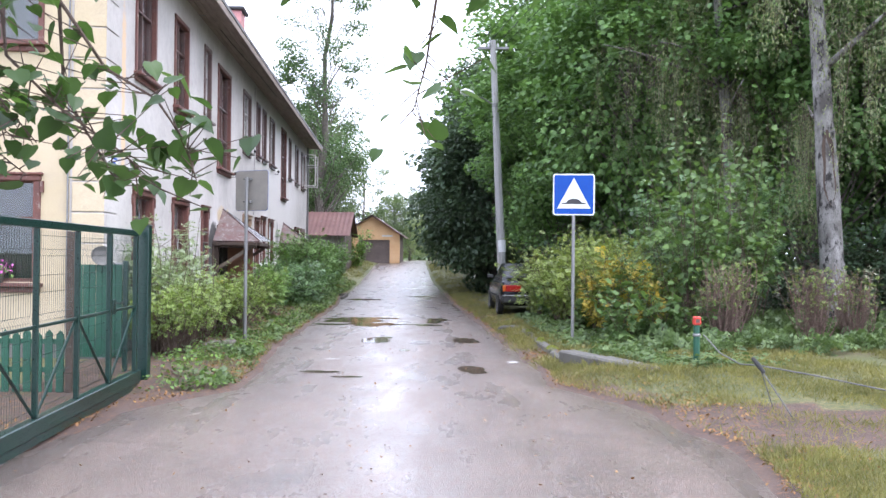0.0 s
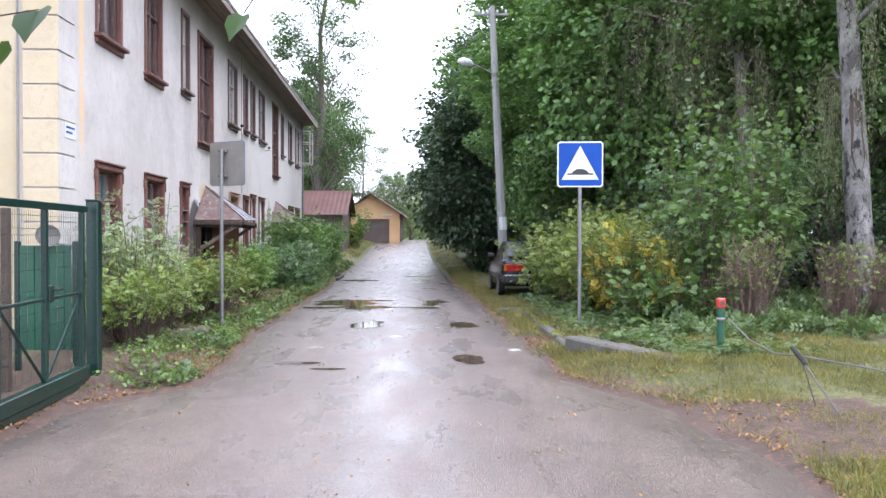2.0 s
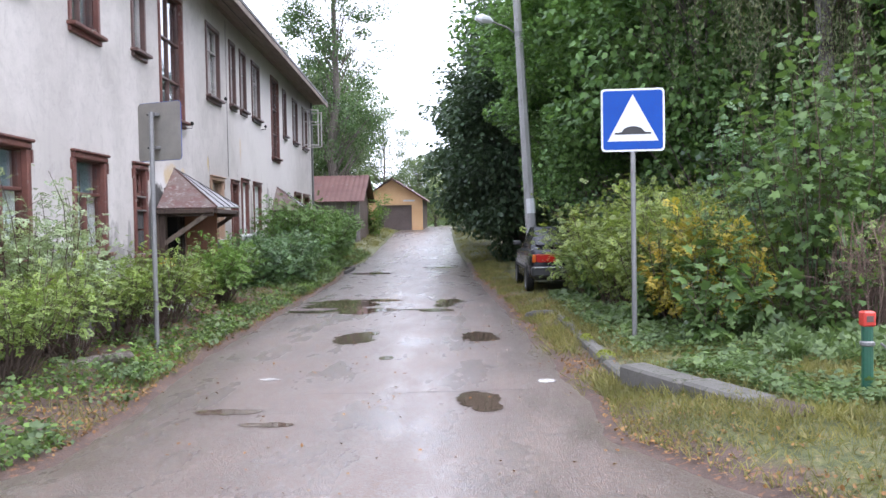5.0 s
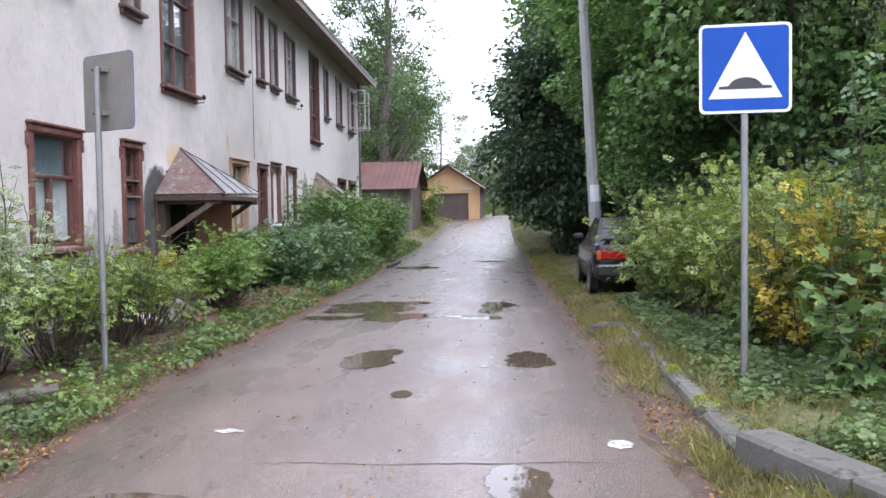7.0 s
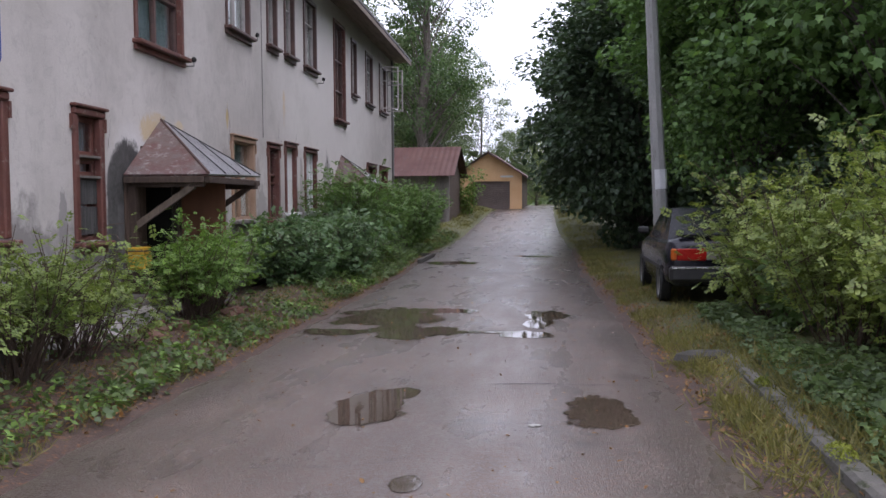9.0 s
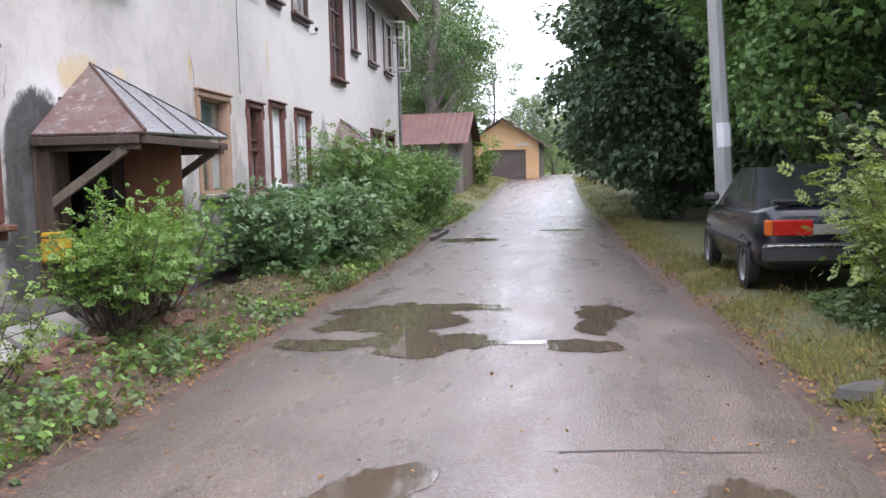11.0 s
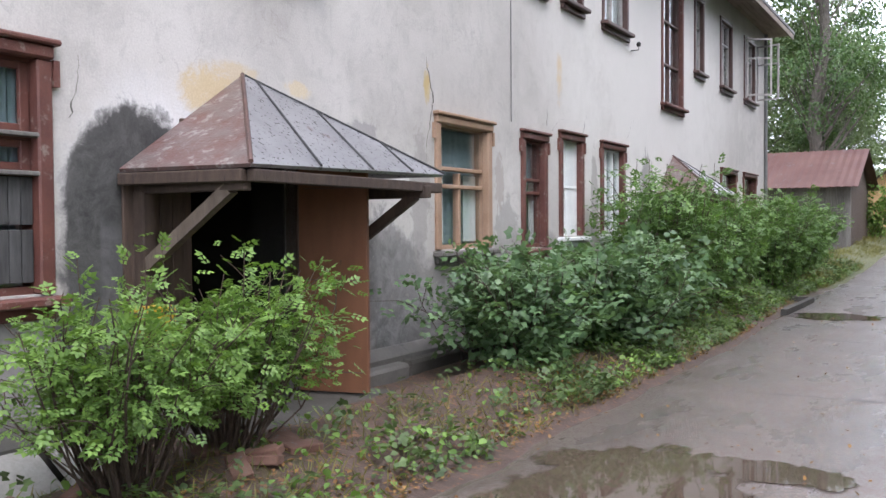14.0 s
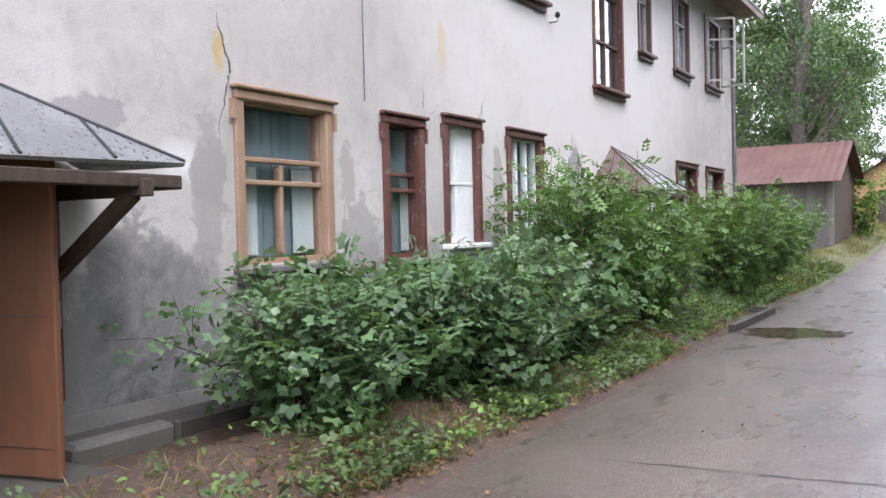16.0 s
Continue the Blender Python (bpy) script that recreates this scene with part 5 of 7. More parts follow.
def stand(ob, x, y, turn=0.0, scale=1.0, dz=0.0):
    ob.matrix_basis = pose(x, y, ground_at(x, y) + dz, 0, 0, turn) @ Matrix.Diagonal((scale, scale, scale, 1))
    return ob


def again(ob, x, y, turn=0.0, scale=1.0, label=""):
    c = copy_thing(ob, pose(x, y, ground_at(x, y), 0, 0, turn))
    c.matrix_basis = pose(x, y, ground_at(x, y), 0, 0, turn) @ Matrix.Diagonal((scale, scale, scale, 1))
    return tagged(c, label)


# trees on the right-hand side of the lane
maple = make_tree("maple_tree", "tall broad maple with dense bright green leaves", 13.5, 3.9, 2.2, 0.2, 135, 300, 0.175, "l_maple", 3, T_LOBED)
stand(maple, 6.2, 26.5)
again(maple, 5.0, 33.0, 100, 1.0, "dense green maple leaning over the parked car")
again(maple, 9.3, 22.5, 200, 0.95)
again(maple, 3.9, 30.2, 290, 0.62, "young maple beside the concrete pole")
cherry = make_tree("bird_cherry_tree", "dark bushy tree leafy down to the ground", 9.6, 3.3, 0.3, 0.16, 150, 260, 0.19, "l_dark", 5, T_OVAL, clump_r=0.17)
stand(cherry, 2.2, 39.8)
again(cherry, 2.4, 45.0, 130, 1.08)
again(cherry, 6.3, 37.0, 250, 1.15)
again(cherry, 2.2, 51.0, 60, 0.9)
alder = make_tree("alder_tree", "tall shaded tree with dull green leaves", 16.5, 4.6, 1.4, 0.24, 150, 240, 0.21, "l_mid", 8, T_SIMPLE)
stand(alder, 12.5, 27.0)
for x, y, a, s in ((11.2, 33.5, 40, 1.0), (8.2, 31.5, 90, 0.8), (16.5, 24.0, 140, 0.9), (14.8, 19.0, 190, 0.85), (19.5, 30, 220, 1.1), (8.5, 42.0, 260, 1.0), (15.5, 38, 300, 1.1), (21, 20, 20, 0.95), (7.0, 52, 75, 0.95), (26, 25, 10, 1.0), (12, 50, 330, 1.1)):
    again(alder, x, y, a, s)
# dark undergrowth closes the wood near the ground
under = make_shrub("elder_bush", "dark leafy undergrowth bush beneath the trees", 2.6, 1.7, 26, 3600, 0.13, "l_dark", 21, T_SIMPLE, 0.05, group="undergrowth bushes")
stand(under, 7.2, 21.5)
for x, y, a, s in ((9.8, 20.4, 50, 1.0), (5.3, 22.6, 120, 1.0), (12.2, 21.6, 200, 1.15), (14.6, 22.5, 300, 1.2), (4.5, 26.6, 20, 1.0), (7.6, 25.0, 70, 1.1), (10.2, 25.5, 140, 1.25), (17.5, 21.0, 250, 1.1), (4.6, 36.2, 10, 1.0), (11.0, 17.6, 170, 0.8), (13.5, 17.2, 220, 0.9)):
    again(under, x, y, a, s)


def weeping_birch(x, y, height, seed, strands, trunk_r, lean, label, scar=False):
    """A birch with black-scarred pale bark and long hanging strands of small leaves."""
    rng = np.random.default_rng(seed)
    tree = thing("weeping_birch", pose(x, y, ground_at(x, y)), label, "tree", "birches")
    tp = [(lean[0] * t + 0.06 * math.sin(5 * t), lean[1] * t + 0.05 * math.sin(7 * t), -0.25 + (height + 0.25) * t) for t in np.linspace(0, 1, 14)]
    part("trunk", Geo().tube(tp, [trunk_r * (1.35 if i == 0 else 1) * (1 - 0.8 * i / 13) * (1 + 0.06 * math.sin(i * 2.3)) for i in range(14)], 14), M["birch"], tree, smooth=True)
    if scar:
        # an old frost cleft, dark and lens-shaped, in the side towards the lane
        n, vs = 14, []
        for i in range(n + 1):
            u = i / n
            z = 2.5 + 1.5 * u
            t = (z + 0.25) / (height + 0.25)
            cx, cy = lean[0] * t + 0.06 * math.sin(5 * t), lean[1] * t + 0.05 * math.sin(7 * t)
            w = 0.13 * math.sin(math.pi * u) ** 0.7 * (1 + 0.25 * math.sin(9 * u)) + 0.004
            rad = trunk_r * (1 - 0.8 * t) + 0.012
            for e in (-1, -0.4, 0.4, 1):
                a = math.radians(258) + e * w / rad
                vs.append((cx + rad * (1 if abs(e) == 1 else 0.93) * math.cos(a), cy + rad * (1 if abs(e) == 1 else 0.93) * math.sin(a), z))
        part("bark_cleft", Geo().add(vs, [(i * 4 + k, i * 4 + k + 1, i * 4 + k + 5, i * 4 + k + 4) for i in range(n) for k in range(3)]), M["brown_wood"], tree, "dark open cleft in the bark", smooth=True)
    pos, tw = [], Geo()
    for k in range(11):
        t = rng.uniform(0.42, 0.97)
        i = int(t * 13)
        a = np.array(tp[i])
        ang = rng.uniform(0, 6.28)
        r = rng.uniform(1.6, 3.6) * (1.15 - t * 0.6)
        e = a + np.array((r * math.cos(ang), r * math.sin(ang), rng.uniform(0.6, 1.8)))
        limb = bent(a, e, rng, 0.12, 6)
        part("limb", Geo().tube(limb, [trunk_r * 0.3, trunk_r * 0.24, trunk_r * 0.18, trunk_r * 0.12, trunk_r * 0.07, 0.012], 6), M["birch"], tree, smooth=True)
        L = np.array(limb)
        for s in range(strands // 11):
            u = rng.uniform(0.25, 1.0) * 5
            j = min(int(u), 4)
            p = L[j] + (L[j + 1] - L[j]) * (u - j) + rng.normal(size=3) * np.array((0.28, 0.28, 0.1))
            ln = min(rng.uniform(0.9, 3.4), p[2] - 1.6)
            if ln < 0.3:
                continue
            sway = rng.normal(size=2) * 0.09
            m = int(ln / 0.035)
            z = np.linspace(0, 1, m)
            q = np.stack([p[0] + sway[0] * z * ln + 0.08 * np.sin(z * ln * 2 + s) + 0.055 * rng.normal(size=m), p[1] + sway[1] * z * ln + 0.055 * rng.normal(size=m), p[2] - ln * z + 0.03 * rng.normal(size=m)], 1)
            pos.append(q)
            tw.tube([tuple(L[j]), tuple(p), (p[0] + sway[0] * ln, p[1] + sway[1] * ln, p[2] - ln)], [0.005, 0.004, 0.002], 3, False)
    tagged(part("branchwork", tw, M["stem"], tree), kind="stuff")
    part("crown", foliage("crown", np.concatenate(pos), 0.075, T_NARROW, M["l_birch"], rng, droop=0.7), None, tree)
    return tree


weeping_birch(7.75, 17.6, 11.5, 31, 470, 0.27, (-0.75, 0.2), "old birch with dark scarred bark and hanging branches", True)
weeping_birch(7.2, 21.8, 12.5, 32, 300, 0.2, (-0.9, 0.0), "leaning birch with thin hanging branches")

# roadside shrubs on the right
yel = make_shrub("spirea_shrub", "yellowing spirea shrub beside the kerb", 1.75, 0.95, 38, 2700, 0.13, "l_yellow", 41, T_SPRAY, 0.25, group="roadside shrubs")
stand(yel, 3.0, 17.4)
for x, y, a, s in ((2.75, 19.2, 70, 0.98), (3.9, 18.4, 130, 1.1), (2.6, 21.2, 210, 1.0), (3.6, 16.3, 260, 0.9), (4.0, 20.6, 300, 1.15), (3.3, 22.6, 25, 0.95), (2.65, 22.3, 170, 0.85)):
    again(yel, x, y, a, s)
sap = make_shrub("maple_saplings", "thicket of tall thin maple saplings with broad leaves", 4.0, 0.95, 24, 1500, 0.13, "l_sapling", 43, T_LOBED, 0.26)
stand(sap, 4.35, 15.6)
again(sap, 5.6, 16.9, 80, 1.0, "thicket of saplings at the edge of the wood")
again(sap, 3.3, 15.4, 160, 0.42, "low broad-leaved maple seedlings by the signpost")
seedling = make_shrub("maple_seedling", "young maple with large bright lobed leaves", 0.95, 0.42, 7, 240, 0.13, "l_sapling", 46, T_LOBED, 0.15, group="maple seedlings")
stand(seedling, 2.85, 14.5)
for x, y, a, s in ((3.5, 14.7, 60, 1.1), (3.05, 15.6, 150, 1.25), (4.1, 14.4, 210, 0.9), (2.6, 16.6, 300, 0.9), (2.45, 20.3, 20, 1.0)):
    again(seedling, x, y, a, s)
autumn = make_shrub("autumn_shrub", "thin shrub turning yellow and orange behind the signpost", 1.5, 0.5, 14, 620, 0.15, "l_autumn", 47, T_SPRAY, 0.2)
stand(autumn, 2.95, 16.1)
again(autumn, 3.4, 15.3, 140, 0.85)
dogwood = make_shrub("dogwood_shrub", "tall shrub with pale silvery leaves under the trees", 3.0, 1.1, 22, 1500, 0.17, "l_blue", 44, T_SPRAY_WIDE, 0.3)
stand(dogwood, 4.4, 17.4)
again(dogwood, 6.2, 18.6, 90, 1.15)
clip = make_shrub("clipped_hedge_shrub", "clipped hedge shrub with bare brown stems and sparse leafy top", 1.45, 0.5, 96, 950, 0.085, "l_hedge", 45, T_SPRAY, 0.66, group="clipped hedge shrubs", stem="stem_brown")
stand(clip, 4.55, 14.5)
for x, y, a, s in ((6.2, 15.0, 80, 0.95), (6.95, 15.1, 170, 0.9), (8.4, 15.3, 230, 1.0), (9.6, 15.6, 290, 1.0)):
    again(clip, x, y, a, s)

# hedge and bushes between the lane and the house
hedge = make_shrub("hedge_shrub", "unclipped leafy hedge shrub with brown stems", 1.3, 0.72, 56, 2100, 0.125, "l_hedge", 51, T_SPRAY, 0.52, group="hedge shrubs by the house")
stand(hedge, -3.85, 12.9, 0, 0.84)
for x, y, a, s in ((-4.35, 13.6, 50, 0.8), (-3.95, 14.4, 120, 0.84), (-4.0, 15.9, 200, 0.88), (-4.05, 17.1, 310, 0.92), (-4.15, 18.1, 30, 0.82)):
    again(hedge, x, y, a, s)
currant = make_shrub("currant_bush", "bright green bush with brown stems near the porch", 1.22, 0.66, 70, 3300, 0.125, "l_fresh", 52, T_SPRAY, 0.45, group="bushes before the porch", shoots=2)
stand(currant, -4.15, 20.65, 0, 0.82)
again(currant, -4.4, 21.6, 90, 0.86, "bushy shrub with many dark upright stems")
thin = make_shrub("thin_shrub", "sparse twiggy shrub with few small leaves", 0.95, 0.55, 9, 230, 0.12, "l_hedge", 57, T_SPRAY, 0.2)
stand(thin, -4.45, 18.1)
again(thin, -4.05, 18.8, 120, 0.8)
pale = make_shrub("pale_shrub", "thin pale grey-green shrub by the house wall", 2.25, 0.75, 26, 1700, 0.13, "l_pale", 53, T_SPRAY, 0.3)
stand(pale, -4.75, 14.9)
again(pale, -4.9, 16.1, 140, 0.9)
bigleaf = make_shrub("hydrangea_bush", "broad bush with large dark blue-green leaves", 1.2, 0.98, 44, 1500, 0.225, "l_blue", 54, T_SPRAY_WIDE, 0.04, group="bushes under the windows")
stand(bigleaf, -4.55, 25.6, 0, 0.88)
for x, y, a, s in ((-4.7, 26.7, 60, 0.92), (-4.5, 27.6, 140, 0.9), (-4.8, 28.5, 220, 0.95), (-4.6, 29.6, 310, 1.0), (-4.95, 27.4, 15, 0.85)):
    again(bigleaf, x, y, a, s)
ash = make_shrub("ash_bush", "tall fresh green bush with feathery leaves", 2.25, 1.0, 46, 2600, 0.175, "l_ash", 55, T_SPRAY, 0.1, group="tall bushes by the house")
stand(ash, -4.85, 30.9)
for x, y, a, s in ((-4.75, 32.3, 60, 0.88), (-5.0, 33.9, 140, 0.8), (-5.0, 37.4, 200, 0.9), (-5.2, 39.4, 320, 0.92), (-5.3, 41.5, 20, 0.9), (-5.6, 43.6, 110, 0.85), (-5.9, 46.6, 200, 0.8)):
    again(ash, x, y, a, s)

# trees beyond the house and behind the garage
poplar = make_tree("poplar_tree", "tall old tree with a thin airy crown", 25.0, 3.3, 3.0, 0.33, 125, 210, 0.165, "l_mid", 61, T_SIMPLE, lean=(0.8, 0), limbs_n=18)
stand(poplar, -8.4, 60.0)
lime = make_tree("lime_tree", "round green tree behind the sheds", 13.0, 4.4, 1.8, 0.25, 110, 170, 0.22, "l_far", 62, T_SIMPLE)
stand(lime, -13.0, 62.0)
for x, y, a, s in ((-4.6, 84.0, 40, 0.5), (-17.5, 70, 100, 1.1), (-1.0, 92, 220, 0.5), (-14, 84, 300, 1.1), (-23, 64, 10, 1.1)):
    again(lime, x, y, a, s)
aspen = make_tree("aspen_tree", "slender airy aspen with loose small leaves behind the shed", 11.5, 2.9, 2.2, 0.15, 90, 130, 0.16, "l_far", 65, T_SIMPLE, clump_r=0.15, limbs_n=14)
stand(aspen, -7.9, 64.5, 0, 0.78)
for x, y, a, s in ((-6.9, 77.0, 250, 0.85), (-9.8, 71.0, 120, 1.1), (-11.0, 80.0, 30, 1.2)):
    again(aspen, x, y, a, s)
willow = make_tree("willow_tree", "light green willow with fine leaves", 7.5, 3.0, 0.4, 0.14, 90, 170, 0.17, "l_willow", 63, T_NARROW)
stand(willow, -1.2, 77.0, 0, 0.55)
for x, y, a, s in ((0.8, 66.0, 60, 0.9), (1.5, 58.5, 150, 0.8), (-3.2, 86, 210, 0.9), (3.5, 72, 300, 1.1)):
    again(willow, x, y, a, s)
vine = make_shrub("wild_vine_bush", "bright green bush against the shed", 2.4, 0.8, 20, 1300, 0.16, "l_fresh", 64, T_SIMPLE, 0.05)
stand(vine, -5.6, 57.5)

# far woods close the view
rng = np.random.default_rng(70)
pos = []
for k in range(330):
    a = rng.uniform(-0.75, 0.75)
    d = rng.uniform(100, 150)
    h = rng.uniform(8, 15) * (0.5 if abs(a + 0.03) < 0.12 else 1)
    c = np.array((d * math.sin(a), d * math.cos(a), h * 0.55))
    pos.append(c + rng.normal(size=(130, 3)) * np.array((3.2, 3.2, h * 0.27)))
pos = np.concatenate(pos)
pos[:, 2] = np.clip(pos[:, 2], 0.6, 18)
tagged(part("far_woods", foliage("far_woods", pos, 0.85, T_SIMPLE, M["l_far"], rng), None), "hazy green woods in the distance", "woods", kind="stuff")


def linden_near_camera():
    """An old linden beside the start of the walk; its lowest twigs hang into the view."""
    rng = np.random.default_rng(81)
    tree = thing("linden_tree", pose(-2.9, -1.2, 0), "linden tree whose low leafy twigs hang over the lane", "tree")
    part("trunk", Geo().tube([(0, 0, -0.3), (0.05, 0.05, 1.5), (0.1, 0.1, 3.2), (0.15, 0.2, 6.0), (0.1, 0.2, 8.5)], [0.26, 0.2, 0.17, 0.12, 0.03], 12), M["bark"], tree, smooth=True)
    o = np.array((-2.9, -1.2, 0))

    def limb(pts, r0, r1):
        P = [tuple(np.array(p) - o) for p in pts]
        part("limb", Geo().tube(P, list(np.linspace(r0, r1, len(P))), 6), M["bark"], tree, smooth=True)

    start = (-2.8, -1.1, 3.1)
    runs = []
    limb([start, (-2.3, 1.0, 3.0), (-1.75, 2.6, 2.75), (-1.3, 3.0, 2.5)], 0.05, 0.009)
    runs.append(([(-1.3, 3.0, 2.5), (-1.14, 3.0, 2.27), (-0.97, 3.0, 2.17), (-0.86, 2.98, 2.02), (-0.82, 2.95, 1.9)], 24))
    runs.append(([(-1.5, 3.0, 2.55), (-1.45, 2.95, 2.3), (-1.25, 2.9, 2.12), (-1.05, 2.9, 1.98), (-0.92, 2.9, 1.86)], 26))
    runs.append(([(-1.75, 2.6, 2.75), (-1.62, 2.75, 2.45), (-1.5, 2.8, 2.25), (-1.3, 2.85, 2.0)], 26))
    runs.append(([(-1.75, 2.6, 2.75), (-1.75, 2.9, 2.4), (-1.62, 3.0, 2.2), (-1.5, 3.1, 2.05)], 24))
    runs.append(([(-1.75, 2.6, 2.75), (-1.45, 2.75, 2.55), (-1.3, 2.8, 2.45)], 30))
    runs.append(([(-1.3, 3.0, 2.5), (-1.3, 3.05, 2.2), (-1.2, 3.1, 2.0), (-1.12, 3.1, 1.88)], 18))
    runs.append(([(-1.62, 2.9, 2.6), (-1.7, 3.0, 2.25), (-1.6, 3.05, 2.05), (-1.45, 3.1, 1.92)], 22))
    limb([start, (-1.6, 0.6, 3.35), (-0.6, 1.9, 3.25), (0.1, 2.6, 3.0)], 0.05, 0.012)
    runs.append(([(-0.1, 2.4, 3.05), (-0.02, 2.75, 2.5), (-0.06, 2.8, 2.25), (-0.1, 2.8, 2.1)], 13))
    runs.append(([(-0.35, 2.1, 3.15), (-0.5, 2.7, 2.6), (-0.55, 2.8, 2.45)], 12))
    runs.append(([(0.1, 2.6, 3.0), (0.3, 2.8, 2.6), (0.35, 2.85, 2.5)], 14))
    twigs, pos = Geo(), []
    for pts, n in runs:
        P = np.array(pts) - o
        twigs.tube([tuple(p) for p in P], list(np.linspace(0.007, 0.002, len(P))), 5, False)
        for k in range(int(n * 1.9)):
            t = rng.uniform(0.1, 1) * (len(P) - 1)
            i = min(int(t), len(P) - 2)
            p = P[i] + (P[i + 1] - P[i]) * (t - i)
            q = p + rng.normal(size=3) * np.array((0.085, 0.12, 0.06))
            twigs.tube([tuple(p), tuple(q)], [0.003, 0.0015], 3, False)
            pos.append(q)
    tagged(part("branchwork", twigs, M["stem"], tree), kind="stuff")
    part("leaves", foliage("leaves", np.array(pos), 0.078, T_HEART, M["l_linden"], rng, droop=0.3, flat=0.7), None, tree)
    crown = np.concatenate([np.array((0.1, 0.1, 7.2)) + rng.normal(size=3) * np.array((2.2, 1.2, 1.1)) + rng.normal(size=(90, 3)) * 0.5 for k in range(50)])
    crown = crown[(crown[:, 2] > 5.2) & (crown[:, 1] < 1.6)]
    part("crown", foliage("crown", crown, 0.1, T_SIMPLE, M["l_linden"], rng), None, tree)


linden_near_camera()


# low growth along the verges
def scatter(name, label, category, n, pick, size, template, material, seed, droop=0.0, flat=0.5, up=0.0, lift=(0.02, 0.12)):
    rng = np.random.default_rng(seed)
    pos = []
    while len(pos) < n:
        x, y = pick(rng)
        if x is None:
            continue
        dens = noise.noise((x * 0.9, y * 0.9, seed)) + 0.35
        if rng.random() > dens * 1.4:
            continue
        pos.append((x, y, ground_at(x, y) + rng.uniform(*lift)))
    me = foliage(name, np.array(pos), size, template, M[material], rng, droop=droop, flat=flat)
    return tagged(new(name, me), label, category, kind="stuff")


def left_verge(rng):
    y = rng.uniform(10.6, 48)
    xl, _ = edges(y)
    if 23.2 < y < 24.5 and rng.random() < 0.85:
        return None, None
    return xl - abs(rng.normal()) * 0.5 - 0.08, y


def right_verge(rng):
    y = rng.uniform(11.5, 24)
    return along([(11, 2.7), (11.3, 2.66), (13.4, 1.86), (19, 1.62), (24, 1.7)], y) + 0.22 + abs(rng.normal()) * 0.8, y


def lawn(rng):
    x, y = rng.uniform(1.4, 9.5), rng.uniform(4.4, 14.8)
    _, xr = edges(y)
    if x < xr + 0.06 or (abs(y - 8.2 - 0.5 * math.sin(x * 0.5)) < 1.0 and rng.random() < 0.82):
        return None, None
    return x, y


def strip(rng):
    y = rng.uniform(13, 40)
    _, xr = edges(y)
    return xr + abs(rng.normal()) * 0.5 + 0.12, y


def kerb_side(rng):
    y = rng.uniform(10.8, 20)
    return along([(10.8, 2.75), (11.3, 2.66), (13.4, 1.86), (19, 1.62), (20, 1.62)], y) + rng.choice((-1, 1)) * (0.13 + abs(rng.normal()) * 0.16), y


def left_grass(rng):
    y = rng.uniform(11, 48)
    xl, _ = edges(y)
    return xl - abs(rng.normal()) * 0.7 - 0.04, y


def anywhere(rng):
    y = rng.uniform(4, 36)
    xl, xr = edges(y)
    u = rng.random()
    if u < 0.5:
        return xl - abs(rng.normal()) * 0.45, y
    if u < 0.94:
        return xr + abs(rng.normal()) * 0.5, y
    return rng.uniform(xl, xr), y


def far_verge(rng):
    y = rng.uniform(40, 66)
    xl, xr = edges(y)
    return (xl - 0.1 - abs(rng.normal()) * 1.6, y) if rng.random() < 0.7 else (xr + 0.1 + abs(rng.normal()), y)


def wood_floor(rng):
    x, y = rng.uniform(3.2, 15), rng.uniform(11.5, 22)
    if y < 13.2 + 1.6 * noise.noise((x * 0.7, 3.0, 0)) or x > 12 + 4 * noise.noise((y * 0.6, 8, 0)):
        return None, None
    return x, y


T_BLADE = (np.array([(-0.035, 0, 0), (0.035, 0, 0), (0.02, 0.6, 0.05), (0, 1, 0.18)]), np.array([(0, 1, 2), (0, 2, 3)]))
scatter("ground_ivy", "low broad-leaved weeds along the verge", "weeds", 5600, left_verge, 0.06, T_OVAL, "l_fresh", 91, 0.1, 0.7)
scatter("goutweed", "patches of low feathery weeds on the verge", "weeds", 3900, left_verge, 0.13, T_SPRAY_WIDE, "l_weed", 99, -0.05, 0.6)
scatter("creeping_weeds", "low leafy weeds around the kerb", "weeds", 6500, right_verge, 0.12, T_SPRAY_WIDE, "l_weed", 92, 0.1, 0.8)
scatter("lawn_grass", "short rough grass mixed with dry blades", "grass", 95000, lawn, 0.095, T_BLADE, "grass", 93, -0.75, 0.15, lift=(-0.01, 0.0))
scatter("verge_grass", "ragged grass on the lane's verge", "grass", 14000, strip, 0.12, T_BLADE, "grass", 94, -0.6, 0.2, lift=(-0.01, 0.0))
scatter("kerb_grass", "long tufts of straw-coloured grass along the kerb", "grass", 2400, kerb_side, 0.15, T_BLADE, "grass", 98, -0.5, 0.2, lift=(-0.01, 0.0))
scatter("house_side_grass", "ragged grass on the verge by the house", "grass", 9000, left_grass, 0.11, T_BLADE, "grass", 95, -0.6, 0.2, lift=(-0.01, 0.0))
scatter("far_grass", "long grass on the verges before the garage", "grass", 9000, far_verge, 0.2, T_BLADE, "grass", 101, -0.6, 0.2, lift=(-0.01, 0.0))
scatter("wood_floor_weeds", "tall weeds and grass at the wood's edge", "weeds", 9000, wood_floor, 0.2, T_SPRAY, "l_weed", 97, -0.35, 0.4, lift=(0.0, 0.2))
scatter("fallen_leaves", "scattered brown and yellow fallen leaves", "leaves", 11500, anywhere, 0.036, T_OVAL, "leaf_litter", 96, 0.0, 1.0, lift=(0.016, 0.024))


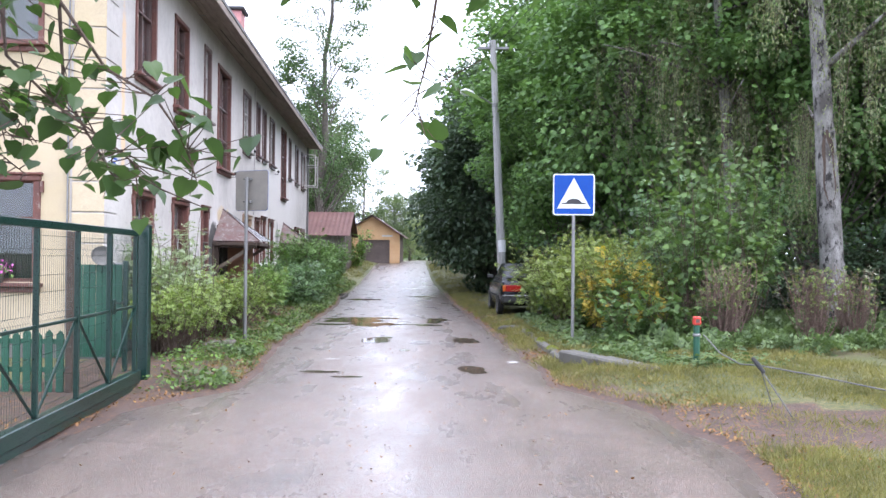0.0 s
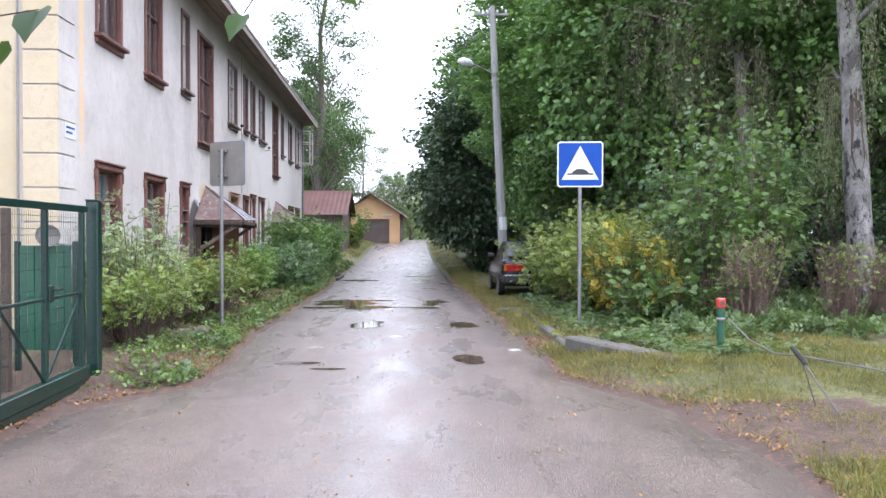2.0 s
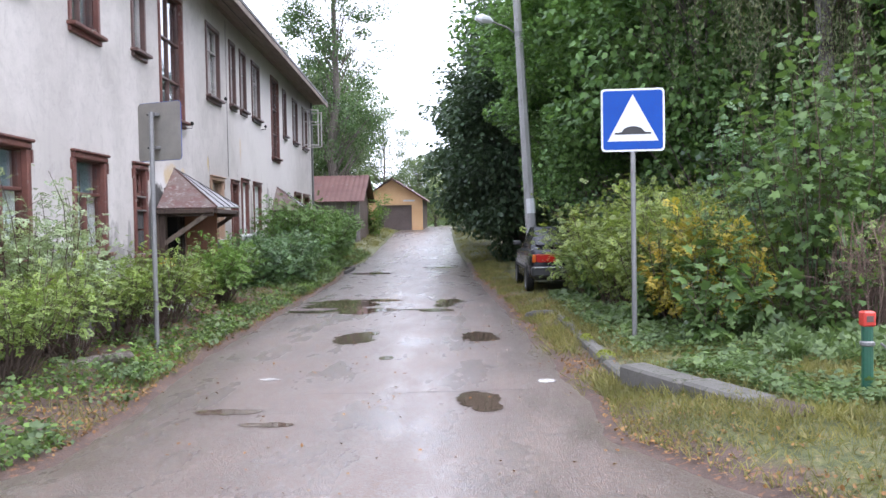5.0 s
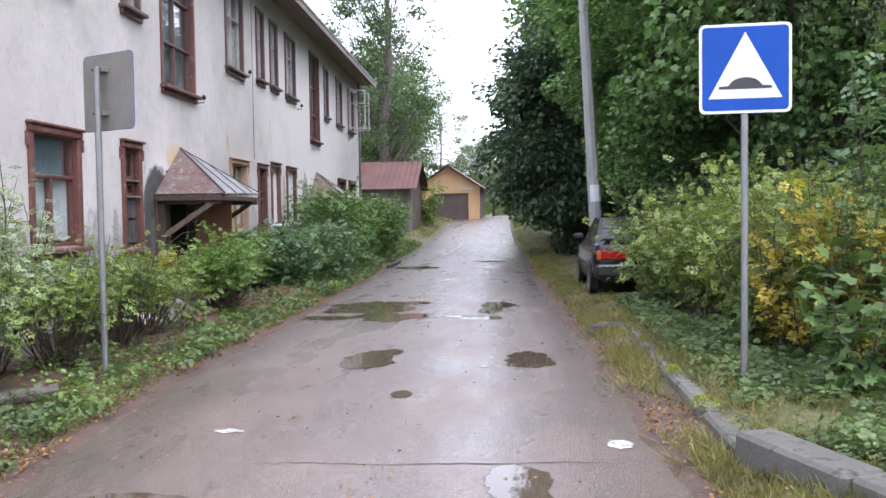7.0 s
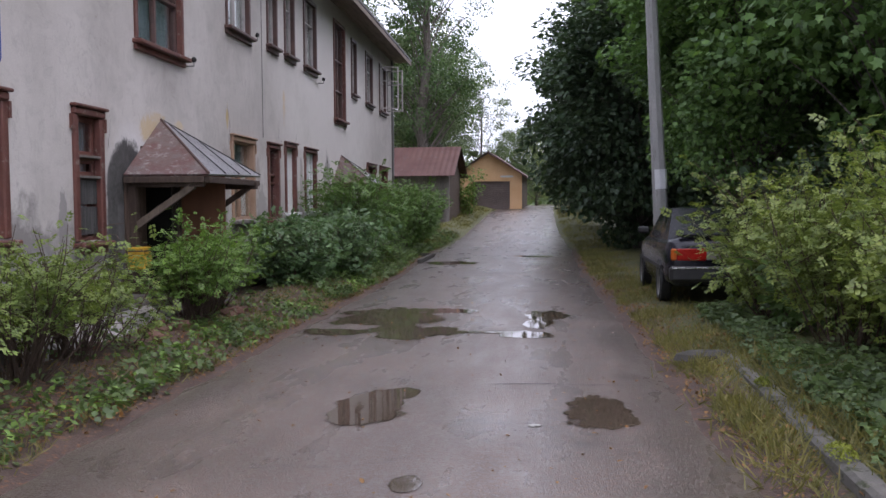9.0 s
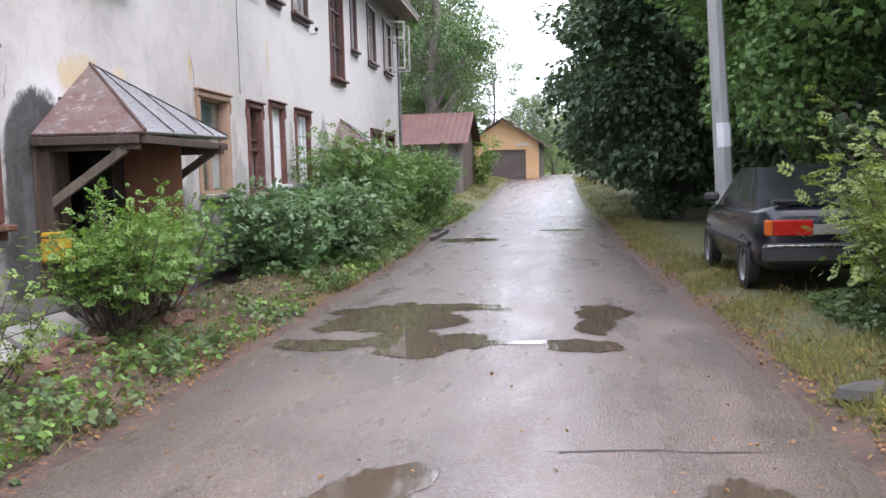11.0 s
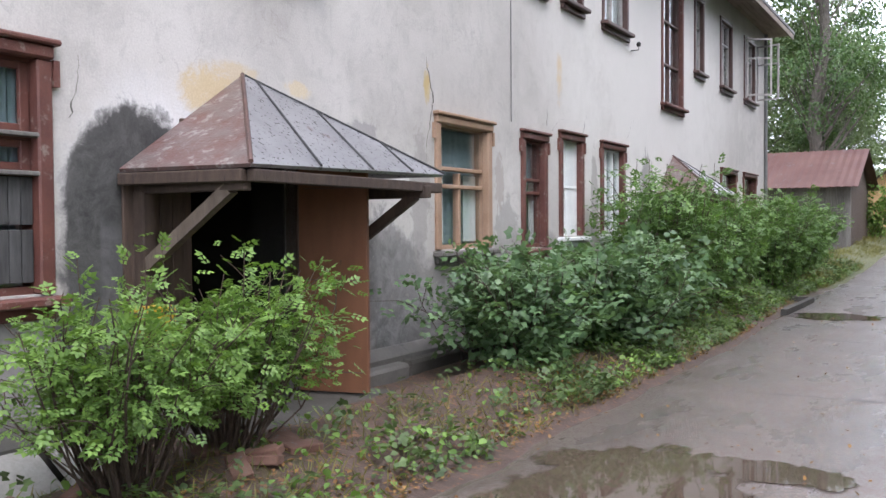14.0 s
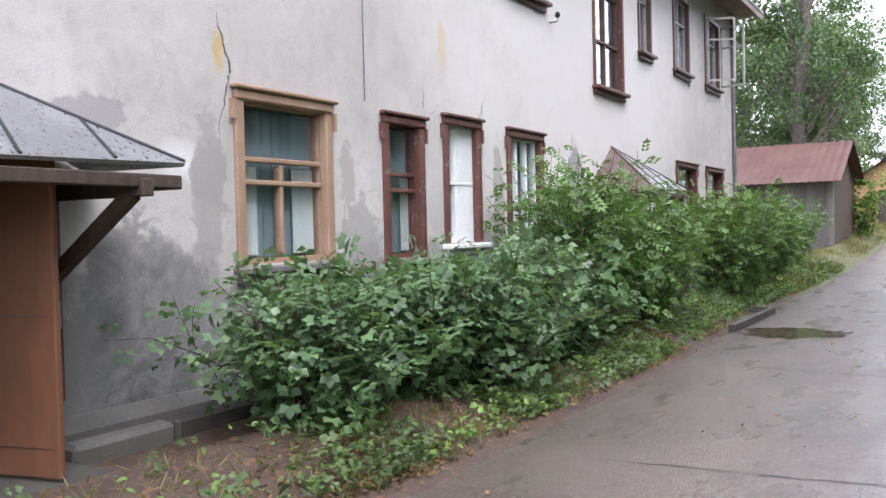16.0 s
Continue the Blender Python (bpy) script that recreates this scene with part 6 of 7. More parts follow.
# ---- things along the lane ----
def ring(profile, seg=24, axis="x"):
    """A turned shape: (radius, along) drawn round an axis."""
    g, n = Geo(), len(profile)
    vs = []
    for k in range(seg):
        a = 2 * math.pi * k / seg
        for r, t in profile:
            p = (t, r * math.cos(a), r * math.sin(a))
            vs.append(p if axis == "x" else (p[1], p[2], p[0]))
    fs = [(k * n + i, k * n + i + 1, ((k + 1) % seg) * n + i + 1, ((k + 1) % seg) * n + i) for k in range(seg) for i in range(n - 1)]
    return g.add(vs, fs)


def rounded_plate(w, h, r, t0, t1, seg=5):
    """A plate in the xz plane with rounded corners, from y = t0 to t1."""
    pts = []
    for cx, cz, a0 in ((w / 2 - r, h / 2 - r, 0), (-w / 2 + r, h / 2 - r, 90), (-w / 2 + r, -h / 2 + r, 180), (w / 2 - r, -h / 2 + r, 270)):
        for k in range(seg + 1):
            a = radians(a0 + 90 * k / seg)
            pts.append((cx + r * math.cos(a), cz + r * math.sin(a)))
    return Geo().prism(pts, t0, t1, "y")


def road_sign():
    s = thing("road_sign", pose(2.2, 15.1, ground_at(2.2, 15.1), 0, 0, -4), "blue square speed bump sign on a grey steel post", "road sign")
    part("post", Geo().tube([(0, 0.03, -0.3), (0, 0.03, 2.75)], 0.029, 10), M["galv"], s)
    z = 2.5
    plate = part("plate", rounded_plate(0.7, 0.7, 0.045, -0.006, 0.0), M["sign_white"], s, "white rimmed sign plate", m=pose(0, 0, z))
    part("blue_field", rounded_plate(0.655, 0.655, 0.03, -0.0085, -0.0065), M["sign_blue"], plate)
    part("triangle", Geo().prism([(-0.28, -0.235), (0.28, -0.235), (0.0, 0.285)], -0.0115, -0.009, "y"), M["sign_white"], plate)
    hump = [(-0.2, -0.16), (0.2, -0.16), (0.2, -0.14), (0.13, -0.135)] + [(0.12 * math.cos(radians(a)), -0.135 + 0.065 * math.sin(radians(a))) for a in range(15, 180, 15)] + [(-0.13, -0.135), (-0.2, -0.14)]
    part("hump_mark", Geo().prism(hump, -0.0145, -0.012, "y"), M["sign_black"], plate)
    for dz in (-0.2, 0.2):
        part("clamp", Geo().box(-0.05, 0.05, 0.0, 0.068, z + dz - 0.015, z + dz + 0.015, 0.004), M["galv"], s)


def sign_from_behind():
    x, y = -3.46, 15.7
    s = thing("road_sign", pose(x, y, ground_at(x, y)), "square road sign seen from its bare grey back", "road sign")
    part("post", Geo().tube([(0, 0, -0.3), (0, 0, 2.9)], 0.03, 10), M["galv"], s)
    plate = part("plate", rounded_plate(0.7, 0.7, 0.045, 0.0, 0.005), M["sign_grey"], s, "dull grey sheet back", m=pose(0.075, 0.06, 2.67, 0, 0, -26))
    part("rim", rounded_plate(0.71, 0.71, 0.05, 0.005, 0.009), M["sign_blue"], plate)
    for dz in (-0.2, 0.2):
        part("clamp", Geo().box(-0.11, 0.02, -0.07, -0.001, dz - 0.02, dz + 0.02, 0.004), M["galv"], plate)
        part("bolt", Geo().tube([(-0.1, -0.09, dz), (-0.1, -0.06, dz)], 0.012, 6), M["rubber"], plate)


def barrier_post():
    x, y = 3.37, 11.85
    p = thing("barrier_post", pose(x, y, ground_at(x, y)), "short green steel post with a red cap", "post")
    part("tube", Geo().tube([(0, 0, -0.2), (0, 0, 0.55)], 0.042, 12), M["green_fence"], p)
    cap = part("cap", Geo().box(-0.048, 0.048, -0.048, 0.048, 0.55, 0.665, 0.012), M["red"], p, "chipped red enamel cap")
    part("reflector", Geo().box(-0.026, 0.026, -0.053, -0.049, 0.585, 0.632, 0.001), M["dark_sash"], cap)
    part("ring", ring([(0.045, 0.40), (0.055, 0.41), (0.055, 0.43), (0.045, 0.44)], 12, "z"), M["galv"], p)


def stake_and_cable():
    b = Vector((3.62, 9.0, ground_at(3.62, 9.0)))
    s = thing("cable_stake", Matrix.Translation(b), "leaning thin steel stake with a black sleeve", "stake")
    top = Vector((-0.28, 0.45, 0.5))
    part("rod", Geo().tube([(0, 0, -0.1), tuple(top)], 0.008, 6), M["cable"], s)
    part("sleeve", Geo().tube([tuple(top * 0.86), tuple(top * 1.02), tuple(top * 1.14)], [0.02, 0.026, 0.02], 8), M["rubber"], s)
    part("stay", Geo().tube([tuple(top * 0.95), (-0.05, 0.6, -0.02)], 0.006, 5), M["cable"], s)
    t = b + top
    pts = [(3.45, 11.8, ground_at(3.45, 11.8) + 0.42), (3.42, 11.0, 0.5), (3.4, 10.2, 0.46), tuple(t), (3.8, 9.1, 0.48), (4.4, 8.7, 0.38), (5.2, 8.35, 0.33), (6.2, 8.1, 0.36), (7.5, 7.9, 0.55)]
    tagged(part("barrier_cable", Geo().tube(pts, 0.009, 6), M["cable"], None), "slack grey steel cable hanging from post to stake", "cable")


def kerb():
    k = tagged(new("kerb"), "half-buried grey concrete kerb stones beside the verge", "kerb", kind="structure")

    def stone(a, b, w, h, z, mat="concrete", tilt=0.0):
        a, b = Vector(a), Vector(b)
        d = b - a
        ang = math.degrees(math.atan2(d.y, d.x))
        m = (a + b) / 2
        part("kerb_stone", Geo().box(-d.length / 2, d.length / 2, -w / 2, w / 2, -0.3, 0, 0.025), M[mat], k, m=pose(m.x, m.y, z, tilt, 0, ang))

    pts = [(1.72, 19.4), (1.73, 18.4), (1.75, 17.4), (1.77, 16.4), (1.79, 15.4), (1.81, 14.4), (1.84, 13.42)]
    for i in range(len(pts) - 1):
        stone(pts[i], (pts[i + 1][0], pts[i + 1][1] + 0.03), 0.15, 0.3, 0.16 + 0.012 * math.sin(i * 2.1), tilt=3 * math.sin(i))
    stone((1.86, 13.35), (2.2, 12.45), 0.28, 0.3, 0.28)
    stone((2.22, 12.42), (2.52, 11.62), 0.28, 0.3, 0.29, tilt=2)
    stone((2.53, 11.58), (2.66, 11.22), 0.29, 0.3, 0.28, "brown_wood", 4)


def utility_pole():
    bx, by = 1.98, 28.9
    p = thing("utility_pole", pose(bx, by, ground_at(bx, by)), "leaning grey concrete utility pole with street lamp", "pole")
    lean = Vector((-0.43, 0.1, 8.6))
    part("shaft", Geo().tube([tuple(lean * t - Vector((0, 0, 0.3 * (1 - t)))) for t in (0, 0.25, 0.5, 0.75, 1)], [0.155, 0.14, 0.125, 0.11, 0.095], 8), M["pole"], p, smooth=False)
    part("white_band", Geo().tube([tuple(lean * 0.20), tuple(lean * 0.245)], [0.146, 0.143], 8), M["sign_white"], p)
    part("bracket_band", Geo().tube([tuple(lean * 0.745), tuple(lean * 0.76)], [0.118, 0.117], 8), M["galv"], p)
    a = lean * 0.75
    part("lamp_arm", Geo().tube([tuple(a), tuple(a + Vector((-0.35, -0.1, 0.2))), tuple(a + Vector((-0.7, -0.2, 0.32)))], 0.025, 8), M["galv"], p)
    h = a + Vector((-0.7, -0.2, 0.32))
    lamp = part("lamp_head", Geo().tube([tuple(h), tuple(h + Vector((-0.1, -0.03, 0.05))), tuple(h + Vector((-0.3, -0.09, 0.08))), tuple(h + Vector((-0.45, -0.13, 0.08)))], [0.05, 0.1, 0.13, 0.05], 10), M["sign_white"], p, "pale oval street lamp head")
    part("lens", Geo().tube([tuple(h + Vector((-0.26, -0.08, -0.06))), tuple(h + Vector((-0.26, -0.08, -0.1)))], [0.1, 0.06], 10), M["glass"], lamp)
    part("crossarm", Geo().box(-0.5, 0.5, -0.04, 0.04, 0, 0.08, 0.01), M["galv"], p, m=Matrix.Translation(lean * 0.965))
    for dx in (-0.42, -0.15, 0.15, 0.42):
        q = lean * 0.965 + Vector((dx, 0, 0.08))
        part("insulator", Geo().tube([tuple(q), tuple(q + Vector((0, 0, 0.06))), tuple(q + Vector((0, 0, 0.12)))], [0.02, 0.04, 0.02], 8), M["sign_white"], p)
    w = Vector((bx, by, ground_at(bx, by))) + lean * 0.965
    for dx, e in ((-0.42, (5.2, -6, 8.6)), (-0.15, (5.5, -6, 8.6)), (0.15, (5.8, -6, 8.6)), (0.42, (6.1, -6, 8.6))):
        a0 = w + Vector((dx, 0, 0.2))
        e = Vector(e)
        pts = [tuple(a0.lerp(e, t) - Vector((0, 0, 4 * 0.45 * t * (1 - t)))) for t in np.linspace(0, 1, 14)]
        tagged(part("overhead_wire", Geo().tube(pts, 0.009, 5), M["rubber"], None), "black overhead wire strung from the pole", "wire", "overhead wires")


def parked_car():
    x, y = 2.32, 24.6
    c = thing("parked_car", pose(x, y, ground_at(1.7, 25.5) - 0.02, 0, 0, 2), "dark grey old saloon car parked on the verge", "car")
    st = [(-0.82, 0.70, 0.40, 0.80, 0.86), (-0.76, 0.76, 0.30, 0.94, 0.97), (-0.45, 0.80, 0.26, 0.92, 1.0), (-0.1, 0.81, 0.24, 0.91, 0.98), (0.6, 0.815, 0.2, 0.9, 0.94), (1.5, 0.815, 0.2, 0.88, 0.92), (2.35, 0.81, 0.22, 0.86, 0.92),
          (2.8, 0.79, 0.24, 0.78, 0.84), (3.1, 0.75, 0.28, 0.7, 0.76), (3.22, 0.68, 0.36, 0.6, 0.66)]
    vs, fs, n = [], [], 12
    for yy, hw, zb, zs, zt in st:
        half = [(hw - 0.12, zb), (hw - 0.02, zb + 0.08), (hw + 0.005, (zb + zs) / 2), (hw - 0.015, zs - 0.05), (hw - 0.06, zs + 0.01), (hw - 0.2, zt)]
        vs += [(a, yy, b) for a, b in half] + [(-a, yy, b) for a, b in reversed(half)]
    for i in range(len(st) - 1):
        for k in range(n):
            fs.append((i * n + k, i * n + (k + 1) % n, (i + 1) * n + (k + 1) % n, (i + 1) * n + k))
    fs += [tuple(range(n)), tuple(reversed(range((len(st) - 1) * n, len(st) * n)))]
    body = part("body", Geo().add(vs, fs), M["car"], c, smooth=True)
    lo, hi = [(-0.3, 0.985), (2.2, 0.93)], [(0.42, 1.39), (1.45, 1.39)]
    wl_, wh = 0.73, 0.56
    P = {}
    for sx in (-1, 1):
        P[sx, "rb"], P[sx, "fb"] = Vector((sx * wl_, lo[0][0], lo[0][1] - 0.06)), Vector((sx * wl_, lo[1][0], lo[1][1] - 0.04))
        P[sx, "rt"], P[sx, "ft"] = Vector((sx * wh, hi[0][0], hi[0][1])), Vector((sx * wh, hi[1][0], hi[1][1]))
    mid_t = Vector((0, 0.9, 1.43))
    k = [(-1, "rb"), (1, "rb"), (1, "fb"), (-1, "fb"), (-1, "rt"), (1, "rt"), (1, "ft"), (-1, "ft")]
    part("cabin", Geo().add([P[q] for q in k] + [mid_t], [(0, 1, 5, 4), (1, 2, 6, 5), (2, 3, 7, 6), (3, 0, 4, 7), (4, 5, 8), (5, 6, 8), (6, 7, 8), (7, 4, 8)]), M["car"], c, "dark grey roof and pillars")

    def pane(name, a, b, d, e, u0, u1, v0, v1, mat="car_glass", lift=0.006, thick=0.004):
        """A sheet on the four-sided face a b (below) d e (above), from share u0 to u1 and v0 to v1."""
        nrm = (b - a).cross(e - a).normalized()
        if nrm.dot(a + b + d + e - 4 * Vector((0, 0.9, 1.1))) < 0:
            nrm = -nrm
        q = [(a.lerp(b, u)).lerp(e.lerp(d, u), v) for u, v in ((u0, v0), (u1, v0), (u1, v1), (u0, v1))]
        return part(name, Geo().add([p + nrm * lift for p in q] + [p + nrm * (lift - thick) for p in q], [(0, 1, 2, 3), (7, 6, 5, 4), (0, 1, 5, 4), (1, 2, 6, 5), (2, 3, 7, 6), (3, 0, 4, 7)]), M[mat], c)

    G = (P[-1, "rb"], P[1, "rb"], P[1, "rt"], P[-1, "rt"])
    pane("rear_window", *G, 0.07, 0.93, 0.2, 0.93)
    pane("windscreen", P[-1, "fb"], P[1, "fb"], P[1, "ft"], P[-1, "ft"], 0.06, 0.94, 0.12, 0.94)
    for sx in (-1, 1):
        F = (P[sx, "rb"], P[sx, "fb"], P[sx, "ft"], P[sx, "rt"])
        pane("side_window", *F, 0.17, 0.47, 0.2, 0.9)
        pane("side_window", *F, 0.5, 0.86, 0.2, 0.9)
        for u in (0.155, 0.485, 0.88):
            pane("pillar_trim", *F, u - 0.008, u + 0.008, 0.1, 0.95, "car_trim", 0.008)
        for yy in (0.62, 1.55):
            part("door_handle", Geo().box(sx * 0.812, sx * 0.84, yy, yy + 0.12, 0.78, 0.81, 0.006), M["car_trim"], c)
        part("side_moulding", Geo().box(sx * 0.815, sx * 0.835, -0.3, 2.5, 0.5, 0.56, 0.008), M["car_trim"], c)
        part("door_mirror", Geo().box(sx * 0.74, sx * 0.93, 1.95, 2.05, 0.95, 1.07, 0.03), M["car_trim"], c)
        part("tail_lamp", Geo().box(sx * 0.26, sx * 0.67, -0.845, -0.76, 0.66, 0.83, 0.012), M["lamp_red"], c, "red tail lamp lens")
        part("turn_lamp", Geo().box(sx * 0.672, sx * 0.75, -0.835, -0.70, 0.66, 0.83, 0.015), M["lamp_amber"], c, "amber turn signal lens")
        part("head_lamp", Geo().box(sx * 0.42, sx * 0.68, 3.12, 3.235, 0.5, 0.63, 0.02), M["glass"], c)
        for yy in (0.0, 2.46):
            w = part("wheel", ring([(0.20, -0.08), (0.25, -0.085), (0.28, -0.06), (0.285, 0), (0.28, 0.06), (0.25, 0.085), (0.20, 0.08)], 28), M["rubber"], c, m=pose(sx * 0.745, yy, 0.285))
            part("rim", ring([(0.0, sx * 0.05), (0.06, sx * 0.06), (0.17, sx * 0.045), (0.2, sx * 0.078), (0.205, sx * 0.06)], 20), M["galv"], w, "grey steel wheel rim")
            part("arch", ring([(0.30, sx * 0.074), (0.335, sx * 0.076), (0.335, sx * 0.06)], 28), M["car_trim"], c, m=pose(sx * 0.745, yy, 0.3))
    part("rear_bumper", Geo().box(-0.77, 0.77, -0.9, -0.72, 0.36, 0.58, 0.04), M["car_trim"], c, "black plastic rear bumper")
    part("bumper_strip", Geo().box(-0.74, 0.74, -0.91, -0.895, 0.545, 0.565, 0.003), M["chrome"], c)
    part("front_bumper", Geo().box(-0.74, 0.74, 3.1, 3.3, 0.32, 0.54, 0.04), M["car_trim"], c)
    part("spoiler", Geo().box(-0.66, 0.66, -0.80, -0.62, 1.0, 1.045, 0.015).box(-0.6, -0.5, -0.76, -0.66, 0.94, 1.0).box(0.5, 0.6, -0.76, -0.66, 0.94, 1.0), M["car"], c, "boot lid spoiler")
    part("number_plate", Geo().box(-0.26, 0.26, -0.852, -0.845, 0.67, 0.78, 0.003), M["sign_grey"], c)
    part("boot_seam", Geo().box(-0.6, 0.6, -0.842, -0.836, 0.86, 0.868), M["car_trim"], c)


def garage():
    g = thing("garage", pose(-5.6, 68.0, 1.1, 0, 0, 0), "orange plastered garage with a brown roller door", "garage")
    a, b, h, top = -1.95, 2.3, 2.25, 3.7
    w = Geo().box(a, -0.85, 0, 0.25, -0.4, h).box(1.54, b, 0, 0.25, -0.4, h).box(-0.85, 1.54, 0, 0.25, 1.78, h)
    part("front_wall", w, M["garage"], g)
    part("gable", Geo().prism([(a, h), (b, h), (0.17, top - 0.15)], 0, 0.25, "y"), M["garage"], g)
    part("side_wall", Geo().box(b - 0.25, b, 0.25, 6, -0.4, h).box(a, a + 0.25, 0.25, 6, -0.4, h).box(a + 0.25, b - 0.25, 5.75, 6, -0.4, h), M["brown_wood"], g, "dark boarded side wall")
    for i in range(14):
        part("door_slat", Geo().box(-0.85, 1.54, 0.12, 0.15, -0.05 + i * 0.131, 0.076 + i * 0.131, 0.01), M["shutter"], g)
    for s in (-1, 1):
        e = b + 0.35 if s > 0 else a - 0.35
        zz = h - 0.18
        part("roof_slope", Geo().prism([(0.17, top), (e, zz), (e, zz - 0.1), (0.17, top - 0.1)], -0.35, 6.3, "y"), M["brown_wood"] if s < 0 else M["rust_roof"], g, "brown roof slope")
    part("lamp_plate", Geo().box(0.95, 1.75, -0.03, 0.0, 2.02, 2.14, 0.005), M["sign_white"], g, "small pale sign board")


def shed():
    s = thing("shed", pose(-5.85, 53.0, base_height(54) - 0.1), "old boarded shed with a rusty red tin roof", "shed")
    for i in range(26):
        y0 = -5.2 + i * 0.2
        part("wall_board", Geo().box(y0, y0 + 0.19, 0, 0.03, 0, 2.55, 0.004), M["grey_wood"], s)
    part("wall_core", Geo().box(-5.2, 0, 0.04, 4.4, 0, 2.5), M["brown_wood"], s)
    part("gable", Geo().prism([(0.04, 2.5), (4.4, 2.5), (2.2, 3.75)], -0.1, 0.0, "x"), M["brown_wood"], s)
    part("corner_post", Geo().box(-0.1, 0.05, -0.06, 0.06, 0, 2.5, 0.01), M["grey_wood"], s)
    n = 42
    for j, (y0, z0, y1, z1) in enumerate(((-0.45, 2.42, 2.2, 3.92), (4.9, 2.42, 2.2, 3.92))):
        vs, fs = [], []
        for i in range(n + 1):
            x = -5.4 + 5.75 * i / n
            dz = 0.025 * (i % 2)
            vs += [(x, y0, z0 + dz), (x, y1, z1 + dz), (x, y0, z0 + dz - 0.02), (x, y1, z1 + dz - 0.02)]
        for i in range(n):
            k = i * 4
            fs += [(k, k + 4, k + 5, k + 1), (k + 2, k + 3, k + 7, k + 6), (k, k + 2, k + 6, k + 4), (k + 1, k + 5, k + 7, k + 3)]
        part("roof_sheet", Geo().add(vs, fs), M["rust_roof"], s, "corrugated rusty red roof sheet")


def gate():
    """A sliding mesh gate standing open along the verge, its end post, and the wicket bay."""
    y1, x1 = 10.85, -3.7
    m = pose(x1, y1, 0.0, 0, 0, -90 + 4.3)
    g = thing("sliding_gate", m, "dark green welded mesh gate with diagonal braces", "gate")
    ln = 7.1
    part("bottom_rail", Geo().box(-0.02, ln, -0.05, 0.05, 0.10, 0.24, 0.008), M["green"], g)
    part("track_beam", Geo().box(-0.02, ln, -0.035, 0.035, 0.02, 0.098, 0.006), M["green"], g)
    part("top_rail", Geo().box(-0.02, ln, -0.03, 0.03, 1.86, 1.93, 0.006), M["green"], g)
    part("middle_rail", Geo().box(0.1, ln, -0.012, 0.012, 1.0, 1.03, 0.003), M["green"], g)
    bays = [0.1, 1.15, 2.2, 3.25, 4.3, 5.35, 6.4]
    for i, a in enumerate(bays):
        w = 0.035 if i in (0, 1, 4) else 0.018
        part("upright", Geo().box(a - w, a + w, -0.025, 0.025, 0.24, 1.86, 0.005), M["green"], g)
    for i in range(len(bays) - 1):
        a, b = bays[i] + 0.04, bays[i + 1] - 0.04
        s = (a, b) if i % 2 else (b, a)
        part("brace", Geo().tube([(s[0], 0.0, 0.26), (s[1], 0.0, 1.0)], 0.014, 6), M["green"], g)
        wires = Geo()
        k = int((b - a) / 0.05)
        for j in range(k + 1):
            xx = a + (b - a) * j / k
            zs = [0.25, 0.5, 0.53, 0.56, 1.05, 1.08, 1.11, 1.62, 1.65, 1.68, 1.85]
            off = [0, 0, 0.02, 0, 0, 0.02, 0, 0, 0.02, 0, 0]
            wires.tube([(xx, -0.03 - o, z) for z, o in zip(zs, off)], 0.0024, 3, False)
        for z in (0.3, 0.5, 0.56, 0.75, 0.9, 1.05, 1.11, 1.3, 1.45, 1.62, 1.68, 1.8):
            wires.tube([(a, -0.034, z), (b, -0.034, z)], 0.0024, 3, False)
        part("wire_mesh", wires, M["green"], g)
    part("lock_box", Geo().box(0.98, 1.1, -0.05, 0.03, 0.98, 1.14, 0.006), M["green"], g)
    part("handle", Geo().tube([(1.04, 0.03, 1.1), (1.04, 0.09, 1.1), (0.94, 0.09, 1.1)], 0.009, 6), M["rubber"], g)
    p = thing("gate_post", pose(-3.68, 11.05, 0), "thick square dark green steel gate post", "post")
    part("tube", Geo().box(-0.065, 0.065, -0.065, 0.065, -0.3, 1.99, 0.01), M["green"], p)
    part("cap", Geo().box(-0.07, 0.07, -0.07, 0.07, 1.99, 2.005, 0.005), M["green"], p)
    part("base_plate", Geo().box(-0.1, 0.1, -0.1, 0.1, 0.0, 0.03, 0.005), M["green"], p)
    # little garden behind the gate
    f = thing("picket_fence", pose(-6.7, 10.45, 0), "low green wooden picket fence before the house", "fence")
    for z in (0.25, 0.58):
        part("rail", Geo().box(0, 2.3, 0.02, 0.05, z, z + 0.06, 0.005), M["green_fence"], f)
    for i in range(18):
        x = 0.02 + i * 0.128
        h = 0.74 + 0.02 * math.sin(i * 3.7)
        part("picket", Geo().prism([(x, 0.02), (x + 0.085, 0.02), (x + 0.085, h - 0.05), (x + 0.0425, h), (x, h - 0.05)], -0.002, 0.018, "y"), M["green_fence"], f)
    part("post", Geo().box(2.3, 2.38, 0.0, 0.08, -0.2, 1.9, 0.008), M["brown_wood"], f, "tall brown wooden post")
    d = thing("sheet_door", pose(-4.75, 11.6, 0), "bright green corrugated sheet garden door", "door")
    for i in range(7):
        part("panel", Geo().box(i * 0.085, i * 0.085 + 0.08, 0, 0.015 + 0.012 * (i % 2), 0.3, 1.5, 0.004), M["green_fence"], d)
    part("frame_post", Geo().box(0.6, 0.66, 0, 0.06, -0.2, 1.55, 0.006), M["green"], d)
    part("frame_post", Geo().box(-0.07, -0.01, 0, 0.06, -0.2, 1.55, 0.006), M["green"], d)
    s = thing("satellite_dish", pose(-4.42, 11.63, 1.55), "small dark grey dish fixed on the garden door post", "dish")
    part("bracket", Geo().tube([(0.28, 0, -0.05), (0.1, -0.03, -0.03), (0, -0.05, 0.0)], 0.015, 6), M["galv"], s)
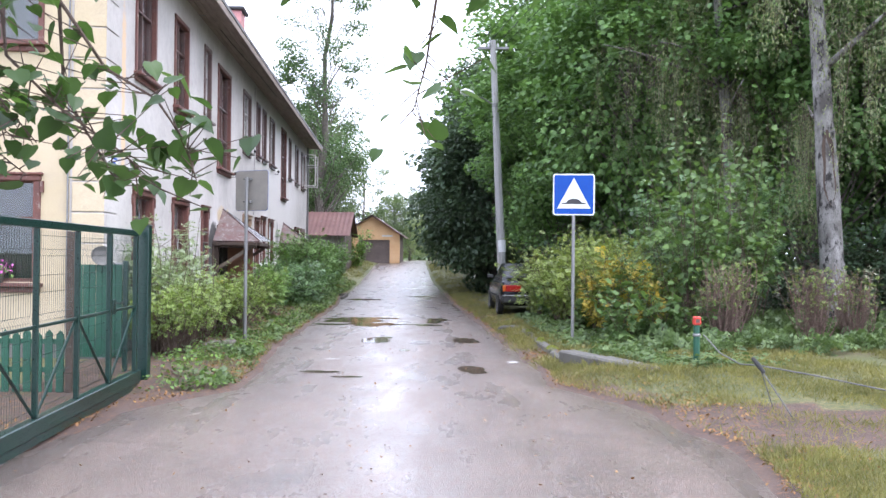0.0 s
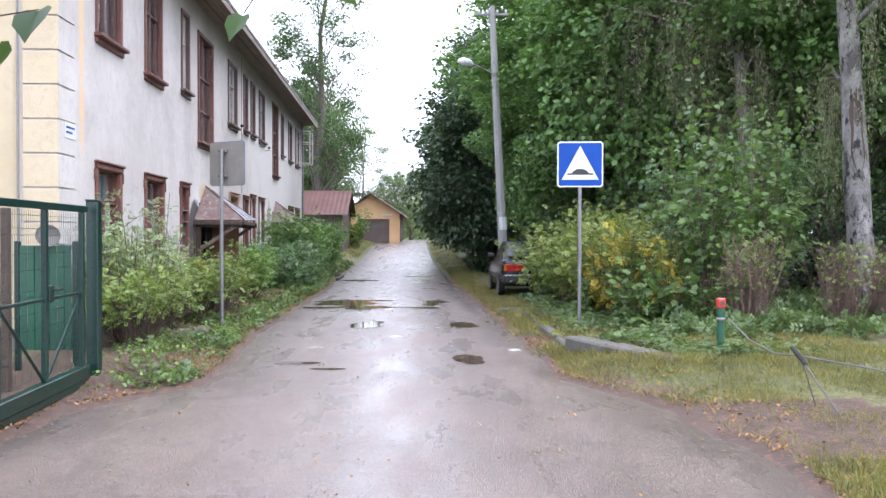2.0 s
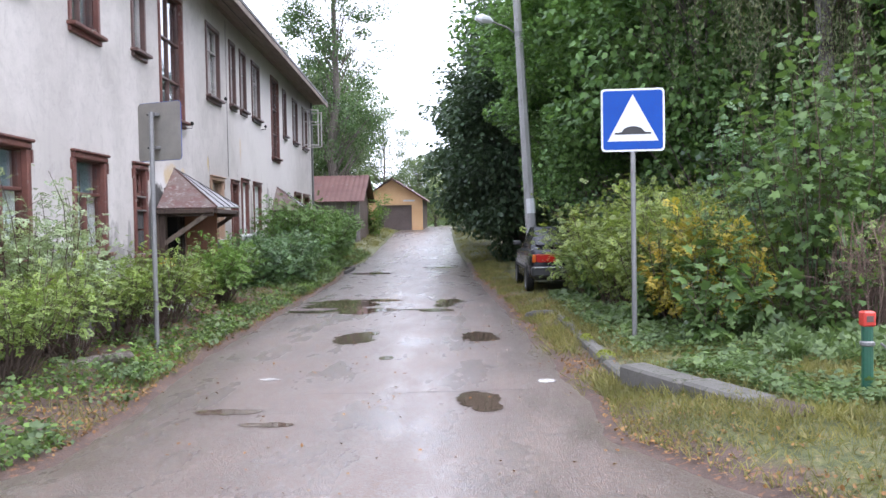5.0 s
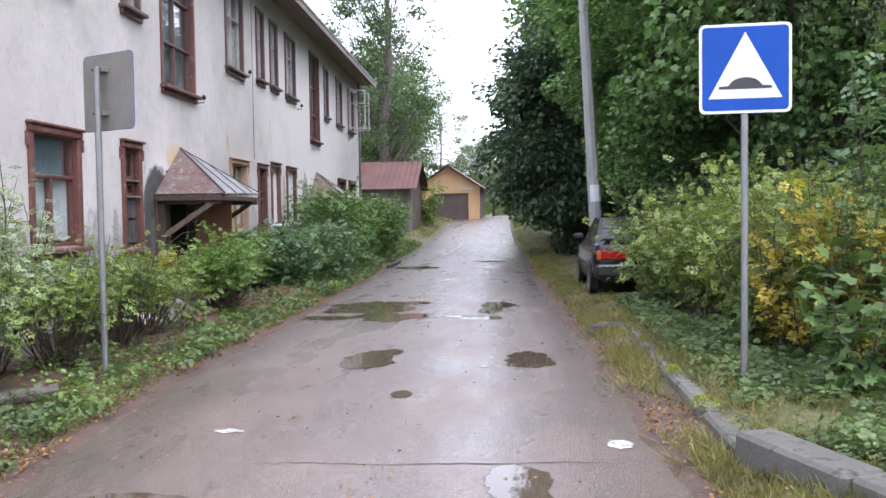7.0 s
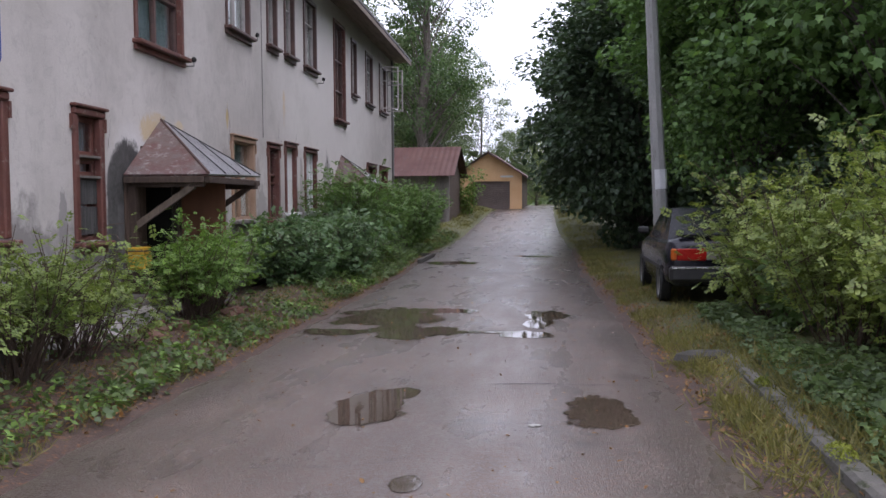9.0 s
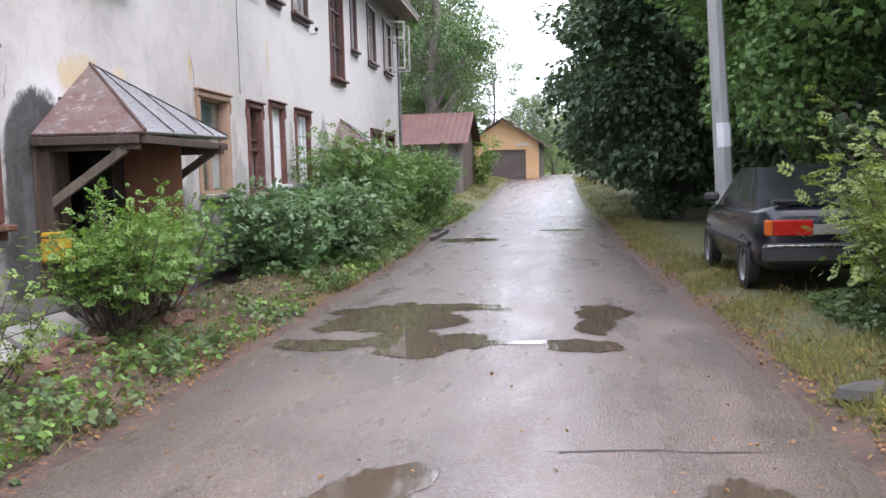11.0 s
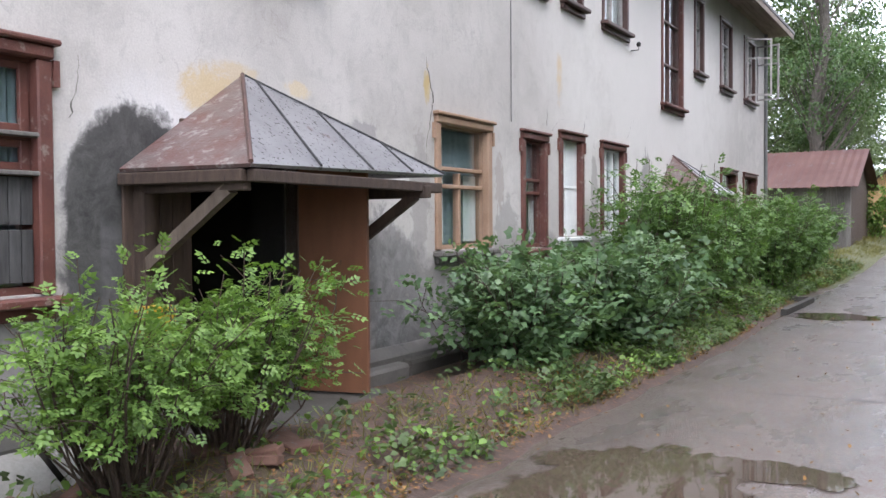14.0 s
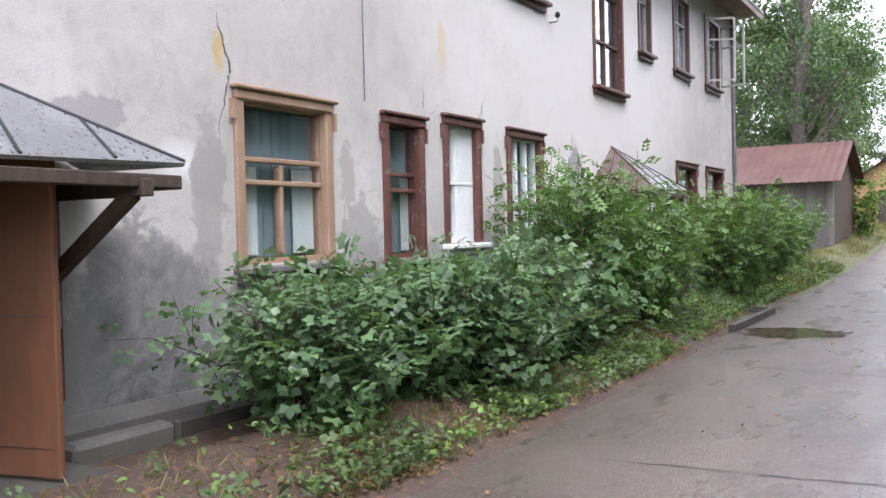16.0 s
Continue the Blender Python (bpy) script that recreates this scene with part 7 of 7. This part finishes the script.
    part("bowl", ring([(0.0, 0.0), (0.06, 0.008), (0.1, 0.025), (0.13, 0.05), (0.135, 0.046)], 20, "z"), M["plinth"], s, m=pose(0, -0.05, 0.05, 70, 0, 30))


def flower_pot():
    f = thing("flower_pot", HOUSE @ pose(-1.5, S0 - 0.07, 1.187), "pot of pink flowers on the window sill", "flower pot")
    part("pot", ring([(0.0, 0.0), (0.06, 0.0), (0.085, 0.14), (0.09, 0.14), (0.08, 0.13), (0.0, 0.12)], 14, "z"), M["brown_wood"], f)
    rng = np.random.default_rng(5)
    part("flowers", foliage("flowers", rng.normal(size=(90, 3)) * np.array((0.09, 0.05, 0.05)) + np.array((0, 0, 0.24)), 0.05, T_OVAL, M["flower"], rng), None, f, "pink blossoms")
    part("greenery", foliage("greenery", rng.normal(size=(60, 3)) * np.array((0.08, 0.05, 0.05)) + np.array((0, 0, 0.17)), 0.06, T_OVAL, M["l_fresh"], rng), None, f)


def light_well():
    """Pale slabs sloping from a concrete beam by the wall, with brick rubble below."""
    rng = random.Random(4)
    k = tagged(thing("slab_row", HOUSE @ pose(0, 2.0, 0), "row of pale concrete slabs sloping below a concrete beam", "slabs"), kind="structure")
    part("beam", Geo().box(0.16, 0.56, -0.4, 3.1, -0.1, 0.44, 0.09), M["dark_stone"], k, "dark mossy concrete beam")
    for i in range(6):
        s = -0.3 + i * 0.52
        part("slab", Geo().box(0, 0.62, 0.03, 0.475, -0.06, 0, 0.012), M["slab"], k, m=pose(0.56, s, 0.34, 0, 33 + rng.uniform(-3, 3), rng.uniform(-2, 2)))
    for i in range(16):
        x, s = rng.uniform(1.05, 1.6), rng.uniform(-0.4, 4.0)
        w = HOUSE @ Vector((x, s + 2.0, 0))
        part("brick", Geo().box(-0.06, 0.06, -0.12, 0.12, -0.03, 0.03, 0.008), M["brick"], k, m=pose(x, s, ground_at(w.x, w.y) + 0.015, rng.uniform(-20, 20), rng.uniform(-15, 15), rng.uniform(0, 180)))


def small_things():
    b = thing("meter_box", HOUSE @ pose(0.14, 5.5, 0.72), "small yellow gas box fixed beside the porch post", "box")
    part("case", Geo().box(-0.12, 0.12, -0.12, 0.12, 0, 0.3, 0.015), M["yellow_box"], b)
    part("lid_band", Geo().box(-0.125, 0.125, -0.125, 0.125, 0.24, 0.26, 0.004), M["brown_wood"], b)
    rng = random.Random(9)
    for x, y, w, h in ((1.12, 13.95, 0.22, 0.26), (-1.75, 14.2, 0.24, 0.14), (0.0, 17.0, 0.1, 0.08)):
        n = 18
        out = [(w / 2 * math.cos(6.283 * i / n) * rng.uniform(0.65, 1.1), h / 2 * math.sin(6.283 * i / n) * rng.uniform(0.65, 1.1)) for i in range(n)]
        tagged(part("paint_patch", Geo().prism(out, 0, 0.004, "z"), M["road_paint"], None, m=pose(x, y, road_height(x, y) + 0.0125)), "worn white paint patch on the asphalt", "road marking", "paint patches", "structure")
    tagged(part("rotten_log", Geo().tube([(-3.75, 13.75, 0.2), (-3.6, 14.2, 0.22), (-3.42, 14.75, 0.2)], [0.07, 0.065, 0.05], 9), M["bark"], None), "dark rotten log lying under the hedge", "log")
    st = tagged(part("flat_stone", ring([(0.0, 0.07), (0.2, 0.065), (0.3, 0.03), (0.33, -0.03)], 18, "z"), M["dark_stone"], None, m=pose(1.55, 19.4, ground_at(1.55, 19.4)) @ Matrix.Diagonal((1.1, 0.35, 1.0, 1))), "low dark flat stone on the verge", "stone")
    mr = np.random.default_rng(23)
    for x, y, z, w in ((1.76, 15.95, 0.17, 0.1), (1.79, 14.55, 0.17, 0.13), (1.72, 17.9, 0.16, 0.08)):
        th = mr.uniform(0, 6.28, 420)
        rr = np.sqrt(mr.uniform(0, 1, 420))
        pos = np.stack([x + w * 0.75 * rr * np.cos(th), y + w * 1.7 * rr * np.sin(th), z + 0.05 * (1 - rr ** 2) + mr.uniform(-0.006, 0.006, 420)], 1)
        tagged(part("moss_cushion", foliage("moss_cushion", pos, 0.02, T_SIMPLE, M["l_moss"], mr, droop=-0.3), None), "soft yellow-green moss cushion on the kerb", "moss", "moss on the kerb", "stuff")
    edge = [(-3.76, 33.4), (-3.8, 34.8), (-3.86, 36.2), (-4.6, 36.35)]
    g = Geo()
    for (x0, y0), (x1, y1) in zip(edge, edge[1:]):
        g.tube([(x0, y0, 0.06), (x1, y1, 0.06)], 0.07, 4)
    tagged(part("edging", g, M["dark_stone"], None), "low dark stone edging along the grass before the far porch", "edging", kind="structure")
    slab = tagged(part("porch_path", Geo().box(0.9, 2.0, -0.8, 1.6, -0.2, 0.05, 0.03), M["dark_stone"], None, m=HOUSE @ pose(0, 6.6, 0)), "worn dark concrete path slab before the porch", "path", kind="structure")


road_sign()
sign_from_behind()
barrier_post()
stake_and_cable()
kerb()
utility_pole()
parked_car()
garage()
shed()
gate()
flower_pot()
light_well()
small_things()
